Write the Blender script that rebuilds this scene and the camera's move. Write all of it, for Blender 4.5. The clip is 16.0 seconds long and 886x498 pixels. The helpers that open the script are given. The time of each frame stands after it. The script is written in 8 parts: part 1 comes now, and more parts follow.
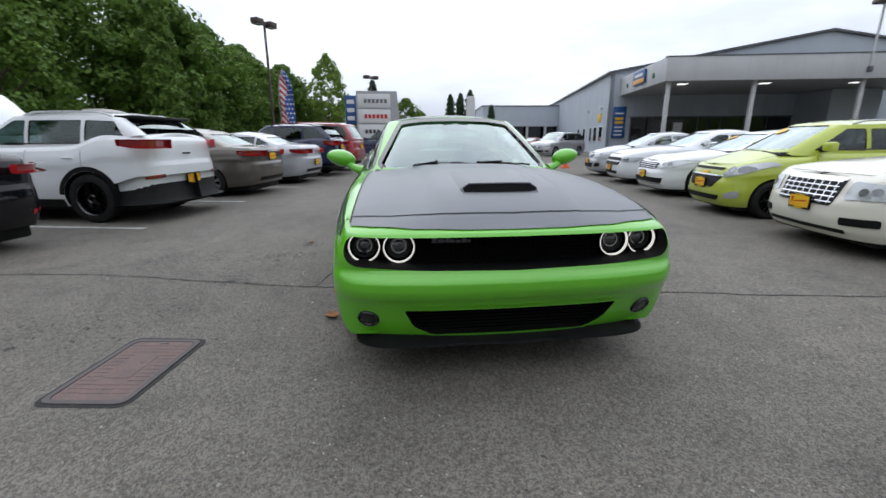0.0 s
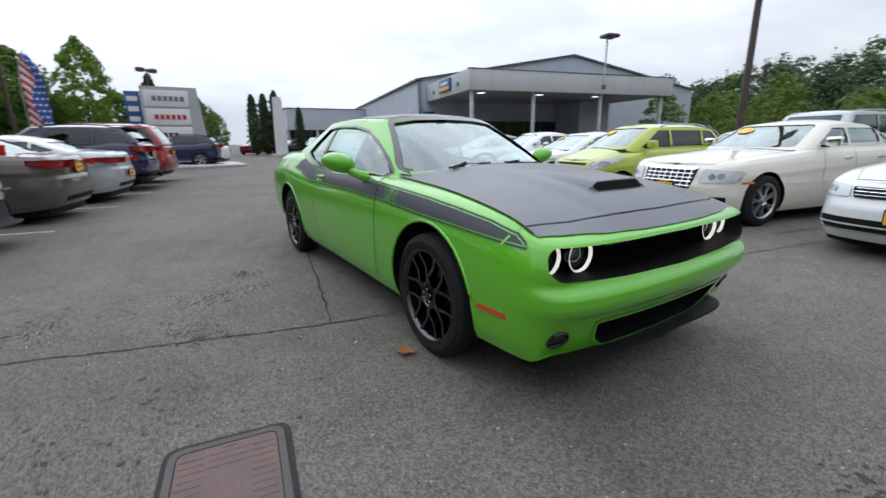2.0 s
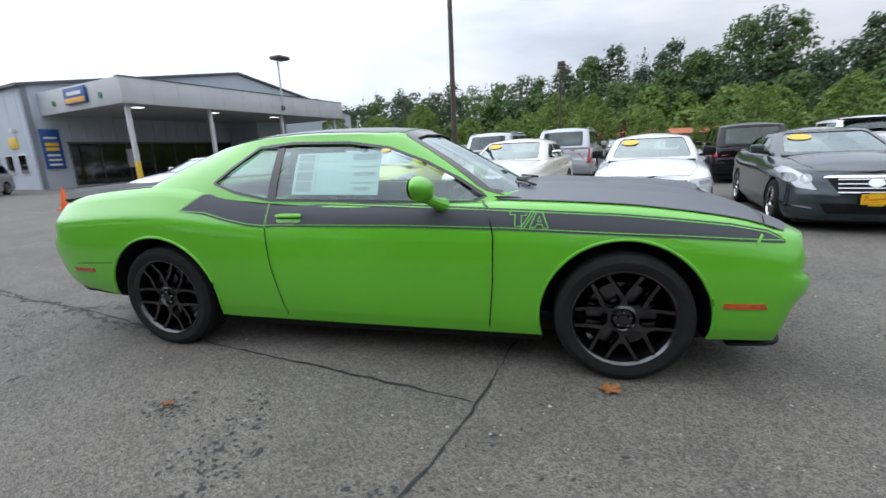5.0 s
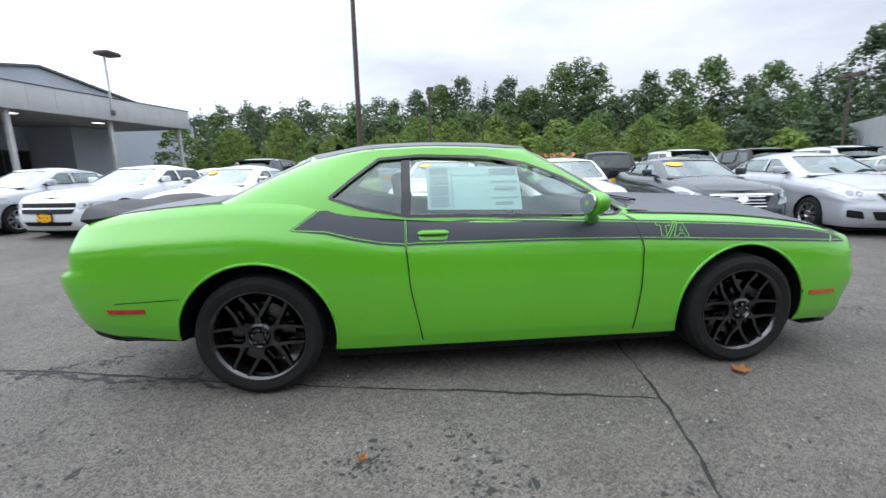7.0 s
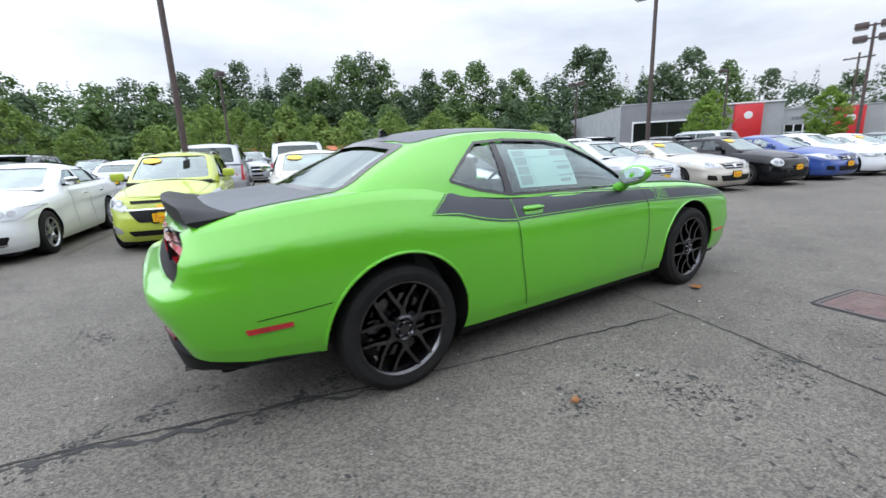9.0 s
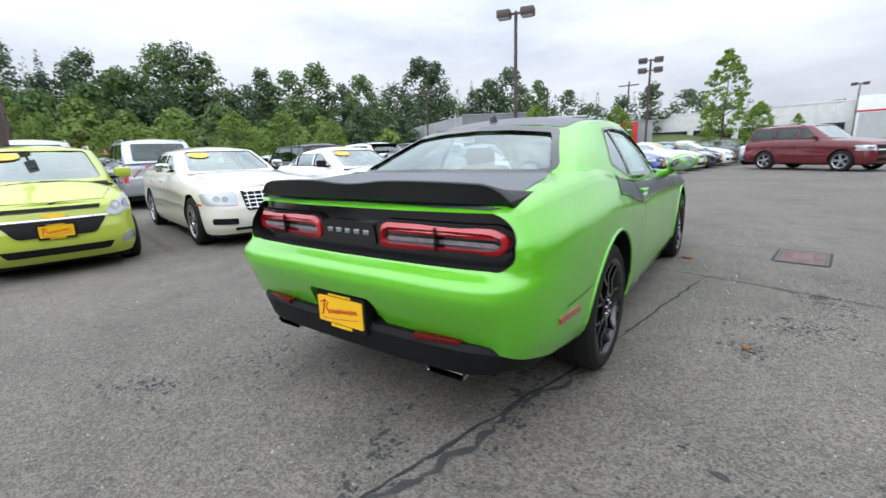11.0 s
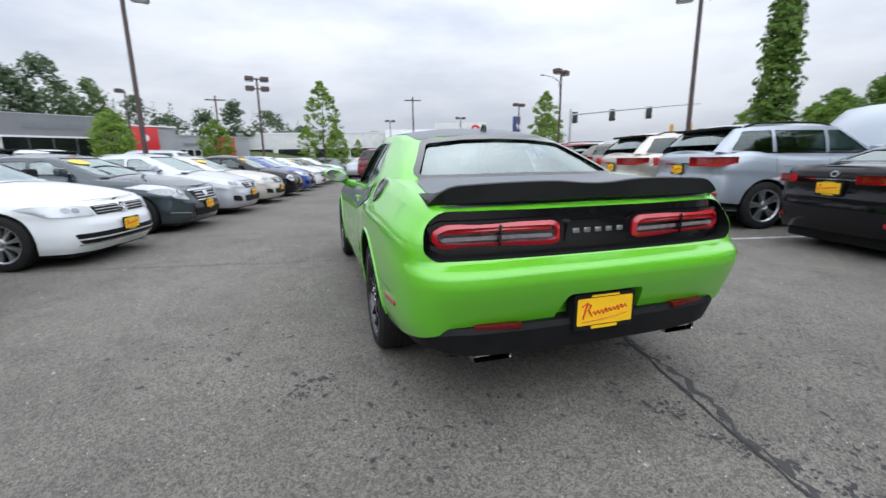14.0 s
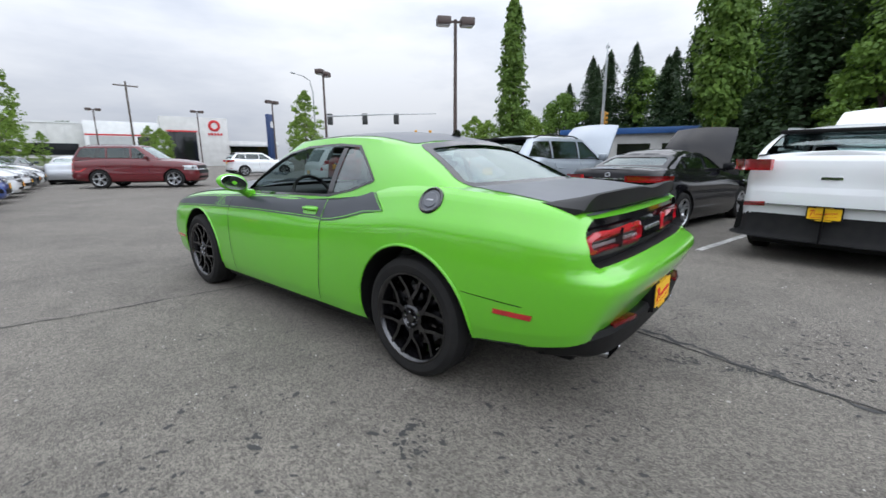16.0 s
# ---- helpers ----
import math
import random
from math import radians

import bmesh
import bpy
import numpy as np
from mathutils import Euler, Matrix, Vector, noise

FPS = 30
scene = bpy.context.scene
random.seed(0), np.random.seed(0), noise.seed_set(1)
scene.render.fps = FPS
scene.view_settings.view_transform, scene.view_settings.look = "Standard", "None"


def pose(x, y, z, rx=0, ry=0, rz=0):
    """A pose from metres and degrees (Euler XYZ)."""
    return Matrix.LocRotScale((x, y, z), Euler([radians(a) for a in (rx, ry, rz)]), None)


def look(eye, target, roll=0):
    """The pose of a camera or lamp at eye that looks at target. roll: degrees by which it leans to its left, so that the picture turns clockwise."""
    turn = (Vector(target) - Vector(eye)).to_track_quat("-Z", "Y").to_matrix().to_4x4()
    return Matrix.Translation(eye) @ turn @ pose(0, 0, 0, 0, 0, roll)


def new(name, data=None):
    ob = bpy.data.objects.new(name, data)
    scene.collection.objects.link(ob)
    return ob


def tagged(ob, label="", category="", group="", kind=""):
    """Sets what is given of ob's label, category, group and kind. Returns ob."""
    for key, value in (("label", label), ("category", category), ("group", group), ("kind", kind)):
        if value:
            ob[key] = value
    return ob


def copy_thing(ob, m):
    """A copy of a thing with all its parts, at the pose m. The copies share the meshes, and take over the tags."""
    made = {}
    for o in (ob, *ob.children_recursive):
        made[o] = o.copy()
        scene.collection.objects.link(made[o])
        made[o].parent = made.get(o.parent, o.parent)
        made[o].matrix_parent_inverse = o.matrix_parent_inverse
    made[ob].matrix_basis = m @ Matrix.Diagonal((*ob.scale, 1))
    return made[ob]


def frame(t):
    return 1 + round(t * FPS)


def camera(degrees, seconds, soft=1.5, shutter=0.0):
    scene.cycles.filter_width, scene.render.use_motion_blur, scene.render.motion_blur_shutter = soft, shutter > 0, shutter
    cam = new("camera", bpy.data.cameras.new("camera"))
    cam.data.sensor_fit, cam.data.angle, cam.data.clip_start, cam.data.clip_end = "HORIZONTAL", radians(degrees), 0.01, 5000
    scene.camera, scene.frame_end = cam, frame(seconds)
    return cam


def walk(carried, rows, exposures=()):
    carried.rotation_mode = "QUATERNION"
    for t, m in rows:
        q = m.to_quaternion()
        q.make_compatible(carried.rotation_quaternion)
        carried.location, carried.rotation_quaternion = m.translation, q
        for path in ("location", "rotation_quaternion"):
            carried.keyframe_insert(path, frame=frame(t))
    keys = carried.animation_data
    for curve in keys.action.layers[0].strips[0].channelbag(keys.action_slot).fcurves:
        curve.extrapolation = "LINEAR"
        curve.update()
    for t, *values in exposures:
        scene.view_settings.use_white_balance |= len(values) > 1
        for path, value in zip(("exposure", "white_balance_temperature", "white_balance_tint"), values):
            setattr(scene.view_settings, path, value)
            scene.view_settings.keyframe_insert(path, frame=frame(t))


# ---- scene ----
cam = camera(92.6, 16.0, shutter=0.4)

PATH = [
    (0, (-0.594, -4.281, 1.225), (-0.36, -2.359, 0.723), -0.1),
    (0.5, (-0.916, -4.152, 1.216), (-0.476, -2.259, 0.744), 0.4),
    (1, (-1.304, -3.987, 1.219), (-0.653, -2.159, 0.734), -0.9),
    (1.5, (-1.673, -3.708, 1.203), (-0.872, -1.942, 0.714), -0.0),
    (2, (-2.073, -3.437, 1.206), (-1.024, -1.807, 0.714), -0.7),
    (2.5, (-2.337, -3.053, 1.205), (-1.088, -1.563, 0.734), -1.0),
    (3, (-2.559, -2.714, 1.228), (-1.089, -1.432, 0.785), -0.8),
    (3.5, (-2.766, -2.332, 1.264), (-1.114, -1.286, 0.843), -3.6),
    (4, (-2.886, -1.921, 1.276), (-1.162, -1.003, 0.845), -3.0),
    (4.5, (-3.086, -1.502, 1.254), (-1.269, -0.814, 0.781), -3.1),
    (5, (-3.169, -1.086, 1.254), (-1.279, -0.604, 0.81), -2.5),
    (5.2, (-3.208, -0.924, 1.271), (-1.296, -0.512, 0.853), -2.4),
    (7.3, (-3.281, 0.92, 1.282), (-1.354, 0.564, 0.884), -1.0),
    (7.5, (-3.227, 1.098, 1.276), (-1.326, 0.628, 0.869), -0.9),
    (8, (-3.152, 1.552, 1.285), (-1.294, 0.916, 0.904), -0.9),
    (8.2, (-3.127, 1.749, 1.289), (-1.319, 0.995, 0.884), -2.3),
    (10.3, (-2.029, 3.399, 1.254), (-0.668, 1.993, 0.842), -1.4),
    (10.5, (-1.884, 3.531, 1.252), (-0.605, 2.055, 0.824), -2.8),
    (11, (-1.471, 3.793, 1.215), (-0.336, 2.206, 0.774), -2.0),
    (11.5, (-1.027, 3.989, 1.22), (-0.089, 2.271, 0.807), -0.6),
    (12, (-0.552, 4.169, 1.186), (0.159, 2.353, 0.74), -1.6),
    (12.5, (-0.07, 4.244, 1.199), (0.278, 2.322, 0.769), -0.1),
    (13, (0.398, 4.305, 1.192), (0.4, 2.364, 0.71), -0.6),
    (13.5, (0.822, 4.212, 1.201), (0.563, 2.279, 0.759), -1.6),
    (14, (1.252, 4.135, 1.208), (0.687, 2.262, 0.795), -0.8),
    (14.5, (1.654, 3.975, 1.196), (0.833, 2.199, 0.781), -1.2),
    (15, (1.995, 3.762, 1.229), (0.907, 2.14, 0.8), -0.8),
    (15.5, (2.323, 3.495, 1.243), (0.981, 2.075, 0.812), -0.9),
    (16, (2.551, 3.107, 1.254), (1.06, 1.842, 0.835), -0.2),
]
walk(cam, [(t, look(eye, target, roll)) for t, eye, target, roll in PATH],
     [(t, e, k, 11) for t, e, k in ((0, -.52, 6120), (2.5, -.55, 6080), (3.6, -.56, 6040), (4.3, -.42, 6000), (5.0, -.26, 6000), (8, .03, 5980), (10.5, .08, 6080), (13.5, -.1, 6050), (16, -.08, 6120))])


# ---------------------------------------------------------------- world and sun
def build_world():
    world = bpy.data.worlds.new("overcast")
    scene.world = world
    world.use_nodes = True
    nt = world.node_tree
    nt.nodes.clear()
    out = nt.nodes.new("ShaderNodeOutputWorld")
    back = nt.nodes.new("ShaderNodeBackground")
    sky = nt.nodes.new("ShaderNodeTexSky")
    sky.sky_type, sky.sun_disc = "NISHITA", False
    sky.sun_elevation, sky.sun_rotation = radians(50), radians(200)
    sky.air_density, sky.dust_density, sky.ozone_density = 1.0, 4.0, 1.0
    pale = nt.nodes.new("ShaderNodeHueSaturation")
    pale.inputs["Saturation"].default_value, pale.inputs["Value"].default_value = 0.25, 0.08
    coord = nt.nodes.new("ShaderNodeTexCoord")
    stretch = nt.nodes.new("ShaderNodeMapping")
    stretch.inputs["Scale"].default_value = (1.3, 1.3, 4.5)
    cloud = nt.nodes.new("ShaderNodeTexNoise")
    cloud.inputs["Scale"].default_value, cloud.inputs["Detail"].default_value, cloud.inputs["Roughness"].default_value = 1.6, 6, 0.55
    ramp = nt.nodes.new("ShaderNodeValToRGB")
    ramp.color_ramp.elements[0].position, ramp.color_ramp.elements[0].color = 0.34, (0.66, 0.70, 0.77, 1)
    ramp.color_ramp.elements[1].position, ramp.color_ramp.elements[1].color = 0.62, (0.97, 0.985, 1.0, 1)
    mix = nt.nodes.new("ShaderNodeMix")
    mix.data_type = "RGBA"
    mix.inputs["Factor"].default_value = 0.86
    link = nt.links.new
    link(sky.outputs[0], pale.inputs["Color"])
    link(coord.outputs["Generated"], stretch.inputs[0])
    link(stretch.outputs[0], cloud.inputs["Vector"])
    link(cloud.outputs["Fac"], ramp.inputs[0])
    link(pale.outputs[0], mix.inputs["A"])
    link(ramp.outputs[0], mix.inputs["B"])
    # an overcast sky is about three times as bright overhead as at the horizon
    split = nt.nodes.new("ShaderNodeSeparateXYZ")
    rise = nt.nodes.new("ShaderNodeMapRange")
    rise.inputs["From Min"].default_value, rise.inputs["From Max"].default_value = 0.0, 1.0
    rise.inputs["To Min"].default_value, rise.inputs["To Max"].default_value = 0.78, 2.5
    # thinner cloud to the north lets more light through
    thin = nt.nodes.new("ShaderNodeMapRange")
    thin.interpolation_type = "SMOOTHSTEP"
    thin.inputs["From Min"].default_value, thin.inputs["From Max"].default_value = -0.35, 0.95
    thin.inputs["To Min"].default_value, thin.inputs["To Max"].default_value = 0.98, 1.9
    times = nt.nodes.new("ShaderNodeMath")
    times.operation = "MULTIPLY"
    gain = nt.nodes.new("ShaderNodeVectorMath")
    gain.operation = "SCALE"
    link(coord.outputs["Generated"], split.inputs[0])
    link(split.outputs["Z"], rise.inputs["Value"])
    link(mix.outputs["Result"], gain.inputs[0])
    link(split.outputs["Y"], thin.inputs["Value"])
    link(rise.outputs[0], times.inputs[0])
    link(thin.outputs[0], times.inputs[1])
    link(times.outputs[0], gain.inputs["Scale"])
    link(gain.outputs[0], back.inputs["Color"])
    link(back.outputs[0], out.inputs[0])
    back.inputs["Strength"].default_value = 1.0


build_world()
sun = new("sun", bpy.data.lights.new("sun", "SUN"))
sun.data.energy, sun.data.angle, sun.data.color = 0.7, radians(110), (1.0, 0.96, 0.9)
sun.matrix_world = look((4, 9, 20), (0, 0, 0))


# ---------------------------------------------------------------- materials
def mat(name, color, rough=0.5, metal=0.0, second=None, size=0.3, grain=0.0, grain_size=0.01, bump=0.0, coat=0.0,
        trans=0.0, ior=1.5, spec=0.5, glow=0.0, per_object=0.0, rough_var=0.08, alpha=1.0):
    """A plain surface: two colours in patches of that size in metres, a fine grain, relief and uneven gloss."""
    m = bpy.data.materials.new(name)
    m.use_nodes = True
    nt = m.node_tree
    b = nt.nodes["Principled BSDF"]
    link = nt.links.new
    b.inputs["Base Color"].default_value = (*color, 1)
    b.inputs["Roughness"].default_value, b.inputs["Metallic"].default_value = rough, metal
    b.inputs["Coat Weight"].default_value, b.inputs["Coat Roughness"].default_value = coat, 0.04
    b.inputs["Transmission Weight"].default_value, b.inputs["IOR"].default_value = trans, ior
    b.inputs["Specular IOR Level"].default_value, b.inputs["Alpha"].default_value = spec, alpha
    coord = nt.nodes.new("ShaderNodeTexCoord")

    def noise_at(metres, detail):
        n = nt.nodes.new("ShaderNodeTexNoise")
        n.inputs["Scale"].default_value, n.inputs["Detail"].default_value = 1 / metres, detail
        link(coord.outputs["Object"], n.inputs["Vector"])
        return n.outputs["Fac"]

    def sum_of(kind, a, c):
        n = nt.nodes.new("ShaderNodeMath")
        n.operation = kind
        for socket, v in zip(n.inputs, (a, c)):
            if isinstance(v, float):
                socket.default_value = v
            else:
                link(v, socket)
        return n.outputs[0]

    patches = noise_at(size, 4)
    fine = noise_at(grain_size, 2)
    if second or grain or per_object:
        mix = nt.nodes.new("ShaderNodeMix")
        mix.data_type = "RGBA"
        mix.inputs["A"].default_value, mix.inputs["B"].default_value = (*color, 1), (*(second or color), 1)
        ramp = nt.nodes.new("ShaderNodeMapRange")
        ramp.inputs["From Min"].default_value, ramp.inputs["From Max"].default_value = 0.35, 0.65
        link(patches, ramp.inputs["Value"])
        link(ramp.outputs[0], mix.inputs["Factor"])
        hsv = nt.nodes.new("ShaderNodeHueSaturation")
        link(mix.outputs["Result"], hsv.inputs["Color"])
        value = sum_of("ADD", sum_of("MULTIPLY", sum_of("SUBTRACT", fine, 0.5), float(grain * 2)), 1.0)
        if per_object:
            info = nt.nodes.new("ShaderNodeObjectInfo")
            value = sum_of("MULTIPLY", value, sum_of("ADD", sum_of("MULTIPLY", info.outputs["Random"], float(per_object)), float(1 - per_object / 2)))
        link(value, hsv.inputs["Value"])
        link(hsv.outputs[0], b.inputs["Base Color"])
    if rough_var:
        link(sum_of("ADD", sum_of("MULTIPLY", sum_of("SUBTRACT", patches, 0.5), float(rough_var * 2)), float(rough)), b.inputs["Roughness"])
    if bump:
        n = nt.nodes.new("ShaderNodeBump")
        n.inputs["Distance"].default_value, n.inputs["Strength"].default_value = bump, 0.6
        link(fine, n.inputs["Height"])
        link(n.outputs[0], b.inputs["Normal"])
    if glow:
        b.inputs["Emission Color"].default_value, b.inputs["Emission Strength"].default_value = (*color, 1), glow
    return m


def paint(name, color, metal=0.0, rough=0.32):
    return mat(name, color, rough, metal, spec=0.5 if max(color) > 0.2 else 0.25, second=tuple(c * 0.93 for c in color), size=0.8, grain=0.05, grain_size=0.002, coat=0.9 if max(color) > 0.03 else 0.25, rough_var=0.03)


def asphalt_material():
    m = mat("asphalt", (0.10, 0.10, 0.10), 0.85)
    nt = m.node_tree
    b, link = nt.nodes["Principled BSDF"], nt.links.new
    coord = nt.nodes.new("ShaderNodeTexCoord")

    def tex(kind, scale, detail=3.0):
        n = nt.nodes.new(kind)
        n.inputs["Scale"].default_value = scale
        if "Detail" in n.inputs:
            n.inputs["Detail"].default_value = detail
        link(coord.outputs["Object"], n.inputs["Vector"])
        return n

    def ramp(socket, stops):
        n = nt.nodes.new("ShaderNodeValToRGB")
        line = n.color_ramp.elements
        line[1].position, line[0].position = stops[-1][0], stops[0][0]
        for p, _ in stops[1:-1]:
            line.new(p)
        for e, (_, v) in zip(line, stops):
            e.color = (v * 1.015, v * 1.0, v * 0.975, 1)
        link(socket, n.inputs[0])
        return n.outputs[0]

    def blend(kind, a, c, fac=1.0):
        n = nt.nodes.new("ShaderNodeMix")
        n.data_type, n.blend_type = "RGBA", kind
        n.inputs["Factor"].default_value = fac
        link(a, n.inputs["A"])
        link(c, n.inputs["B"])
        return n.outputs["Result"]

    stone = ramp(tex("ShaderNodeTexVoronoi", 165).outputs["Color"], [(0.0, 0.033), (0.45, 0.042), (0.74, 0.052), (0.92, 0.105)])
    chips = ramp(tex("ShaderNodeTexVoronoi", 75).outputs["Color"], [(0.0, 0.97), (0.30, 0.99), (0.84, 1.0), (0.94, 1.55)])
    fine = ramp(tex("ShaderNodeTexNoise", 240, 2).outputs["Fac"], [(0.3, 0.72), (0.7, 1.25)])
    wear = ramp(tex("ShaderNodeTexNoise", 0.55, 6).outputs["Fac"], [(0.3, 0.80), (0.5, 1.0), (0.7, 1.15)])
    blot = ramp(tex("ShaderNodeTexNoise", 3.1, 5).outputs["Fac"], [(0.24, 0.76), (0.42, 0.96), (0.62, 1.06)])
    pits = ramp(tex("ShaderNodeTexNoise", 17, 3).outputs["Fac"], [(0.22, 0.8), (0.30, 1.0)])
    color = blend("MULTIPLY", blend("MULTIPLY", stone, fine), blend("MULTIPLY", blend("MULTIPLY", wear, blot), blend("MULTIPLY", pits, chips)))
    link(color, b.inputs["Base Color"])
    n = nt.nodes.new("ShaderNodeBump")
    n.inputs["Distance"].default_value, n.inputs["Strength"].default_value = 0.002, 0.5
    link(tex("ShaderNodeTexVoronoi", 120).outputs["Distance"], n.inputs["Height"])
    link(n.outputs[0], b.inputs["Normal"])
    return m


GREEN = paint("lime green car paint", (0.125, 0.47, 0.014))
# charcoal vinyl coloured twice: brightened for skylit panels, darkened for shade on the sides
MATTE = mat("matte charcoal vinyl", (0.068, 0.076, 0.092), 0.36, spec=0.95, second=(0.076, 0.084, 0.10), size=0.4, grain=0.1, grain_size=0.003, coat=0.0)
MATTESIDE = mat("shaded charcoal vinyl", (0.036, 0.040, 0.050), 0.46, spec=0.45, second=(0.042, 0.046, 0.056), size=0.4, grain=0.1, grain_size=0.003)
PLASTIC = mat("black textured plastic", (0.007, 0.007, 0.008), 0.55, spec=0.16, second=(0.011, 0.011, 0.011), size=0.1, bump=0.0006, grain=0.2, grain_size=0.003)
GLOSSBLACK = mat("gloss black trim", (0.006, 0.006, 0.007), 0.12, rough_var=0.03, coat=0.5)
RUBBER = mat("tyre rubber", (0.012, 0.012, 0.0125), 0.8, spec=0.2, second=(0.018, 0.0175, 0.017), size=0.12, grain=0.15, grain_size=0.004, bump=0.0008)
SMOKE = mat("smoky lamp glass", (0.07, 0.075, 0.08), 0.08, metal=0.4, second=(0.05, 0.053, 0.056), size=0.05, coat=1.0)
BOWL = mat("lamp reflector bowl", (0.26, 0.27, 0.285), 0.15, metal=0.6, second=(0.18, 0.19, 0.2), size=0.04, coat=1.0)
# near-black, so the colour itself gives the shade deep in the grilles
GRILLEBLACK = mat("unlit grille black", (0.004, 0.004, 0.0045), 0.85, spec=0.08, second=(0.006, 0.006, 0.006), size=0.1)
REFLECTOR = mat("dark red reflector", (0.11, 0.004, 0.005), 0.2, spec=0.3, second=(0.08, 0.003, 0.004), size=0.03)
RIMBLACK = mat("gloss dark wheel", (0.12, 0.12, 0.124), 0.18, metal=1.0, second=(0.065, 0.065, 0.068), size=0.1)
MACHINED = mat("machined metal", (0.55, 0.56, 0.58), 0.3, metal=1.0, second=(0.45, 0.46, 0.48), size=0.05)
ALLOY = mat("silver alloy", (0.55, 0.56, 0.58), 0.3, metal=0.9, second=(0.45, 0.46, 0.48), size=0.1)
CHROME = mat("chrome", (0.75, 0.76, 0.78), 0.08, metal=1.0, rough_var=0.03)
def pane_material(name, tint, floor):
    """A thin pane: see-through, with a clear reflection that grows towards grazing sight."""
    m = bpy.data.materials.new(name)
    m.use_nodes = True
    nt = m.node_tree
    nt.nodes.remove(nt.nodes["Principled BSDF"])
    link = nt.links.new
    see, shine, both = (nt.nodes.new(k) for k in ("ShaderNodeBsdfTransparent", "ShaderNodeBsdfGlossy", "ShaderNodeMixShader"))
    see.inputs["Color"].default_value = (*tint, 1)
    shine.inputs["Roughness"].default_value = 0.015
    shine.inputs["Color"].default_value = (0.90, 1.0, 0.99, 1)
    facing = nt.nodes.new("ShaderNodeLayerWeight")
    facing.inputs["Blend"].default_value = 0.5
    power, scale = nt.nodes.new("ShaderNodeMath"), nt.nodes.new("ShaderNodeMath")
    power.operation, power.inputs[1].default_value = "POWER", 3.2
    scale.operation, scale.inputs[1].default_value, scale.inputs[2].default_value = "MULTIPLY_ADD", 0.9, floor
    link(facing.outputs["Facing"], power.inputs[0])
    link(power.outputs[0], scale.inputs[0])
    link(scale.outputs[0], both.inputs[0])
    link(see.outputs[0], both.inputs[1])
    link(shine.outputs[0], both.inputs[2])
    link(both.outputs[0], nt.nodes["Material Output"].inputs["Surface"])
    return m


GLASS = pane_material("windscreen glass", (0.34, 0.42, 0.41), 0.15)
PARKGLASS = pane_material("parked car window glass", (0.42, 0.54, 0.52), 0.19)
SIDEGLASS = pane_material("clear side window glass", (0.70, 0.80, 0.78), 0.12)
TINT = pane_material("dark tinted window glass", (0.16, 0.19, 0.19), 0.07)
CLEARLENS = mat("clear lamp lens", (0.50, 0.52, 0.54), 0.12, metal=0.3, second=(0.42, 0.44, 0.46), size=0.3, coat=1.0)
REDLENS = mat("red lamp lens", (0.46, 0.014, 0.018), 0.12, second=(0.34, 0.010, 0.013), size=0.06, coat=1.0)
REDGLOW = mat("lit red lamp band", (0.36, 0.008, 0.016), 0.2, coat=0.8, glow=0.10)
AMBER = mat("amber reflector", (0.55, 0.10, 0.01), 0.15, coat=0.8, second=(0.45, 0.07, 0.01), size=0.03)
HALO = mat("headlamp halo", (1.0, 0.94, 0.84), 0.3, glow=1.0)
YELLOW = mat("yellow dealer plate", (0.85, 0.50, 0.004), 0.4, second=(0.78, 0.45, 0.004), size=0.1)
YELLOWSTICK = mat("yellow windscreen sticker", (0.84, 0.52, 0.06), 0.5, second=(0.78, 0.46, 0.05), size=0.05)
REDINK = mat("red ink", (0.55, 0.02, 0.01), 0.5)
PAPER = mat("printed paper", (0.62, 0.80, 0.74), 0.7, second=(0.57, 0.75, 0.70), size=0.2)
INK = mat("faded print", (0.38, 0.45, 0.45), 0.7)
CABIN = mat("dark cabin trim", (0.012, 0.014, 0.015), 0.6, second=(0.022, 0.022, 0.022), size=0.2, bump=0.0008, grain=0.2, grain_size=0.004)
SEAT = mat("dark seat cloth", (0.03, 0.03, 0.032), 0.8, second=(0.045, 0.045, 0.045), size=0.1, bump=0.001, grain=0.2, grain_size=0.004)
ASPHALT = asphalt_material()
CRACK = mat("dark crack filler", (0.018, 0.018, 0.018), 0.9, second=(0.03, 0.03, 0.029), size=0.07, grain=0.3, grain_size=0.006, bump=0.003)
DAMP = mat("dark pitted asphalt", (0.031, 0.031, 0.031), 0.85, second=(0.042, 0.042, 0.041), size=0.12, grain=0.35, grain_size=0.008, bump=0.003)
LINE = mat("worn white road paint", (0.5, 0.5, 0.48), 0.7, second=(0.25, 0.25, 0.24), size=0.12, grain=0.25, grain_size=0.006)
FADED = mat("faded yellowish bay paint", (0.13, 0.105, 0.07), 0.8, second=(0.05, 0.05, 0.048), size=0.1, grain=0.3, grain_size=0.006)


# ---------------------------------------------------------------- building tools
from mathutils.bvhtree import BVHTree


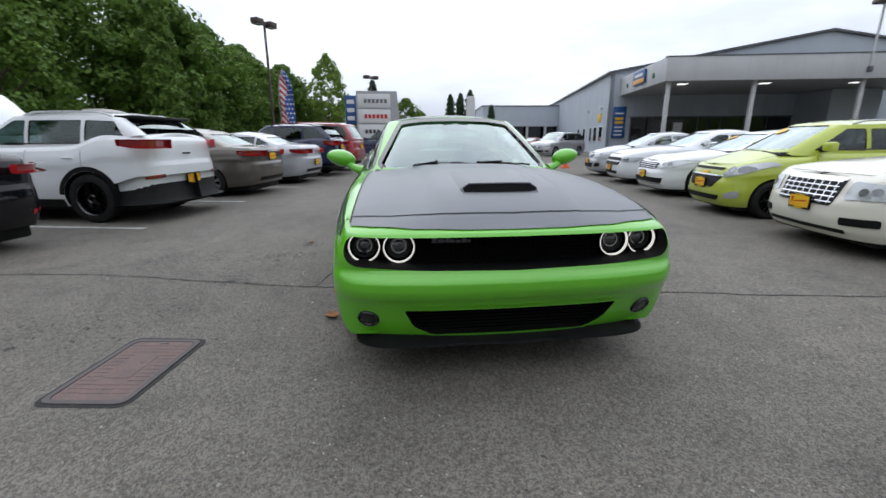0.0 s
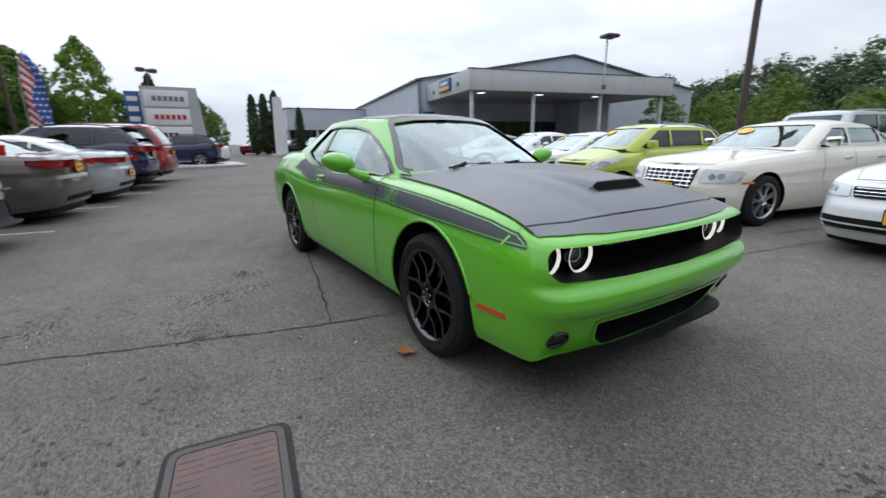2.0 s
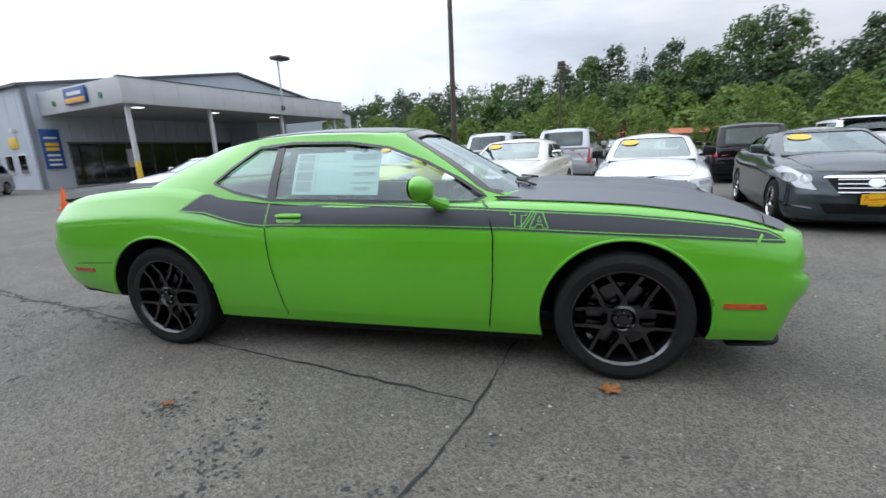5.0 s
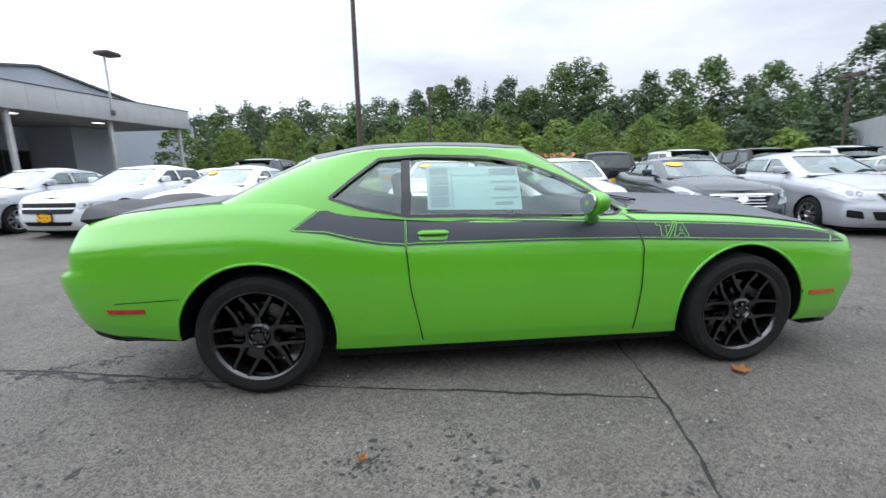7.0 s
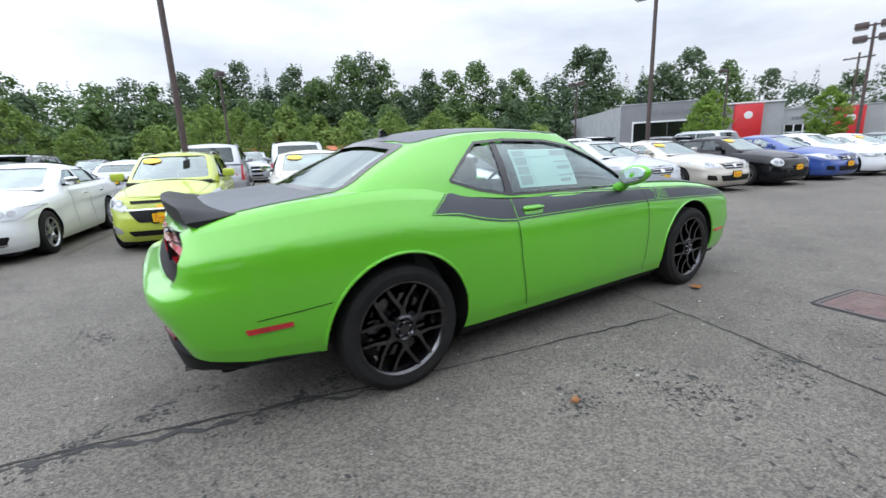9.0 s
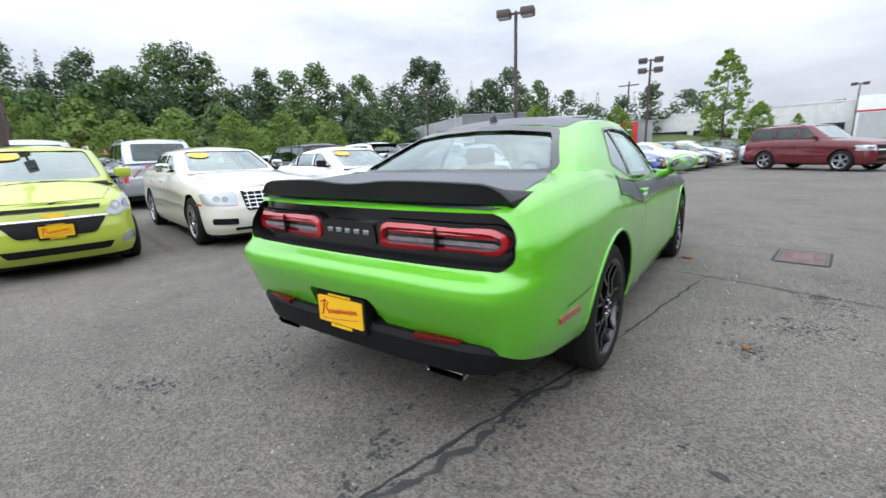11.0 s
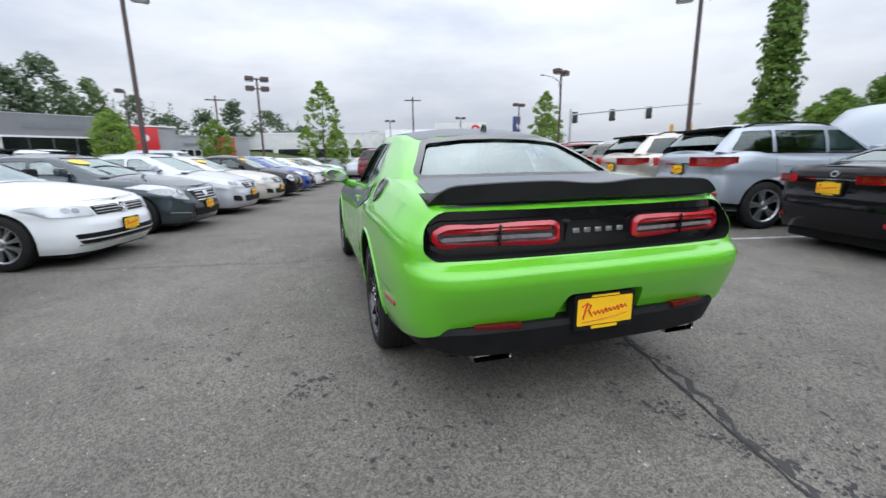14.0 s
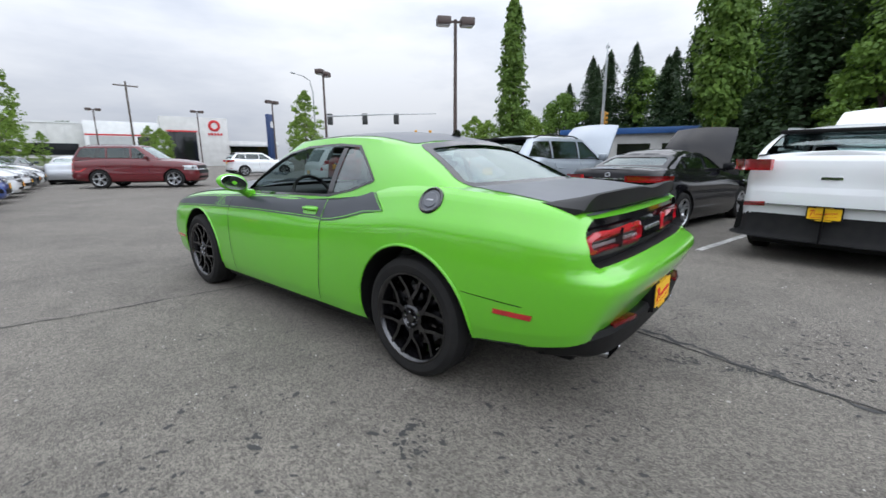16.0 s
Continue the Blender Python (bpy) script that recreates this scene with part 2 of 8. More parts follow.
def curve(points):
    """A smooth function through (x, y) pairs that never overshoots them."""
    xs, ys = (np.array(c, float) for c in zip(*points))
    h = np.diff(xs)
    d = np.diff(ys) / h
    m = np.r_[d[0], d[1:] * 0, d[-1]]
    for i in range(1, len(xs) - 1):
        m[i] = 0 if d[i - 1] * d[i] <= 0 else 2 * d[i - 1] * d[i] / (d[i - 1] + d[i])

    def f(x):
        x = np.clip(x, xs[0], xs[-1])
        i = np.clip(np.searchsorted(xs, x) - 1, 0, len(xs) - 2)
        t = (x - xs[i]) / h[i]
        return ((1 + 2 * t) * ys[i] + t * h[i] * m[i]) * (1 - t) ** 2 + ((3 - 2 * t) * ys[i + 1] + (t - 1) * h[i] * m[i + 1]) * t * t

    return f


def resample(points, n):
    """n rows on a smooth line through the given rows, evenly spaced by the first two columns."""
    p = np.array(points, float)
    s = np.r_[0, np.cumsum(np.hypot(*np.diff(p[:, :2], axis=0).T))]
    at = np.linspace(0, s[-1], n)
    return np.stack([curve(list(zip(s, column)))(at) for column in p.T], 1)


def mesh_of(name, bm, materials, sharp=35):
    me = bpy.data.meshes.new(name)
    bm.to_mesh(me)
    bm.free()
    for m in materials if isinstance(materials, (list, tuple)) else [materials]:
        me.materials.append(m)
    for p in me.polygons:
        p.use_smooth = True
    me.set_sharp_from_angle(angle=radians(sharp))
    return me


def part(name, bm, material, parent, label="", sharp=35):
    """Links a bmesh as one mesh object under a thing or a part."""
    ob = new(name, mesh_of(name, bm, material, sharp))
    ob.parent = parent
    return tagged(ob, label)


def thing(name, label, category, m=None, group="", kind=""):
    ob = new(name)
    ob.empty_display_size = 0.2
    if m is not None:
        ob.matrix_world = m
    return tagged(ob, label, category, group, kind)


def thing_part(name, parent, m):
    ob = new(name)
    ob.empty_display_size = 0.1
    ob.parent = parent
    ob.matrix_local = m
    return ob


def solid(name, bm, material, label, category="", kind="", group="", m=None, sharp=35):
    ob = new(name, mesh_of(name, bm, material, sharp))
    if m is not None:
        ob.matrix_world = m
    return tagged(ob, label, category, group, kind)


def add_box(bm, lo, hi, bevel=0.0, m=None, index=0):
    """A box from corner to corner with rounded edges, added to bm."""
    lo, hi = Vector(lo), Vector(hi)
    c, d = (lo + hi) / 2, hi - lo
    made = bmesh.ops.create_cube(bm, size=1, matrix=Matrix.Translation(c) @ Matrix.Diagonal((*d, 1)))
    verts = made["verts"]
    if bevel:
        edges = list({e for v in verts for e in v.link_edges})
        b = bmesh.ops.bevel(bm, geom=edges, offset=min(bevel, min(abs(x) for x in d) * 0.45), segments=2, affect="EDGES", profile=0.5)
        verts = list({v for f in b["faces"] for v in f.verts} | {v for v in verts if v.is_valid})
    if m is not None:
        bmesh.ops.transform(bm, matrix=m, verts=verts)
    for f in {f for v in verts for f in v.link_faces}:
        f.material_index = index
    return verts


def box(lo, hi, bevel=0.0, m=None):
    bm = bmesh.new()
    add_box(bm, lo, hi, bevel, m)
    return bm


def add_tube(bm, path, radii, sides=10, closed=False):
    """A round bar along a path; radii: one number, or one for each point."""
    path = [Vector(p) for p in path]
    radii = [radii] * len(path) if isinstance(radii, (int, float)) else radii
    rings = []
    for i, (p, r) in enumerate(zip(path, radii)):
        a = path[i - 1] if (i or closed) else p
        c = path[(i + 1) % len(path)] if (i < len(path) - 1 or closed) else p
        t = (c - a).normalized()
        u = t.cross(Vector((0, 0, 1)) if abs(t.z) < 0.95 else Vector((0, 1, 0))).normalized()
        w = u.cross(t)
        rings.append([bm.verts.new(p + r * (math.cos(k * math.tau / sides) * u + math.sin(k * math.tau / sides) * w)) for k in range(sides)])
    pairs = list(zip(rings, rings[1:])) + ([(rings[-1], rings[0])] if closed else [])
    for a, c in pairs:
        for k in range(sides):
            bm.faces.new((a[k], a[(k + 1) % sides], c[(k + 1) % sides], c[k]))
    if not closed:
        bm.faces.new(rings[0][::-1])
        bm.faces.new(rings[-1])
    return rings


def tube(path, radii, sides=10, closed=False):
    bm = bmesh.new()
    add_tube(bm, path, radii, sides, closed)
    bmesh.ops.recalc_face_normals(bm, faces=bm.faces)
    return bm


def lathe(profile, sides=48, axis="x"):
    """Turns a profile of (across, radius) round an axis."""
    bm = bmesh.new()
    rings = []
    for a, r in profile:
        ring = []
        for k in range(sides):
            c, s = math.cos(k * math.tau / sides) * r, math.sin(k * math.tau / sides) * r
            ring.append(bm.verts.new((a, c, s) if axis == "x" else (c, a, s) if axis == "y" else (c, s, a)))
        rings.append(ring)
    for a, c in zip(rings, rings[1:]):
        for k in range(sides):
            bm.faces.new((a[k], a[(k + 1) % sides], c[(k + 1) % sides], c[k]))
    bmesh.ops.remove_doubles(bm, verts=bm.verts, dist=1e-5)
    bmesh.ops.recalc_face_normals(bm, faces=bm.faces)
    return bm


def prism(points, axis, a, b, index=0):
    """A closed slab: a flat outline pushed along an axis from a to b. The outline's two numbers are the other axes in order."""
    bm = bmesh.new()
    n = "xyz".index(axis)

    def at(p, v):
        q = list(p)
        q.insert(n, v)
        return q

    lo = [bm.verts.new(at(p, a)) for p in points]
    hi = [bm.verts.new(at(p, b)) for p in points]
    bm.faces.new(lo)
    bm.faces.new(hi[::-1])
    for i in range(len(points)):
        j = (i + 1) % len(points)
        bm.faces.new((lo[j], lo[i], hi[i], hi[j]))
    bmesh.ops.recalc_face_normals(bm, faces=bm.faces)
    for f in bm.faces:
        f.material_index = index
    return bm


def rounded(points, radius, steps=4):
    """A polygon with its corners rounded."""
    out, n = [], len(points)
    for i in range(n):
        p, a, c = (Vector(points[k % n]).to_2d() if len(points[0]) > 2 else Vector(points[k % n]) for k in (i, i - 1, i + 1))
        u, w = (a - p), (c - p)
        r = min(radius, u.length * 0.45, w.length * 0.45)
        u, w = u.normalized() * r, w.normalized() * r
        for k in range(steps + 1):
            t = k / steps
            out.append(tuple((p + u) * (1 - t) ** 2 + p * 2 * t * (1 - t) + (p + w) * t * t))
    return out


def carve(ob, cutters):
    """Cuts closed bmeshes out of ob; the cut faces take the material slot that the cutter's faces name."""
    for bm in cutters:
        me = bpy.data.meshes.new("cutter")
        bm.to_mesh(me)
        bm.free()
        tool = new("cutter", me)
        before = sum(p.area for p in ob.data.polygons)
        for solver, own, nudge in (("EXACT", False, 0.0), ("MANIFOLD", False, 0.0), ("EXACT", False, 0.0013), ("EXACT", True, 0.0021), ("MANIFOLD", False, 0.0017)):
            mod = ob.modifiers.new("cut", "BOOLEAN")
            mod.object, mod.operation, mod.solver, mod.material_mode, mod.use_self = tool, "DIFFERENCE", solver, "INDEX", own
            tool.location = (nudge * .3, nudge, -nudge * .7)
            bpy.context.view_layer.update()
            done = bpy.data.meshes.new_from_object(ob.evaluated_get(bpy.context.evaluated_depsgraph_get()))
            ob.modifiers.clear()
            after = sum(p.area for p in done.polygons)
            if 0.55 * before < after < 1.3 * before and abs(after - before) > 1e-6:
                old, ob.data = ob.data, done
                bpy.data.meshes.remove(old)
                break
            bpy.data.meshes.remove(done)
        bpy.data.objects.remove(tool)
        bpy.data.meshes.remove(me)
    for p in ob.data.polygons:
        p.use_smooth = True
    ob.data.set_sharp_from_angle(angle=radians(32))
    return ob


def surface(*objects):
    """What decal() and seam() lay things on: the given meshes in their own coordinates."""
    bm = bmesh.new()
    for o in objects:
        bm.from_mesh(o.data)
    tree = BVHTree.FromBMesh(bm)
    bm.free()
    return tree


WAYS = {"left": (0, 1), "right": (0, -1), "rear": (1, 1), "front": (1, -1), "top": (2, 1)}


def cast(tree, view, p):
    """The place and normal on a surface that a flat point (the two other axes) meets, looking at that side of a car."""
    n, sign = WAYS[view]
    q = list(p)
    q.insert(n, 6.0 * sign)
    way = [0, 0, 0]
    way[n] = -sign
    place, normal, _, _ = tree.ray_cast(Vector(q), Vector(way))
    if place is None:
        return None, None
    return place, normal if normal[n] * sign > 0 else -normal


def decal(tree, view, points, raised=0.003, step=0.06, thick=0.0):
    """A sheet cut to a flat outline and laid on a surface; thick turns its rim down into it."""
    n = WAYS[view][0]
    bm = bmesh.new()
    face = bm.faces.new([bm.verts.new((*p, 0)) for p in points])
    lo, hi = np.min(points, 0), np.max(points, 0)
    for k in (0, 1):
        for v in np.arange(math.ceil(lo[k] / step) * step, hi[k], step):
            co, no = [0, 0, 0], [0, 0, 0]
            co[k], no[k] = v, 1
            bmesh.ops.bisect_plane(bm, geom=[*bm.verts, *bm.edges, *bm.faces], plane_co=co, plane_no=no, dist=1e-4)
    drop = []
    for v in bm.verts:
        place, normal = cast(tree, view, (v.co.x, v.co.y))
        if place is None:
            drop.append(v)
            continue
        v.co = place + normal * raised
    if drop:
        bmesh.ops.delete(bm, geom=drop, context="VERTS")
    if thick:
        rim = [e for e in bm.edges if e.is_boundary]
        made = bmesh.ops.extrude_edge_only(bm, edges=rim)["geom"]
        push = Vector((0, 0, 0))
        push[n] = -WAYS[view][1] * thick
        for v in made:
            if isinstance(v, bmesh.types.BMVert):
                v.co += push
    bmesh.ops.triangulate(bm, faces=[f for f in bm.faces if len(f.verts) > 4])
    bmesh.ops.recalc_face_normals(bm, faces=bm.faces)
    centre = sum((f.normal[n] * f.calc_area() for f in bm.faces), 0.0)
    if centre * WAYS[view][1] < 0:
        bmesh.ops.reverse_faces(bm, faces=bm.faces)
    return bm


def seam(tree, view, points, width=0.005, raised=0.002, closed=False, step=0.03):
    """A narrow band along a line on a surface."""
    pts = [Vector(p) for p in points] + ([Vector(points[0])] if closed else [])
    line = []
    for a, c in zip(pts, pts[1:]):
        k = max(1, int((c - a).length / step))
        line += [a.lerp(c, i / k) for i in range(k)]
    line.append(pts[-1])
    bm = bmesh.new()
    rows = []
    for i, p in enumerate(line):
        t = (line[min(i + 1, len(line) - 1)] - line[max(i - 1, 0)]).normalized()
        across = Vector((-t.y, t.x)) * width / 2
        pair = [cast(tree, view, p + s * across) for s in (1, -1)]
        if any(place is None for place, _ in pair):
            rows.append(None)
            continue
        rows.append([bm.verts.new(place + normal * raised) for place, normal in pair])
    for a, c in zip(rows, rows[1:]):
        if a and c:
            bm.faces.new((a[0], a[1], c[1], c[0]))
    n, sign = WAYS[view]
    bmesh.ops.recalc_face_normals(bm, faces=bm.faces)
    if sum((f.normal[n] for f in bm.faces), 0.0) * sign < 0:
        bmesh.ops.reverse_faces(bm, faces=bm.faces)
    return bm


def hull(outline, front, side, rear, crown, n=90, rows=22, top=16, bump=None, side_rear=None, chin=0.0):
    """The lower body of a car as one closed mesh. outline: rows of x, y, lower edge, upper edge from the nose's middle round one side
    to the tail's middle; front, side, rear: how far the skin lies inside the outline at each part of its height; crown: height of the top along the middle."""
    o = resample(outline, n)
    t = np.gradient(o[:, :2], axis=0)
    t /= np.linalg.norm(t, axis=1)[:, None]
    t[0], t[-1] = (1, 0), (-1, 0)
    out = np.stack([t[:, 1], -t[:, 0]], 1)
    f, s, r, c = curve(front), curve(side), curve(rear), curve(crown)
    s2 = curve(side_rear) if side_rear else s
    vs = sorted(set(np.linspace(0, 1, rows).round(4)) | {p[0] for p in (*front, *side, *rear)})
    bm = bmesh.new()
    grid = []
    for (x, y, zb, zs), (nx, ny) in zip(o, out):
        k = np.clip((y + 0.2) / 1.6, 0, 1)
        k = k * k * (3 - 2 * k)
        line = []
        for v in vs:
            d = max(0, -ny) ** 2 * f(v) + nx ** 2 * ((1 - k) * s(v) + k * s2(v)) + max(0, ny) ** 2 * r(v) + chin * max(0, 1 - v / .45) * 2 * nx * max(0, -ny)
            line.append((max(0, x - nx * d), y - ny * d, zb + (zs - zb) * v))
        px, py, pz = line[-1]
        for j in range(1, top + 1):
            u = 1 - j / top
            z = pz + (float(c(py)) - pz) * (1 - u ** 2.4)
            if bump:
                z += bump(px * u, py)
            line.append((px * u, py, z))
        bx, by, bz = line[0]
        line = [(bx * j / 3, by, bz) for j in range(3)] + line
        grid.append(line)
    for mirror in (1, -1):
        g = [[bm.verts.new((p[0] * mirror, p[1], p[2])) for p in line] for line in grid]
        for a, b in zip(g, g[1:]):
            for j in range(len(a) - 1):
                q = (a[j], a[j + 1], b[j + 1], b[j])
                bm.faces.new(q if mirror < 0 else q[::-1])
    bmesh.ops.remove_doubles(bm, verts=bm.verts, dist=2e-4)
    bmesh.ops.dissolve_degenerate(bm, edges=bm.edges, dist=1e-5)
    bmesh.ops.recalc_face_normals(bm, faces=bm.faces)
    return bm


def canopy(base, roof, crown, n=70, rows=9, top=8, bulge=0.02, thick=0.035):
    """The upper body of a car as a closed hollow shell. base, roof: rows of x, y, z round one side, matched one to one."""
    k = np.linspace(0, len(base) - 1, n)
    lower, upper = (np.stack([curve(list(enumerate(c)))(k) for c in np.array(p, float).T], 1) for p in (base, roof))
    t = np.gradient(lower[:, :2], axis=0)
    t /= np.linalg.norm(t, axis=1)[:, None]
    t[0], t[-1] = (1, 0), (-1, 0)
    out = np.stack([t[:, 1], -t[:, 0], t[:, 0] * 0], 1)
    bm = bmesh.new()
    for inside in (0, 1):
        grid = []
        for a, b, o in zip(lower, upper, out):
            line = []
            for v in np.linspace(0, 1, rows):
                p = a * (1 - v) + b * v + o * (bulge * math.sin(math.pi * v) - inside * thick * (1 - 0.5 * v))
                line.append(p if not inside else p - np.array((0, 0, thick * v)))
            e = line[-1]
            for j in range(1, top + 1):
                u = 1 - j / top
                line.append(np.array((e[0] * u, e[1], e[2] + (float(crown(e[1])) - inside * thick - e[2]) * (1 - u ** 2.2))))
            grid.append(line)
        for mirror in (1, -1):
            g = [[bm.verts.new((max(0, p[0]) * mirror, p[1], p[2])) for p in line] for line in grid]
            for a, b in zip(g, g[1:]):
                for j in range(len(a) - 1):
                    bm.faces.new((a[j], a[j + 1], b[j + 1], b[j]))
            if inside:
                for a, b in zip(zip(edge[mirror], [r[0] for r in g]), zip(edge[mirror][1:], [r[0] for r in g][1:])):
                    bm.faces.new((a[0], a[1], b[1], b[0]))
            else:
                edge = {mirror: [r[0] for r in g]} if mirror == 1 else {**edge, mirror: [r[0] for r in g]}
    bmesh.ops.remove_doubles(bm, verts=bm.verts, dist=2e-4)
    bmesh.ops.dissolve_degenerate(bm, edges=bm.edges, dist=1e-5)
    bmesh.ops.recalc_face_normals(bm, faces=bm.faces)
    return bm


def cylinder_x(y, z, r, a, b, sides=40, index=1):
    return prism([(y + r * math.cos(k * math.tau / sides), z + r * math.sin(k * math.tau / sides)) for k in range(sides)], "x", a, b, index)


def flip(points):
    return [(-p[0], p[1]) for p in points]


# ---------------------------------------------------------------- ground and surroundings
def leaf_material(name, light, dark):
    m = bpy.data.materials.new(name)
    m.use_nodes = True
    nt = m.node_tree
    b, link = nt.nodes["Principled BSDF"], nt.links.new
    geo = nt.nodes.new("ShaderNodeNewGeometry")
    coord = nt.nodes.new("ShaderNodeTexCoord")
    n = nt.nodes.new("ShaderNodeTexNoise")
    n.inputs["Scale"].default_value = 0.6
    link(coord.outputs["Object"], n.inputs["Vector"])
    add = nt.nodes.new("ShaderNodeMath")
    add.operation = "MULTIPLY_ADD"
    add.inputs[1].default_value = 0.55
    link(geo.outputs["Random Per Island"], add.inputs[0])
    sub = nt.nodes.new("ShaderNodeMath")
    sub.operation = "MULTIPLY"
    sub.inputs[1].default_value = 0.6
    link(n.outputs["Fac"], sub.inputs[0])
    link(sub.outputs[0], add.inputs[2])
    mix = nt.nodes.new("ShaderNodeMix")
    mix.data_type = "RGBA"
    mix.inputs["A"].default_value, mix.inputs["B"].default_value = (*dark, 1), (*light, 1)
    link(add.outputs[0], mix.inputs["Factor"])
    link(mix.outputs["Result"], b.inputs["Base Color"])
    b.inputs["Roughness"].default_value, b.inputs["Specular IOR Level"].default_value = 0.6, 0.25
    glow = nt.nodes.new("ShaderNodeBsdfTranslucent")
    link(mix.outputs["Result"], glow.inputs["Color"])
    both = nt.nodes.new("ShaderNodeMixShader")
    both.inputs[0].default_value = 0.3
    link(b.outputs[0], both.inputs[1])
    link(glow.outputs[0], both.inputs[2])
    link(both.outputs[0], nt.nodes["Material Output"].inputs["Surface"])
    return m


LEAF_MID = leaf_material("mid green leaves", (.16, .27, .038), (.032, .075, .015))
LEAF_LIGHT = leaf_material("light green leaves", (.22, .33, .05), (.08, .15, .025))
LEAF_DARK = leaf_material("dark conifer needles", (.055, .095, .036), (.016, .036, .016))
LEAF_WOOD = leaf_material("mixed woodland leaves", (.14, .215, .065), (.048, .09, .034))
LEAF_BUSH = leaf_material("yellow-green thicket leaves", (.21, .30, .062), (.072, .122, .028))
# distance haze is paled into the pine and dark woodland leaf colours
LEAF_PINE = leaf_material("hazed pine needles", (.070, .105, .078), (.030, .050, .042))
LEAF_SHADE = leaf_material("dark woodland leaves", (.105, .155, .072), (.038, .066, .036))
# the lit look of the columnar trees is put into this leaf colour
LEAF_COLUMN = leaf_material("sunlit columnar leaves", (.155, .255, .040), (.042, .092, .018))
LEAF_RED = leaf_material("dark red leaves", (.10, .022, .020), (.035, .010, .010))
BARK = mat("brown-grey bark", (.085, .065, .05), .9, second=(.05, .04, .032), size=.08, grain=.4, grain_size=.02, bump=.01)
WALLGREY = mat("blue-grey painted metal wall", (.46, .50, .56), .6, second=(.43, .47, .53), size=1.5, grain=.06, grain_size=.03)
FASCIA = mat("pale grey painted fascia", (.52, .53, .545), .6, second=(.47, .48, .49), size=1.2, grain=.08, grain_size=.05)
SOFFIT = mat("grey soffit", (.42, .43, .45), .7, second=(.38, .39, .41), size=.8)
DARKGLASS = mat("dark shop glazing", (.008, .009, .010), .06, rough_var=.02, coat=.6)
TRIMDARK = mat("dark roof edge", (.10, .105, .11), .6)
POSTPAINT = mat("off-white post paint", (.55, .56, .56), .5, second=(.46, .47, .47), size=.4)
SAFETY = mat("yellow safety paint", (.75, .50, .02), .5, second=(.6, .4, .03), size=.2)
LAMPBROWN = mat("brown lamp post paint", (.055, .036, .032), .5, second=(.07, .048, .042), size=.3)
SIGNBLUE = mat("blue sign face", (.02, .09, .28), .4, second=(.018, .08, .25), size=.4)
SIGNWHITE = mat("white sign face", (.70, .71, .72), .4, second=(.64, .65, .66), size=.6)
SIGNGREY = mat("grey sign cladding", (.42, .43, .44), .45, second=(.38, .39, .40), size=.5)
SIGNRED = mat("red sign face", (.50, .015, .02), .4, second=(.44, .013, .018), size=.5)
SIGNORANGE = mat("orange sign band", (.70, .33, .03), .4)
INKGREY = mat("grey sign writing", (.16, .17, .18), .5)
CONCRETE = mat("pale concrete wall", (.55, .55, .54), .7, second=(.48, .48, .47), size=1.0, grain=.1, grain_size=.03)
DARKGREY = mat("dark grey facade", (.19, .195, .205), .6, second=(.165, .17, .18), size=1.2)
IRON = mat("rusty cast iron lid", (.145, .092, .084), .75, second=(.115, .085, .080), size=.12, grain=.3, grain_size=.01, bump=.002)
IRONEDGE = mat("grey iron frame", (.065, .060, .060), .7, second=(.085, .075, .072), size=.1, grain=.2, grain_size=.008, bump=.001)
DRYLEAF = mat("dry brown leaf", (.33, .14, .035), .7, second=(.22, .09, .025), size=.03)
SIGNAL = mat("dark signal housing", (.02, .022, .022), .5)
SIGNALYELLOW = mat("yellow signal housing", (.55, .27, .02), .5)
GALV = mat("galvanised steel", (.42, .44, .45), .45, metal=.5, second=(.36, .38, .39), size=.4)
CONE = mat("orange cone plastic", (.75, .13, .02), .5)
GRASS = leaf_material("rough grass", (.12, .16, .04), (.07, .10, .03))


def ground_sheet():
    bm = bmesh.new()
    xs = [-900, -300, -120, -60, -30, -15, -8, -4, 0, 4, 8, 15, 30, 60, 120, 300, 900]
    g = [[bm.verts.new((x, y, 0)) for y in xs] for x in xs]
    for a, c in zip(g, g[1:]):
        for i in range(len(xs) - 1):
            bm.faces.new((a[i], c[i], c[i + 1], a[i + 1]))
    solid("ground", bm, ASPHALT, "weathered grey asphalt of a car sales lot", "ground", "structure")


ground_sheet()


def ribbon(points, width, z, seed, jitter=0.02, step=0.05, vary=0.6):
    """A ragged flat band on the ground along a line."""
    rng = random.Random(seed)
    pts = [Vector(p) for p in points]
    line = []
    for a, c in zip(pts, pts[1:]):
        k = max(1, int((c - a).length / step))
        line += [a.lerp(c, i / k) for i in range(k)]
    line.append(pts[-1])
    bm = bmesh.new()
    rows, drift = [], 0.0
    for i, p in enumerate(line):
        t = (line[min(i + 1, len(line) - 1)] - line[max(i - 1, 0)]).normalized()
        n = Vector((-t.y, t.x))
        drift = drift * .85 + rng.uniform(-jitter, jitter)
        w = width * (1 + rng.uniform(-vary, vary)) / 2
        w *= min(1, .15 + i / 4, .15 + (len(line) - 1 - i) / 4)
        q = p + n * drift
        rows.append([bm.verts.new((*(q + n * w), z)), bm.verts.new((*(q - n * w), z))])
    for a, c in zip(rows, rows[1:]):
        bm.faces.new((a[0], a[1], c[1], c[0]))
    bmesh.ops.recalc_face_normals(bm, faces=bm.faces)
    if sum(f.normal.z for f in bm.faces) < 0:
        bmesh.ops.reverse_faces(bm, faces=bm.faces)
    return bm


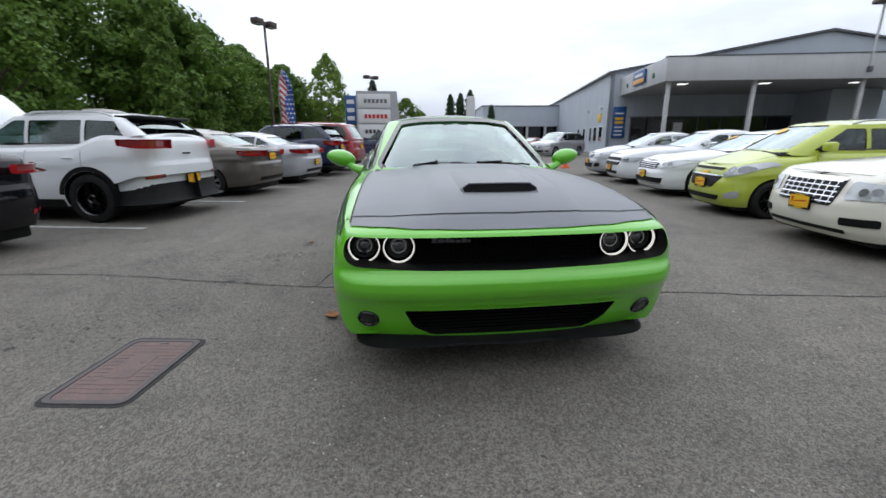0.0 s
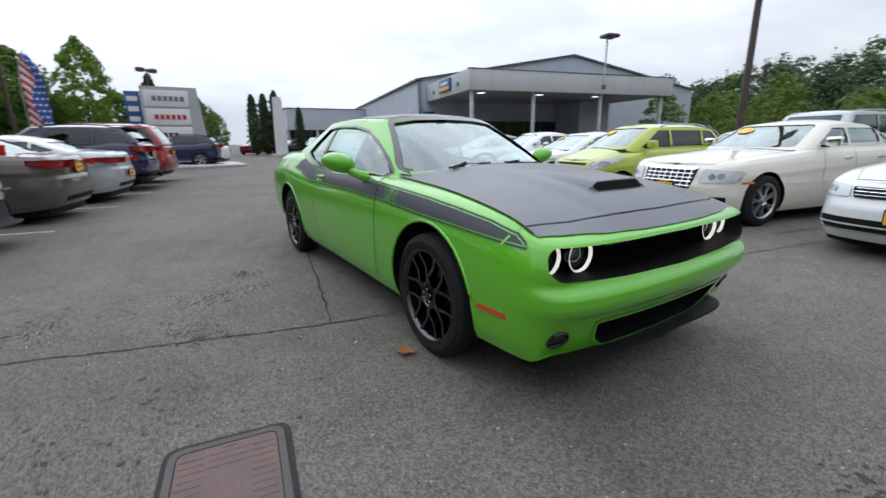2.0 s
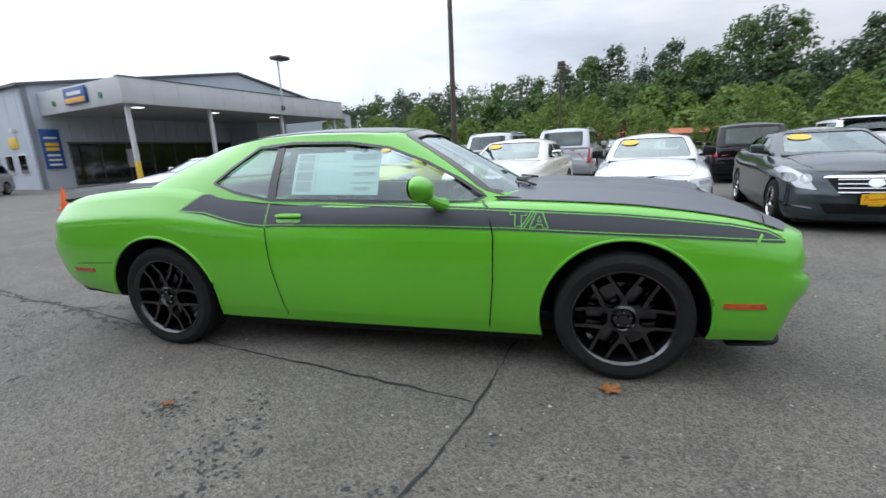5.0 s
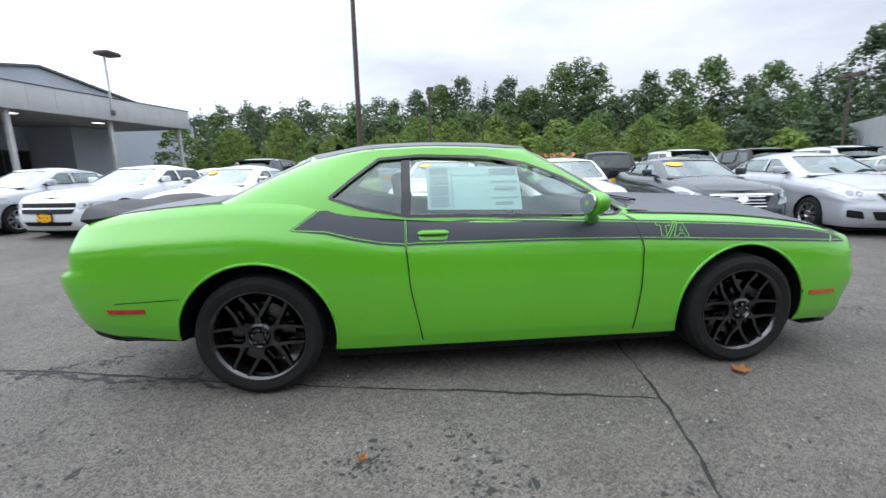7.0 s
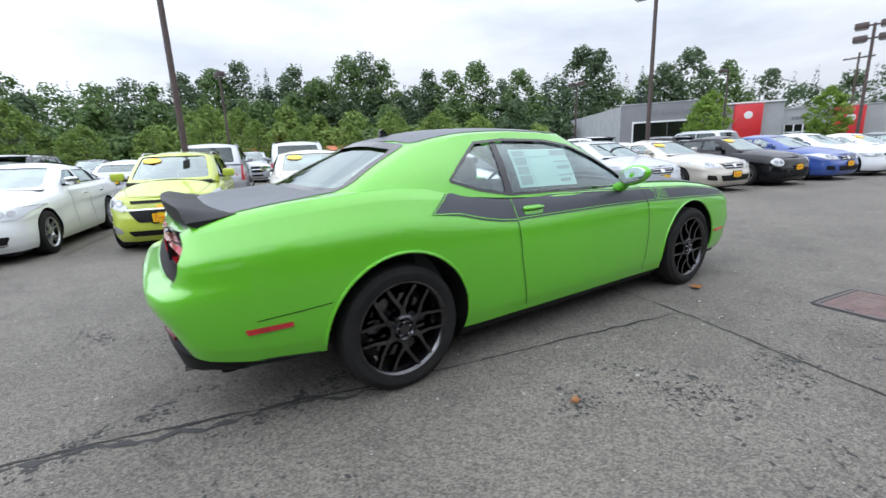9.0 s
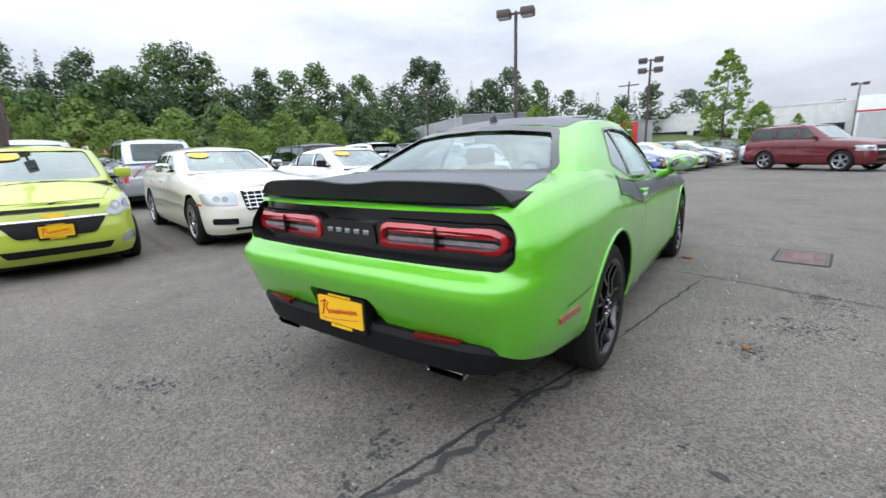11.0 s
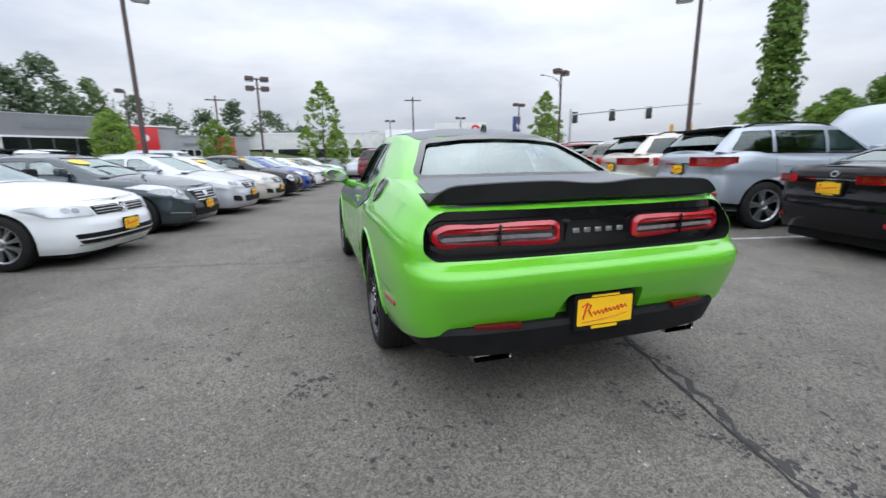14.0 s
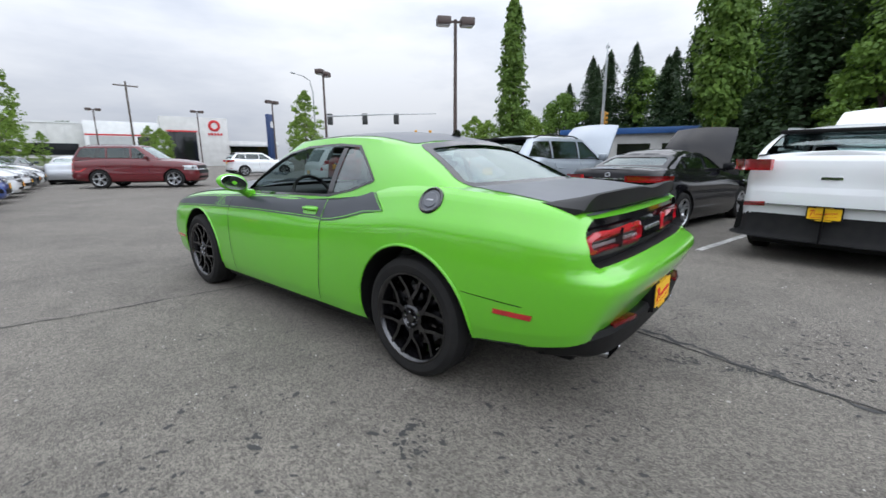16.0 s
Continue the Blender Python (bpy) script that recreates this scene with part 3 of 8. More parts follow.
def blotch(x, y, r, z, seed, stretch=1.0, turn=0.0):
    rng = random.Random(seed)
    bm = bmesh.new()
    k = [rng.uniform(.55, 1.2) for _ in range(28)]
    verts = []
    for i in range(28):
        a = i * math.tau / 28
        q = r * (k[i] + k[i - 1] + k[(i + 1) % 28]) / 3
        px, py = q * math.cos(a) * stretch, q * math.sin(a)
        verts.append(bm.verts.new((x + px * math.cos(turn) - py * math.sin(turn), y + px * math.sin(turn) + py * math.cos(turn), z)))
    bm.faces.new(verts)
    return bm


long_crack = [(.35, 7.2), (.05, 5.6), (-.2, 4.45), (-.36, 3.4), (-.48, 2.8), (-.62, 2.28), (-.77, 1.7), (-.88, 1.13), (-1.0, .45), (-1.15, -.2), (-1.25, -.74)]
cross_crack = [(-7.5, .75), (-5.8, .33), (-4.35, .02), (-3.28, -.18), (-2.63, -.37), (-1.93, -.57), (-1.25, -.75), (-.8, -.84), (.4, -1.02), (1.58, -1.23), (3.18, -1.56), (5.5, -2.0)]
solid("ground_crack_1", ribbon(long_crack, .016, .004, 3, .010), CRACK, "dark jagged joint running along the asphalt", "crack", "structure")
solid("ground_crack_2", ribbon(cross_crack, .013, .004, 4, .010), CRACK, "dark jagged joint running across the asphalt", "crack", "structure")
solid("ground_stain_1", ribbon([(-.86, 1.62), (-.70, 2.25), (-.58, 2.75), (-.46, 3.2), (-.30, 3.75), (-.12, 4.5), (.08, 5.4)], .028, .003, 8, .03, .04, .8), DAMP, "dark damp streak beside the asphalt joint", "stain", "structure")


def spalled(x, y, rx, ry, turn, n, seed):
    """A patch of asphalt from which the fine top has come off in many ragged bits."""
    rng = random.Random(seed)
    bm = bmesh.new()
    for _ in range(2 * n):
        u, v = rng.gauss(0, .62) * rx, rng.gauss(0, .62) * ry
        px, py = x + u * math.cos(turn) - v * math.sin(turn), y + u * math.sin(turn) + v * math.cos(turn)
        r, long, way = rng.uniform(.003, .011) * (1.7 if rng.random() < .1 else 1), rng.uniform(1, 2.2), rng.uniform(0, math.tau)
        ring = []
        for i in range(9):
            a = i * math.tau / 9
            q = r * rng.uniform(.55, 1.25)
            c, d = q * math.cos(a) * long, q * math.sin(a)
            ring.append(bm.verts.new((px + c * math.cos(way) - d * math.sin(way), py + c * math.sin(way) + d * math.cos(way), .0015 + .0015 * rng.random())))
        bm.faces.new(ring)
    bmesh.ops.recalc_face_normals(bm, faces=bm.faces)
    for f in bm.faces:
        if f.normal.z < 0:
            f.normal_flip()
    return bm


for k, (x, y, rx, ry, tu, n) in enumerate(((-1.78, .35, .34, .16, .3, 70), (-1.62, .80, .16, .1, 1.0, 26), (-2.05, -.4, .3, .14, 2.0, 45), (1.15, 3.02, .2, .1, .8, 30), (2.6, -2.9, .9, .3, .2, 90), (3.1, -4.6, 1.0, .4, .1, 90), (-2.9, .3, .5, .2, .4, 60), (-.2, -3.3, .22, .1, 1.1, 30),
                                           (-2.4, -3.1, .2, .1, .2, 24), (-.42, 2.95, .5, .09, 1.9, 80), (-.62, 1.9, .5, .08, 1.8, 70), (1.5, -.05, .3, .1, 0, 16), (.9, 2.5, .6, .4, 0, 40), (1.35, 1.9, .2, .1, .5, 34), (-1.5, 2.4, .8, .5, .4, 60), (-1.0, 3.4, .7, .5, .2, 70), (-2.6, -1.2, 1.0, .5, .1, 80), (.4, -3.9, 1.3, .4, .1, 110), (1.9, 1.2, .8, .6, .3, 70))):
    solid(f"ground_stain_{k + 2}", spalled(x, y, rx, ry, tu, n, k + 20), DAMP, "patch of small dark pits in the asphalt", "stain", "structure")


def bay_line(e, u, length, k):
    bm = bmesh.new()
    n = 24
    rng = random.Random(k)
    rows = [[bm.verts.new((e + length * i / n, u + s * .05 + rng.uniform(-.006, .006), .004)) for s in (-1, 1)] for i in range(n + 1)]
    for a, c in zip(rows, rows[1:]):
        bm.faces.new((a[0], c[0], c[1], a[1]))
    bmesh.ops.recalc_face_normals(bm, faces=bm.faces)
    bmesh.ops.transform(bm, matrix=Matrix.Rotation(radians(-11.5), 4, "Z"), verts=bm.verts)
    solid(f"bay_line_{k}", bm, LINE if e < 0 else FADED, "worn painted bay line on asphalt", "road marking", "structure")


for k in range(9):
    bay_line(-4.42, 1.25 - 2.68 * (k - 4), -5.2, k)
    bay_line(4.6, 2.25 - 2.62 * (k - 4), 5.0, k + 20)


def access_lid():
    lid = thing("access_cover", "rusty rectangular cast iron cover set flush in asphalt", "manhole cover", pose(-2.055, -1.985, 0, 0, 0, -8))
    w, h = .215, .335
    part("surround", prism(rounded([(-w - .022, -h - .02), (w + .02, -h - .022), (w + .03, h + .02), (-w - .02, h + .03)], .07, 4), "z", .0005, .003), CRACK, lid)
    bm = bmesh.new()
    outer = rounded([(-w, -h), (w, -h), (w, h), (-w, h)], .06, 5)
    inner = rounded([(-w + .028, -h + .028), (w - .028, -h + .028), (w - .028, h - .028), (-w + .028, h - .028)], .04, 5)
    loops = [[bm.verts.new((x, y, z)) for x, y in ring] for ring, z in ((outer, 0), (outer, .009), (inner, .009), (inner, .002))]
    for a, c in zip(loops, loops[1:]):
        for i in range(len(a)):
            bm.faces.new((a[i], a[(i + 1) % len(a)], c[(i + 1) % len(a)], c[i]))
    bmesh.ops.recalc_face_normals(bm, faces=bm.faces)
    part("iron_frame", bm, IRONEDGE, lid, "grey iron frame")
    part("plate", prism(rounded([(-w + .032, -h + .032), (w - .032, -h + .032), (w - .032, h - .032), (-w + .032, h - .032)], .036, 5), "z", .001, .0065), IRON, lid)
    for k in range(16):
        y = -h + .05 + .038 * k
        for x0, x1 in ((-w + .045, -.085), (.085, w - .045)):
            if abs(y) < h - .06:
                part("rib", box((x0, y, .006), (x1, y + .010, .0085), .002), IRON, lid)
    for k in range(3):
        for s in (1, -1):
            y = s * (h - .085 - .038 * k)
            part("rib", box((-.075, y, .006), (.075, y + .010, .0085), .002), IRON, lid)
    part("raised_panel", prism(rounded([(-.07, -.11), (.07, -.11), (.07, .14), (-.07, .14)], .02), "z", .006, .0085), IRON, lid)
    part("key_slot", box((.02, .045, .0083), (.05, .053, .0092)), GLOSSBLACK, lid)
    part("key_slot", box((-.02, h - .055, .006), (.03, h - .045, .0092)), GLOSSBLACK, lid)


access_lid()


def dry_leaf(x, y, size, turn, seed):
    rng = random.Random(seed)
    pts = []
    for i in range(30):
        a = i * math.tau / 30
        lobes = .55 + .45 * abs(math.cos(a * 2.5)) ** 1.5
        pts.append((size * lobes * math.cos(a) * rng.uniform(.85, 1.1), size * lobes * math.sin(a) * rng.uniform(.85, 1.1)))
    bm = bmesh.new()
    top = [bm.verts.new((px, py, .012 + .018 * (abs(px) + abs(py)) / size * rng.uniform(.3, 1.0))) for px, py in pts]
    mid = bm.verts.new((0, 0, .008))
    for i in range(30):
        bm.faces.new((mid, top[i], top[(i + 1) % 30]))
    add_tube(bm, [(0, 0, .008), (size * .7, -size * .6, .01), (size * 1.2, -size * .8, .006)], .0015, 5)
    solid("fallen_leaf", bm, DRYLEAF, "dry brown maple leaf on asphalt", "leaf", m=pose(x, y, 0, 0, 0, turn))


dry_leaf(-1.042, -1.409, .062, 20, 1)
dry_leaf(-1.58, .86, .028, 90, 2)


def grit():
    """Loose stone chips on the asphalt near the car."""
    rng = random.Random(11)
    bm = bmesh.new()
    for _ in range(4200):
        a, d = rng.uniform(0, math.tau), 5.2 * math.sqrt(rng.uniform(.02, 1))
        x, y = d * math.cos(a) * .9, 1.35 * d * math.sin(a)
        if abs(x) < 1.0 and abs(y) < 2.5 and rng.random() < .8:
            continue
        s = rng.uniform(.002, .006) * (2.0 if rng.random() < .05 else 1)
        v = [bm.verts.new((x + s * rng.uniform(.6, 1.3) * math.cos(b), y + s * rng.uniform(.6, 1.3) * math.sin(b), .0005)) for b in (0, 1.6, 3.1, 4.7)]
        t = bm.verts.new((x, y, s * rng.uniform(.7, 1.2)))
        for i in range(4):
            bm.faces.new((v[i], v[(i + 1) % 4], t))
    solid("loose_grit", bm, mat("pale stone chips", (.42, .41, .38), .8, second=(.25, .24, .22), size=.05), "pale loose stone chips scattered on asphalt", "gravel", "stuff")


grit()

# ---------------------------------------------------------------- trees
def leaf_quads(centres, normals, sizes, seed):
    """Arrays of bent leaf quads at the given places."""
    rng = np.random.default_rng(seed)
    n = len(centres)
    normals = normals / np.maximum(np.linalg.norm(normals, axis=1), 1e-6)[:, None]
    spin = rng.normal(size=(n, 3))
    u = np.cross(normals, spin)
    u /= np.maximum(np.linalg.norm(u, axis=1), 1e-6)[:, None]
    w = np.cross(normals, u)
    s = sizes[:, None]
    q = np.stack([centres - u * s * .5 - w * s * .35, centres + u * s * .15 - w * s * .5 + normals * s * .12, centres + u * s * .55 + w * s * .3, centres - u * s * .1 + w * s * .5 - normals * s * .10], 1)
    return q.reshape(-1, 3)


def quads_mesh(name, verts, material):
    me = bpy.data.meshes.new(name)
    n = len(verts) // 4
    me.vertices.add(len(verts))
    me.vertices.foreach_set("co", np.asarray(verts, np.float32).ravel())
    me.loops.add(4 * n)
    me.loops.foreach_set("vertex_index", np.arange(4 * n, dtype=np.int32))
    me.polygons.add(n)
    me.polygons.foreach_set("loop_start", np.arange(0, 4 * n, 4, dtype=np.int32))
    me.update(calc_edges=True)
    me.validate()
    me.materials.append(material)
    return me


def crown_points(rng, shape, height, radius, low, n, leaf, puff=1.0):
    """Places, outward ways and sizes of leaves of one crown."""
    if shape == "broad":
        k = max(34, int(n / (20 if puff == 1 and n < 7000 else 95 if puff == 1 else 34)))
        a, t = rng.uniform(0, math.tau, k), rng.uniform(0, 1, k)
        z = low + (height - low) * t
        prof = np.sin(np.clip(.12 + t * .92, 0, 1) * math.pi) ** .6
        d = radius * prof * np.sqrt(rng.uniform(.25, 1, k))
        c = np.stack([d * np.cos(a), d * np.sin(a), z], 1)
        cr = radius * rng.uniform(.17, .33, k) * (puff if puff > 1 else .66 if n < 7000 else 1)
        i = rng.integers(0, k, n)
        way = rng.normal(size=(n, 3))
        way /= np.linalg.norm(way, axis=1)[:, None]
        way[:, 2] = way[:, 2] * .62 + .22
        p = c[i] + way * (cr[i] * rng.uniform(.75, 1.05, n))[:, None]
        return p, way + rng.normal(size=(n, 3)) * .5 + (0, 0, .4), leaf * rng.uniform(.6, 1.3, n)
    if shape == "column":
        t = rng.uniform(0, 1, n)
        a = rng.uniform(0, math.tau, n)
        prof = np.minimum(1, t * 5 + .35) * np.sqrt(np.clip(1.02 - t ** 2.2, 0, 1))
        lump = 1 + .12 * np.sin(a * 3 + t * 17) + .14 * np.sin(a * 5 - t * 43) + .12 * np.sin(a * 2 + t * 71)
        d = radius * prof * lump * rng.uniform(.55, 1.15, n)
        p = np.stack([d * np.cos(a), d * np.sin(a), low + (height - low) * t], 1)
        way = np.stack([np.cos(a), np.sin(a), np.full(n, .5)], 1) + rng.normal(size=(n, 3)) * .5
        return p, way, leaf * rng.uniform(.6, 1.3, n)
    if shape == "pine":
        t = 1 - np.sqrt(rng.uniform(.001, 1, n))
        a = rng.uniform(0, math.tau, n)
        tier = .72 + .28 * np.abs(((t * 9 + .15 * np.sin(a * 3)) % 1) - 1)
        d = radius * (1 - t) ** .9 * tier * np.sqrt(rng.uniform(.15, 1, n)) * (1 + .22 * np.sin(a * 2 + t * 13))
        p = np.stack([d * np.cos(a), d * np.sin(a), low + (height - low) * t], 1)
        return p, np.stack([np.cos(a) * .5, np.sin(a) * .5, np.ones(n)], 1) + rng.normal(size=(n, 3)) * .4, leaf * rng.uniform(.6, 1.2, n) * (1.1 - .6 * t)
    whorls = max(7, int((height - low) / .8))
    level = rng.integers(0, whorls, n)
    t = np.clip((level + rng.normal(size=n) * .34) / whorls, 0, 1)
    arm = rng.integers(0, 7, n)
    a = arm * math.tau / 7 + level * 1.9 + rng.normal(size=n) * .2
    reach = rng.uniform(.08, 1, n)
    lump = 1 + .32 * np.sin(arm * 2.4 + level * 1.3) + .12 * np.sin(level * 4.7)
    d = radius * (1 - t) ** .8 * reach * lump + .04
    p = np.stack([d * np.cos(a), d * np.sin(a), low + (height - low) * t - d * d / radius * .45 + .25 * reach], 1)
    p[:, 2] = np.maximum(p[:, 2], low * .4)
    way = np.stack([np.cos(a) * .4, np.sin(a) * .4, np.ones(n)], 1) + rng.normal(size=(n, 3)) * .45
    return p, way, leaf * rng.uniform(.6, 1.3, n) * (1.1 - .45 * t)


def tree(shape, label, height, radius, low, n, leaf, material, seed, trunk=.14, staked=False):
    rng = np.random.default_rng(seed)
    rr = random.Random(seed)
    ob = thing("tree", label, "tree")
    lean = [(0, 0, 0), (rr.uniform(-.05, .05), rr.uniform(-.05, .05), low * .6 + .3), (rr.uniform(-.15, .15), rr.uniform(-.15, .15), low + (height - low) * .35), (rr.uniform(-.2, .2), rr.uniform(-.2, .2), height * .93)]
    bm = bmesh.new()
    add_tube(bm, lean, [trunk, trunk * .8, trunk * .5, trunk * .12], 9)
    if shape == "broad":
        for k in range(9):
            a = k * 2.4 + rr.uniform(-.3, .3)
            z0 = low * .8 + (height - low) * (.05 + .06 * k)
            r1 = radius * rr.uniform(.55, .85)
            add_tube(bm, [(0, 0, z0), (r1 * .5 * math.cos(a), r1 * .5 * math.sin(a), z0 + radius * .35), (r1 * math.cos(a), r1 * math.sin(a), z0 + radius * .7)], [trunk * .42, trunk * .25, trunk * .07], 6)
    part("trunk", bm, BARK, ob)
    p, way, s = crown_points(rng, shape, height, radius, low, n, leaf)
    crown = new("crown", quads_mesh("crown", leaf_quads(p, way, s, seed), material))
    crown.parent = ob
    if staked:
        part("stake", box((.16, -.04, 0), (.24, .04, 2.6), .01), SAFETY, ob, "yellow timber stake")
    return ob


def plant(ob, x, y, turn=0.0, size=1.0, label=""):
    c = copy_thing(ob, Matrix.Identity(4))
    c.matrix_world = pose(x, y, 0, 0, 0, turn) @ Matrix.Scale(size, 4)
    return tagged(c, label) if label else c


broad_a = tree("broad", "tall leafy deciduous tree behind the parked cars", 11.5, 3.9, 2.2, 20000, .15, LEAF_MID, 1, .22)
broad_b = tree("broad", "leafy deciduous tree with a rounded crown", 9.5, 3.4, 1.8, 9000, .24, LEAF_MID, 2, .19)
broad_c = tree("broad", "light green deciduous tree beside the lot", 8.5, 2.6, 1.6, 5500, .24, LEAF_LIGHT, 3, .15)
young = tree("broad", "thin young tree with open light green crown", 7.4, 1.5, 1.9, 3200, .15, LEAF_LIGHT, 4, .09)
column_a = tree("column", "narrow columnar tree beside the parked cars", 8.2, .60, 1.0, 9000, .12, LEAF_COLUMN, 5, .12)
column_s = tree("column", "narrow columnar tree tied to a yellow stake", 9.4, .60, 2.0, 14000, .11, LEAF_COLUMN, 6, .11, True)
column_d = tree("column", "dark narrow cypress behind the sign", 8.5, .85, .3, 5000, .2, LEAF_DARK, 7, .14)
conifer = tree("conifer", "dark tall conifer with drooping branches", 16, 3.6, .8, 13000, .26, LEAF_DARK, 8, .24)
conifer_b = tree("conifer", "dark conifer with a pointed top", 12, 3.0, .6, 10000, .25, LEAF_DARK, 9, .2)
shrub = tree("broad", "leafy rounded tree at the edge of the lot", 7.0, 2.6, .3, 5200, .19, LEAF_BUSH, 31, .12)
for ob, x, y, turn, size in ((shrub, 52, -6, 0, 1.0), (broad_a, -19.5, 18.0, 0, 1.1), (broad_b, -14.5, 25.0, 40, 1.0), (broad_c, -7.6, 46.0, 0, .6), (young, .2, -31.8, 0, .96), (column_a, -13.8, -6.9, 0, .93), (column_s, -11.2, 1.05, 0, 1.0), (column_d, 6.4, 46, 0, .72), (conifer, -39.5, -9.9, 0, .7), (conifer_b, -43.0, -17.6, 0, .75)):
    ob.matrix_world = pose(x, y, 0, 0, 0, turn) @ Matrix.Scale(size, 4)
# western belt; trees in its unseen stretch are added to fill reflections
for k, (x, y, s) in enumerate(((-21, 13, 1.15), (-18.5, 21.5, 1.05), (-23, 9, 1.2), (-12.9, 23.4, .88), (-22.5, 24, 1.2), (-12.8, 27.9, .85), (-31, 3.5, 1.2), (-33.5, .5, .95), (-33, 6, 1.3), (-12.4, 32.2, .80), (-19.5, 33, 1.1), (-11.9, 36.4, .78), (-17, 30, .95), (-40.5, -9.4, .92))):
    plant((broad_a, broad_b)[k % 2], x, y, 67 * k, s * (.83 if k % 2 == 0 and k in (12,) else 1))
plant(column_a, -9.9, 16.0, 50, .95, "narrow columnar tree behind the white crossover")
plant(broad_c, -6.3, 39.4, 90, 1.0, "light green oval tree at the far end of the lot").scale = (.72, .72, 1.02)
for k, (x, y, s) in enumerate(((-34.7, -4.2, .66), (-36.3, -6.4, .76), (-36, 3, 1.2), (-43.9, -20.2, .62), (-34, 9, 1.25), (-29, -.6, .92), (-40.3, -13.6, .62), (-29, 10, 1.2), (-25.5, 2.5, .85), (-27, 4.8, .9), (-37.6, .6, .95), (-24.5, 6.5, .95), (-38.0, -11.6, .66), (-38.6, -6.4, .84), (-42.0, -14.8, .7))):
    plant((conifer, conifer_b)[k % 2], x, y, 41 * k, s)
for k, (x, y, s) in enumerate(((-27.5, -13.5, .5), (-37.3, -15.5, .72), (-39.5, -3.6, .95), (-21.5, 5, .62), (-37, -24, .6), (-13.6, 12.5, .6), (-40, -28, .7), (-45, -24, .7), (-10.6, 40.7, .85), (-9.6, 43.0, .68), (-33, -18, .55))):
    plant((broad_c, broad_b)[k % 2], x, y, 30 * k, s)
# north
for x, y, s in ((7.6, 46.4, .74), (8.7, 46.2, .78), (11.4, 47, .6), (-2.2, 44, .85)):
    plant(column_d, x, y, 20 * x, s)
for k, (x, y, s) in enumerate(((1.5, 50, .6), (-1.0, 52, .62), (-10.5, 40, .8), (-12.5, 35, .7), (-5, 48, .6), (3.5, 53, .55), (-15, 42, 1.0))):
    plant((broad_b, broad_c)[k % 2], x, y, 55 * k, s)
# south and east of the lot
for k, (x, y, s) in enumerate(((16.3, -37.0, .58), (10.7, -46.8, .64), (1.5, -41, .62), (18.5, -43, .7), (-2.0, -52, .6), (-12.5, -50, .62), (-27, -44, .75), (-17.5, -63, .6), (-6, -66, .6))):
    plant((broad_c, young)[k % 3 == 2], x, y, 35 * k, s)
plant(young, -18.9, -30.6, 80, .92)
for k in range(18):
    a = radians(62 + 4.0 * k + 3 * math.sin(k * 2.1))
    d = 41 + 6 * math.sin(k * 1.7)
    plant(shrub, d * math.sin(a), d * math.cos(a), 77 * k, (.75, .68, .6, .74)[k % 4] * (1 + .15 * math.sin(k)))


red_tree = tree("broad", "dark red leafed tree at the foot of the slope", 3.4, 2.1, .3, 2600, .16, LEAF_RED, 44, .1)
red_tree.matrix_world = pose(49.0, -9.0, 0)


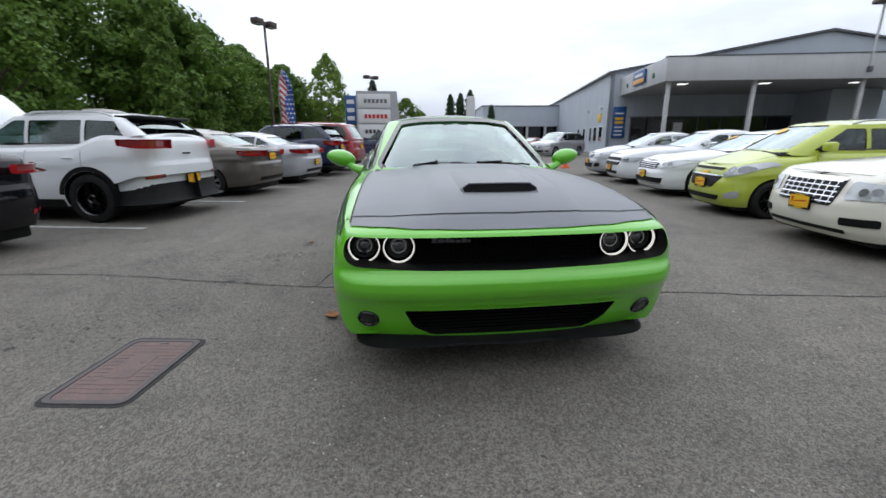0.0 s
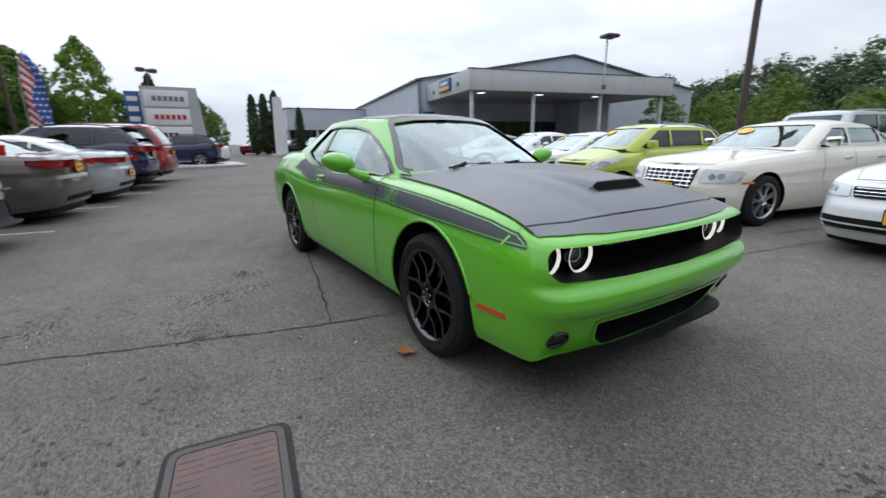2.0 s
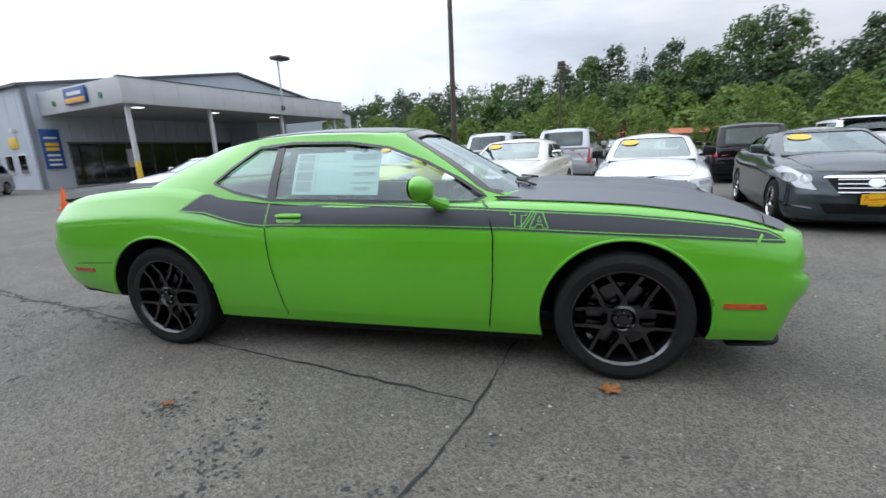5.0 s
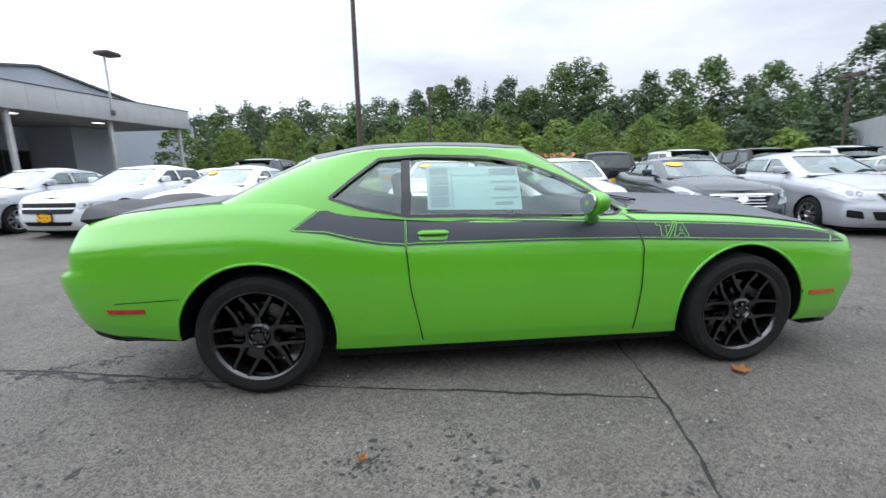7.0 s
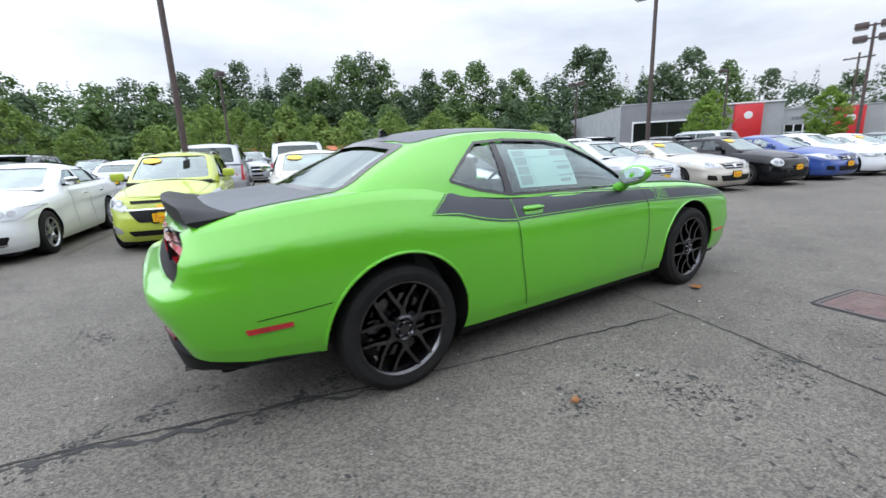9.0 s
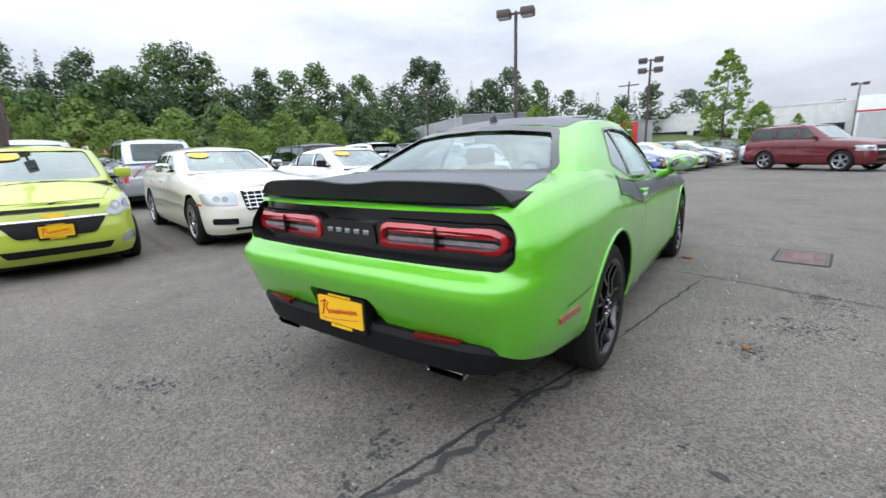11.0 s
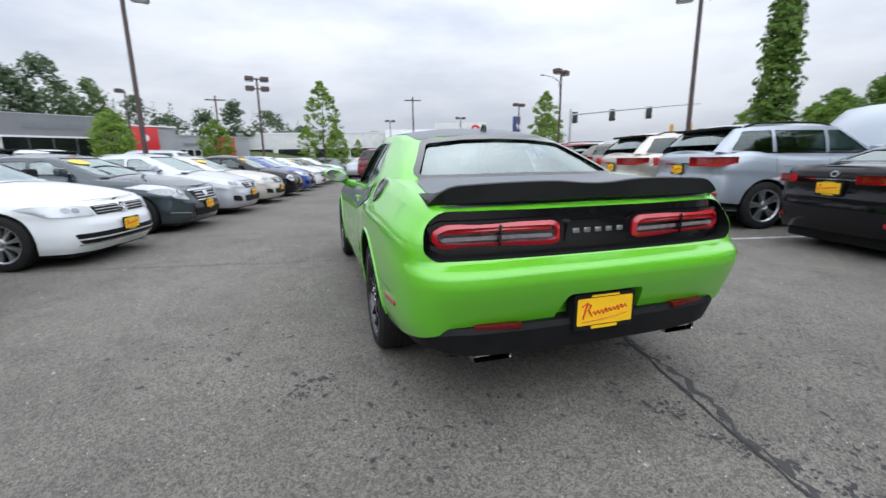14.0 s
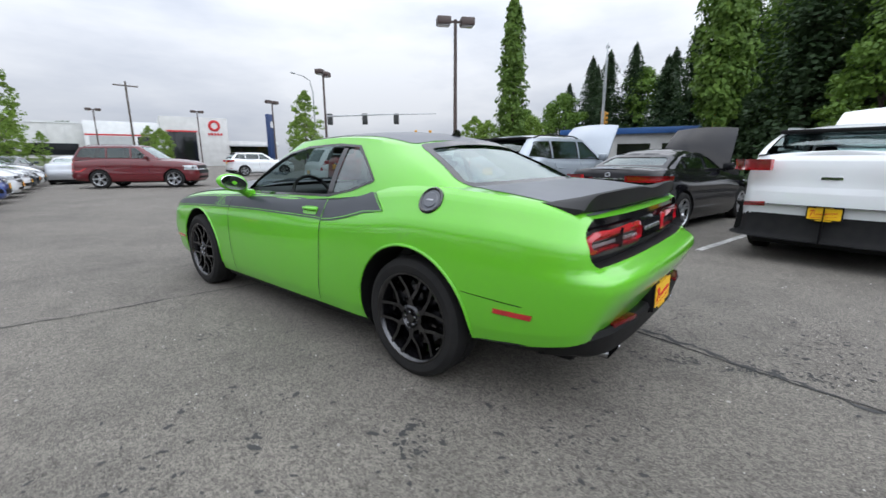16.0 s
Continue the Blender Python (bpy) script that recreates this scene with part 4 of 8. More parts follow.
def woodland():
    """The wooded slope to the east and south, too far and dense to count."""
    rng = np.random.default_rng(5)
    skyline = curve([(54, 6.0), (62, 6.9), (70, 8.0), (78, 8.3), (86, 8.6), (92, 9.4), (98, 10.2), (106, 9.6), (118, 8.6), (124, 8.8), (134, 8.8), (146, 8.6), (154, 7.8), (160, 7.0), (166, 6.9), (172, 6.9), (176, 6.0), (181, 3.8), (196, 3.0)])
    leaves = [[], [], [], []]

    def grow(a, d, el, wide, kind, pine=False, tall=15.0, n=1900):
        """One tree at that bearing, distance and height of its top in degrees; wide: half its width in metres."""
        top = 1.2 + d * math.tan(radians(el))
        h = max(3.2, min(top, tall))
        p, way, size = crown_points(rng, "pine" if pine else "broad", h, wide, h * .04, n, .50 if pine else .42, 1.45)
        p = p + np.array((d * math.sin(radians(a)), d * math.cos(radians(a)), top - h))
        leaves[kind].append(leaf_quads(p, way, size, int(rng.integers(1e6))))

    # a broken line of dark pines on the crest
    a = 54.0
    while a < 194:
        a += rng.uniform(.7, 2.3)
        base = float(skyline(a))
        d = rng.uniform(108, 126)
        grow(a, d, base * rng.uniform(.93, 1.09), rng.uniform(2.4, 3.8), 3, True, 16, 650)
    # rounded trees below them, in four ranks down to the edge of the lot
    for d, share, gap, kinds, end, n in ((100, .97, 5.0, (1, 2, 2), 194, 1500), (84, .84, 5.2, (1, 2, 1, 2), 136, 1800), (68, .66, 5.0, (1, 0, 1, 2), 134, 1900), (56, .44, 5.2, (0, 0, 1), 132, 2000)):
        a = 54.0
        while a < end:
            a += math.degrees(gap / d) * rng.uniform(.65, 1.35)
            dd = d + rng.uniform(-5, 5)
            el = float(skyline(a)) * share * rng.uniform(.74, 1.08)
            grow(a, dd, el, rng.uniform(2.3, 3.6) * dd / 75, kinds[int(rng.integers(len(kinds)))], False, rng.uniform(9, 13), int(n * 1.15))
    # the trees that stand out over the rest
    for a, d, el, wide, kind, pine in ((70.8, 60, 9.0, 3.4, 2, True), (75, 104, 8.9, 2.4, 3, True), (92.3, 98, 9.8, 3.4, 2, False), (95.5, 94, 10.4, 3.6, 1, False), (98.2, 94, 11.0, 4.2, 2, False), (101.4, 100, 11.4, 2.6, 3, True), (103.4, 100, 11.0, 2.6, 3, True), (104.6, 92, 10.7, 4.0, 2, False),
                                       (107.2, 88, 9.6, 4.0, 1, False), (111.2, 88, 12.1, 4.3, 1, False), (113.4, 90, 12.4, 4.4, 2, False), (115.6, 88, 11.6, 3.6, 1, False), (118.4, 96, 9.4, 2.4, 3, True), (121.6, 84, 10.2, 3.4, 2, False), (124.6, 82, 10.0, 4.2, 1, False), (128.0, 82, 10.8, 4.6, 1, False), (131.4, 90, 9.8, 3.0, 3, True),
                                       (133.6, 86, 9.8, 4.2, 1, False), (137.2, 84, 9.9, 3.0, 3, True), (139.4, 84, 10.9, 3.2, 3, True), (141.4, 84, 11.5, 4.0, 2, False), (143.4, 84, 11.3, 3.6, 2, False), (148.3, 92, 9.6, 2.8, 3, True), (150.6, 94, 9.2, 3.6, 2, False), (153.4, 94, 10.0, 4.2, 2, False), (157, 98, 8.2, 3.6, 1, False)):
        grow(a, d, el, wide, kind, pine, 17, 1500 if pine else 3200)
    for quads, leaf, name, label in zip(leaves, (LEAF_BUSH, LEAF_WOOD, LEAF_SHADE, LEAF_PINE), ("thicket", "woodland", "dark_woodland", "pine_wood"),
                                        ("yellow-green thicket at the foot of the slope", "dense mid green woodland on a distant slope", "dark green rounded trees on the distant slope", "scattered dark pines in the distant woodland")):
        tagged(new(name, quads_mesh(name, np.concatenate(quads), leaf)), label, "woodland", kind="stuff")
    bm = bmesh.new()
    rows = []
    for d, z in ((48, -.05), (56, .3), (75, 2.2), (100, 6.0), (135, 11.0), (200, 13.0)):
        rows.append([bm.verts.new((d * math.sin(radians(a)), d * math.cos(radians(a)), z * float(skyline(a)) / 10.5)) for a in range(50, 202, 4)])
    for a, c in zip(rows, rows[1:]):
        for i in range(len(a) - 1):
            bm.faces.new((a[i], a[i + 1], c[i + 1], c[i]))
    bmesh.ops.recalc_face_normals(bm, faces=bm.faces)
    if sum(f.normal.z for f in bm.faces) < 0:
        bmesh.ops.reverse_faces(bm, faces=bm.faces)
    solid("wooded_slope", bm, GRASS, "green undergrowth of the wooded slope", "hillside", "structure")


woodland()


# ---------------------------------------------------------------- buildings
def showroom():
    at = pose(16.3, 21.4, 0, 0, 0, -13)
    b = thing("showroom_building", "blue-grey metal showroom with a deep flat entrance canopy", "building", at)
    part("west_wall", box((-.9, 9.3, 0), (-.6, 46, 6.4)), WALLGREY, b)
    part("gable_wall", prism([(-.9, 0), (31, 0), (31, 6.4), (15, 9.1), (-.9, 6.4)], "y", 9.3, 9.6), WALLGREY, b)
    part("rear_wall", box((-.6, 45.7, 0), (31, 46, 6.4)), WALLGREY, b)
    part("east_wall", box((30.7, 9.6, 0), (31, 45.7, 6.4)), WALLGREY, b)
    part("roof", prism([(-1.15, 6.36), (15, 9.13), (31.3, 6.36), (31.3, 6.52), (15, 9.30), (-1.15, 6.52)], "y", 9.1, 46.2), TRIMDARK, b, "shallow pitched roof with a dark edge")
    for k in range(22):
        y = 10.2 + 1.6 * k
        part("wall_rib", box((-.912, y, 0), (-.9, y + .05, 6.38)), WALLGREY, b)
    part("canopy_fascia", box((-.15, -.15, 4.62), (18.0, .12, 6.0), .02), FASCIA, b)
    part("canopy_fascia", box((-.15, .12, 4.62), (.12, 9.3, 6.0), .02), FASCIA, b)
    part("canopy_fascia", box((17.75, .12, 4.62), (18.0, 9.3, 6.0), .02), FASCIA, b)
    for k in range(1, 12):
        part("fascia_joint", box((1.5 * k, -.156, 4.62), (1.5 * k + .012, -.15, 6.0)), SOFFIT, b)
    part("canopy_soffit", box((.12, .12, 4.66), (17.75, 9.3, 4.72)), SOFFIT, b)
    part("canopy_roof", box((.12, .12, 5.7), (17.75, 9.3, 5.76)), TRIMDARK, b)
    part("fascia_edge", box((-.18, -.18, 5.98), (18.03, .15, 6.04)), TRIMDARK, b)
    for x in (.25, 5.2, 11.2, 17.3):
        post = thing_part("canopy_post", b, pose(x, .35, 0))
        part("shaft", box((-.11, -.11, 0), (.11, .11, 4.66), .02), POSTPAINT, post)
        part("painted_base", box((-.115, -.115, 0), (.115, .115, 1.5), .02), SAFETY, post, "yellow painted post base")
    part("shop_glazing", box((.9, 9.22, .15), (13.2, 9.3, 2.9)), DARKGLASS, b, "dark shop windows under the canopy")
    for k in range(8):
        part("mullion", box((.9 + 1.75 * k, 9.17, .1), (.96 + 1.75 * k, 9.23, 2.95)), TRIMDARK, b)
    part("glazing_head", box((.85, 9.15, 2.9), (13.25, 9.3, 3.02)), TRIMDARK, b)
    for k in range(16):
        part("cladding_line", box((-.6 + .9 * k, 9.27, 3.02), (-.585 + .9 * k, 9.3, 4.66)), SOFFIT, b)
    part("side_wing", box((13.3, 5.6, 0), (16.6, 9.3, 4.62)), WALLGREY, b)
    part("poster", box((4.3, 9.12, 1.2), (5.0, 9.16, 2.5)), SIGNWHITE, b)
    for x, y in ((1.4, 1.6), (6.5, 1.8), (12.0, 2.0)):
        part("canopy_light", box((x, y, 4.63), (x + .5, y + .5, 4.665), .01), mat("lit lamp panel", (1, .97, .9), .4, glow=2.0), b, "lit square soffit light")
    sign = thing_part("fascia_sign", b, pose(-.2, 4.4, 5.0))
    part("sign_panel", box((-.12, -1.2, -.05), (0, 1.2, .85), .02), SIGNBLUE, sign)
    part("sign_band", box((-.14, -1.1, 0), (-.11, 1.1, .28), .01), SIGNORANGE, sign)
    part("sign_bar", box((-.14, -.8, .42), (-.12, .8, .62)), SIGNWHITE, sign)
    for y in (1.9, 7.3):
        disc = part("roundel", lathe([(-.22, 0), (-.22, .16), (-.15, .16)], 18), mat("green roundel", (.05, .18, .08), .5), b)
        disc.location = (0, y, 5.2)
    ban = thing_part("wall_banner", b, pose(-.05, 9.18, 1.3))
    part("banner_sheet", box((-.5, -.03, 0), (.55, .03, 2.5), .01), SIGNBLUE, ban, "tall blue wall banner")
    for k, (z, m) in enumerate(((1.9, SIGNWHITE), (1.45, YELLOW), (1.15, YELLOW), (.8, SIGNWHITE), (.5, SIGNWHITE), (.2, SIGNWHITE))):
        part("banner_bar", box((-.32, -.04, z), (.36, -.028, z + (.2 if k in (1, 2) else .12))), m, ban)
    for y, wd in ((10.6, 1.2), (12.6, 1.2), (14.6, .9), (17.5, .9), (20.4, .9)):
        win = thing_part("window", b, pose(-.9, y, 1.0))
        part("window_frame", box((-.05, 0, 0), (0, wd, 1.3), .01), SIGNWHITE, win)
        part("pane", box((-.06, .06, .06), (-.045, wd - .06, 1.24)), DARKGLASS, win)
    part("wall_plaque", box((-.96, 11.4, 2.7), (-.9, 12.6, 3.4), .01), SAFETY, b)
    for y in (11.2, 16.4):
        part("wall_light", box((-1.15, y, 3.7), (-.9, y + .3, 3.95), .03), SIGNWHITE, b)
    wing = thing_part("low_wing", b, at.inverted() @ pose(13.6, 57.6, 0, 0, 0, -6))
    part("wing_wall", box((-1.0, 0, 3.0), (16, 12, 5.75)), WALLGREY, wing, "pale low wing wall")
    part("wing_end", box((-1.0, 1.0, 0), (-.6, 12, 3.0)), WALLGREY, wing)
    part("wing_glazing", box((-.6, 1.2, 0), (16, 1.3, 3.0)), DARKGLASS, wing)
    part("wing_cap", box((-1.1, -.08, 5.75), (16, 12, 5.85)), TRIMDARK, wing)
    for k in range(4):
        part("wing_post", box((.2 + 2.6 * k, .1, 0), (.5 + 2.6 * k, .4, 3.0)), POSTPAINT, wing)
    lamp = thing("roof_floodlight", "single floodlight on a thin pole above the canopy", "lamp", at @ pose(11.0, .0, 5.2))
    part("pole", tube([(0, -.2, -.2), (0, -.2, 3.35)], .06, 8), POSTPAINT, lamp)
    part("lamp_head", box((-.55, -.95, 3.28), (.55, .05, 3.52), .08), LAMPBROWN, lamp)
    part("bracket", box((-.12, -.3, -.25), (.12, -.14, .05), .02), TRIMDARK, lamp)


showroom()


def monolith():
    s = thing("dealer_sign", "tall grey sign slab with three white panels", "sign", pose(-1.2, 24.2, 0, 0, 0, 0))
    part("slab", prism([(-1.4, 0), (1.5, 0), (1.15, 4.15), (-1.4, 4.15)], "y", -.1, .9), SIGNGREY, s)
    for k, m in enumerate((INKGREY, SIGNRED, SIGNAL)):
        z = 3.15 - .92 * k
        part("panel", box((-1.3, -.16, z), (.72, -.1, z + .82), .015), SIGNWHITE, s)
        for j in range(6 if k < 2 else 4):
            part("writing_bar", box((-.92 + .25 * j, -.175, z + .28), (-.74 + .25 * j, -.158, z + .52)), m, s)
    part("side_sign", box((-2.1, .2, 2.2), (-1.42, .5, 3.9), .02), SIGNBLUE, s, "blue panel beside the slab")
    for k in range(3):
        part("side_bar", box((-2.0, .18, 2.4 + .5 * k), (-1.55, .2, 2.65 + .5 * k)), SIGNWHITE, s)
    part("kerb", box((-2.2, -1.6, 0), (3.0, 2.4, .14), .04), CONCRETE, s, "low kerbed island")


monolith()


def feather_banner():
    f = thing("feather_banner", "tall feather banner striped red and white below blue", "flag", pose(-6.4, 20.6, 0, 0, 0, -10))
    part("pole", tube([(0, 0, 0), (0, 0, 3.6), (.12, 0, 4.5), (.32, 0, 4.85)], .02, 6), GALV, f)
    # wavy cloth: stripes towards the pole, a starry field towards the free edge
    nz, nx = 44, 9

    def spot(i, j):
        z = 1.3 + 3.45 * i / nz
        w = .72 if z < 3.7 else .72 - (z - 3.7) ** 1.5 * .42
        return (.02 + w * j / nx + .03 * (z - 1.3), .06 * math.sin(j * .7 + z * 3), z)

    bm = bmesh.new()
    grid = [[bm.verts.new(spot(i, j)) for j in range(nx + 1)] for i in range(nz + 1)]
    for i in range(nz):
        for j in range(nx):
            face = bm.faces.new((grid[i][j], grid[i][j + 1], grid[i + 1][j + 1], grid[i + 1][j]))
            if j > 3.5 + 1.5 * math.sin(i * .22):
                face.material_index = 1 if (i % 3 == 1 and (j + i // 3) % 2) else 2
            else:
                face.material_index = 0 if (i + j) // 2 % 2 else 1
    part("cloth", bm, [SIGNRED, SIGNWHITE, mat("banner blue", (.03, .08, .30), .8)], f, "star and stripe patterned cloth")


feather_banner()


def lamp_post(x, y, h, turn=0.0, heads=2, label="brown lamp post with two box heads"):
    p = thing("lamp_post", label, "lamp post", pose(x, y, 0, 0, 0, turn), group="lot lamp posts")
    part("footing", lathe([(0, .30), (.55, .30), (.6, .26), (.6, 0)], 20, "z"), CONCRETE, p)
    part("shaft", tube([(0, 0, .5), (0, 0, h - .1)], [.085, .065], 10), LAMPBROWN, p)
    for k in range(heads):
        s = (1, -1)[k % 2]
        zz = h - .62 * (k // 2)
        part("arm", box((min(0, s * .3), -.03, zz - .22), (max(0, s * .3), .03, zz - .14), .01), LAMPBROWN, p)
        part("lamp_head", box((min(s * .2, s * .75), -.24, zz - .32), (max(s * .2, s * .75), .24, zz - .02), .05), LAMPBROWN, p)
        part("lens", box((min(s * .25, s * .70), -.19, zz - .345), (max(s * .25, s * .70), .19, zz - .318), .01), CLEARLENS, p)
    return p


for x, y, h, turn, heads in ((-7.2, 22.2, 7.55, 60, 2), (6.7, -13.2, 6.75, 15, 2), (4.4, -28.7, 6.9, 10, 4), (-11.7, -8.3, 6.7, -40, 2), (29.6, -1.8, 7.0, 0, 2), (10.2, 1.8, 7.6, 0, 2), (-2.2, 40, 7.2, 30, 2), (-15.2, -22.4, 7.0, 30, 2), (-20.5, -39, 7.0, 20, 2), (-20.5, -58, 7.4, 0, 2), (-10.6, -62, 7.2, 0, 2), (24, -30, 7.0, 0, 2), (42, 14, 7.2, 30, 2), (16, -40, 7.4, 60, 1)):
    lamp_post(x, y, h, turn, heads)


def utility_pole(x, y, h, label):
    p = thing("utility_pole", label, "pole", pose(x, y, 0))
    part("shaft", tube([(0, 0, 0), (0, 0, h)], [.14, .10], 9), BARK, p)
    part("crossarm", box((-1.3, -.06, h - .6), (1.3, .06, h - .45), .01), BARK, p)
    for k in (-1.1, -.5, .5, 1.1):
        part("insulator", box((k - .04, -.04, h - .45), (k + .04, .04, h - .3), .01), CONCRETE, p)


utility_pole(-14.2, -62, 10.6, "wooden utility pole with a crossarm")
utility_pole(13, -62, 10, "wooden utility pole behind the far trees")


def street_light(x, y, h, reach, turn, signal=True):
    p = thing("street_light", "tall galvanised street light with a curved arm", "street lamp", pose(x, y, 0, 0, 0, turn))
    part("shaft", tube([(0, 0, 0), (0, 0, h * .85), (reach * .15, 0, h * .97), (reach * .5, 0, h)], [.12, .08, .06, .05], 8), GALV, p)
    part("arm", tube([(reach * .5, 0, h), (reach, 0, h + .05)], .045, 6), GALV, p)
    part("lamp_head", box((reach - .1, -.12, h - .02), (reach + .5, .12, h + .1), .04), GALV, p)
    if signal:
        head = thing_part("signal_head", p, pose(.35, 0, 3.6))
        part("housing", box((-.17, -.2, 0), (.17, .12, 1.0), .03), SIGNALYELLOW, head, "yellow three-lamp signal housing")
        for k in range(3):
            hood = lathe([(-.2, .11), (-.36, .11), (-.36, .09), (-.2, .09)], 14, "y")
            bmesh.ops.translate(hood, verts=hood.verts, vec=(0, 0, .2 + .3 * k))
            part("visor", hood, SIGNALYELLOW, head)


street_light(-29.5, -8.8, 9.4, 2.2, 200)
street_light(-28.0, -43, 10.5, 3.2, 20, False)
street_light(-31, 13, 8.5, 3.0, 20, False)


def signal_mast():
    a, c = Vector((-28.6, -41.6)), Vector((-39.0, -33.2))
    p = thing("traffic_signal", "overhead traffic signal mast with dark heads", "traffic light", pose(a.x, a.y, 0, 0, 0, math.degrees(math.atan2((c - a).y, (c - a).x))))
    n = (c - a).length
    part("shaft", tube([(0, 0, 0), (0, 0, 6.9)], [.16, .12], 9), GALV, p)
    part("mast_arm", tube([(0, 0, 6.2), (n * .5, 0, 6.5), (n, 0, 6.7)], [.1, .08, .05], 8), GALV, p)
    for k, d in enumerate((.5, 4.6, 8.4)):
        head = thing_part("signal_head", p, pose(d, 0, 5.75 + .02 * d))
        part("backplate", box((-.32, -.03, -.55), (.32, .03, .75), .02), SIGNAL, head)
        part("housing", box((-.17, .03, -.42), (.17, .22, .62), .03), SIGNAL, head)
        for j in range(3):
            hood = lathe([(.2, .11), (.38, .11), (.38, .09), (.2, .09)], 12, "y")
            bmesh.ops.translate(hood, verts=hood.verts, vec=(0, 0, -.25 + .33 * j))
            part("visor", hood, SIGNAL, head)
    for k, d in enumerate((10.8, 12.6)):
        head = thing_part("signal_head", p, pose(d, 0, 4.2))
        part("housing", box((-.17, -.1, -.5), (.17, .12, .5), .03), SIGNALYELLOW, head)


signal_mast()


def dark_dealership():
    b = thing("dealership_building", "low grey dealership with two red entrance panels", "building", pose(28.2, -43.0, 0, 0, 0, 214.8))

    def slab(x0, x1, y0, y1, z0, z1, bevel=0.0):
        """y counts outwards from the front."""
        return box((x0, -y1, z0), (x1, -y0, z1), bevel)

    ribbed = mat("ribbed grey cladding", (.36, .37, .385), .6, second=(.32, .33, .345), size=.8)
    middle = mat("mid grey facade", (.30, .31, .32), .6, second=(.27, .28, .29), size=1.2)
    part("showroom_block", prism([(0, 0), (10.2, 0), (10.2, 21.7), (-7.8, 21.7)], "z", 0, 5.7), ribbed, b, "pale ribbed side wall")
    part("front_wall", slab(-.1, 10.2, 0, .3, 0, 5.75), DARKGREY, b)
    part("middle_block", slab(10.2, 15.4, -14, -.2, 0, 5.1), middle, b)
    part("low_block", slab(15.4, 24, -14, -.5, 0, 4.3), middle, b)
    part("parapet_cap", slab(8.4, 15.5, -.5, .0, 5.1, 5.25), SIGNWHITE, b)
    part("parapet_cap", slab(15.4, 24.1, -.7, -.4, 4.3, 4.4), GALV, b)
    part("parapet_cap", slab(-.15, 10.25, -.1, .36, 5.75, 5.83), GALV, b)
    for k in range(1, 10):
        q = Vector((-.34, .943)) * (2.3 * k)
        part("wall_rib", box((q.x - .06, q.y - .03, 0), (q.x + .02, q.y + .03, 5.68)), GALV, b)
    part("shop_glazing", slab(1.3, 8.0, .3, .35, .3, 3.7), DARKGLASS, b)
    part("glazing_frame", slab(1.15, 8.2, .3, .40, 3.7, 3.86), SIGNWHITE, b)
    for x in (1.22, 8.1):
        part("glazing_frame", slab(x - .07, x + .07, .3, .40, .2, 3.7), SIGNWHITE, b)
    for k in range(1, 4):
        part("mullion", slab(1.3 + 1.7 * k, 1.36 + 1.7 * k, .35, .38, .3, 3.7), TRIMDARK, b)
    part("entrance", slab(8.5, 9.8, .3, .36, 0, 3.3), DARKGLASS, b)
    part("entrance_frame", slab(8.4, 9.9, .32, .42, 2.2, 2.35), SIGNWHITE, b)
    for k, wd in enumerate((.46, .36, .32, .3, .36, .38, .34, .12)):
        part("wall_writing_bar", slab(2.8 + .62 * k, 2.8 + .62 * k + wd, .3, .36, 4.55, 5.0), INKGREY, b)
    for x, wd, top in ((11.0, 2.5, 5.0), (19.6, 2.2, 4.2)):
        part("red_panel", slab(x, x + wd, -.5, .25, .2, top, .02), SIGNRED, b, "red entrance panel")
        disc = part("badge_disc", lathe([(-.30, 0), (-.30, .36), (-.2, .40)], 20, "y"), SIGNWHITE, b)
        disc.location = (x + wd / 2, 0, top - 1.1)
    part("shop_glazing", slab(15.6, 19.5, -.5, -.42, .3, 2.7), DARKGLASS, b)
    for k in range(6):
        part("mullion", slab(15.6 + .78 * k, 15.68 + .78 * k, -.42, -.34, .3, 2.7), SIGNWHITE, b)
    part("transom", slab(15.6, 19.5, -.42, -.33, 1.9, 2.0), SIGNWHITE, b)
    for k in range(8):
        part("wall_writing_bar", slab(16.2 + .3 * k, 16.42 + .3 * k, -.5, -.44, 3.2, 3.5), INKGREY, b)


dark_dealership()


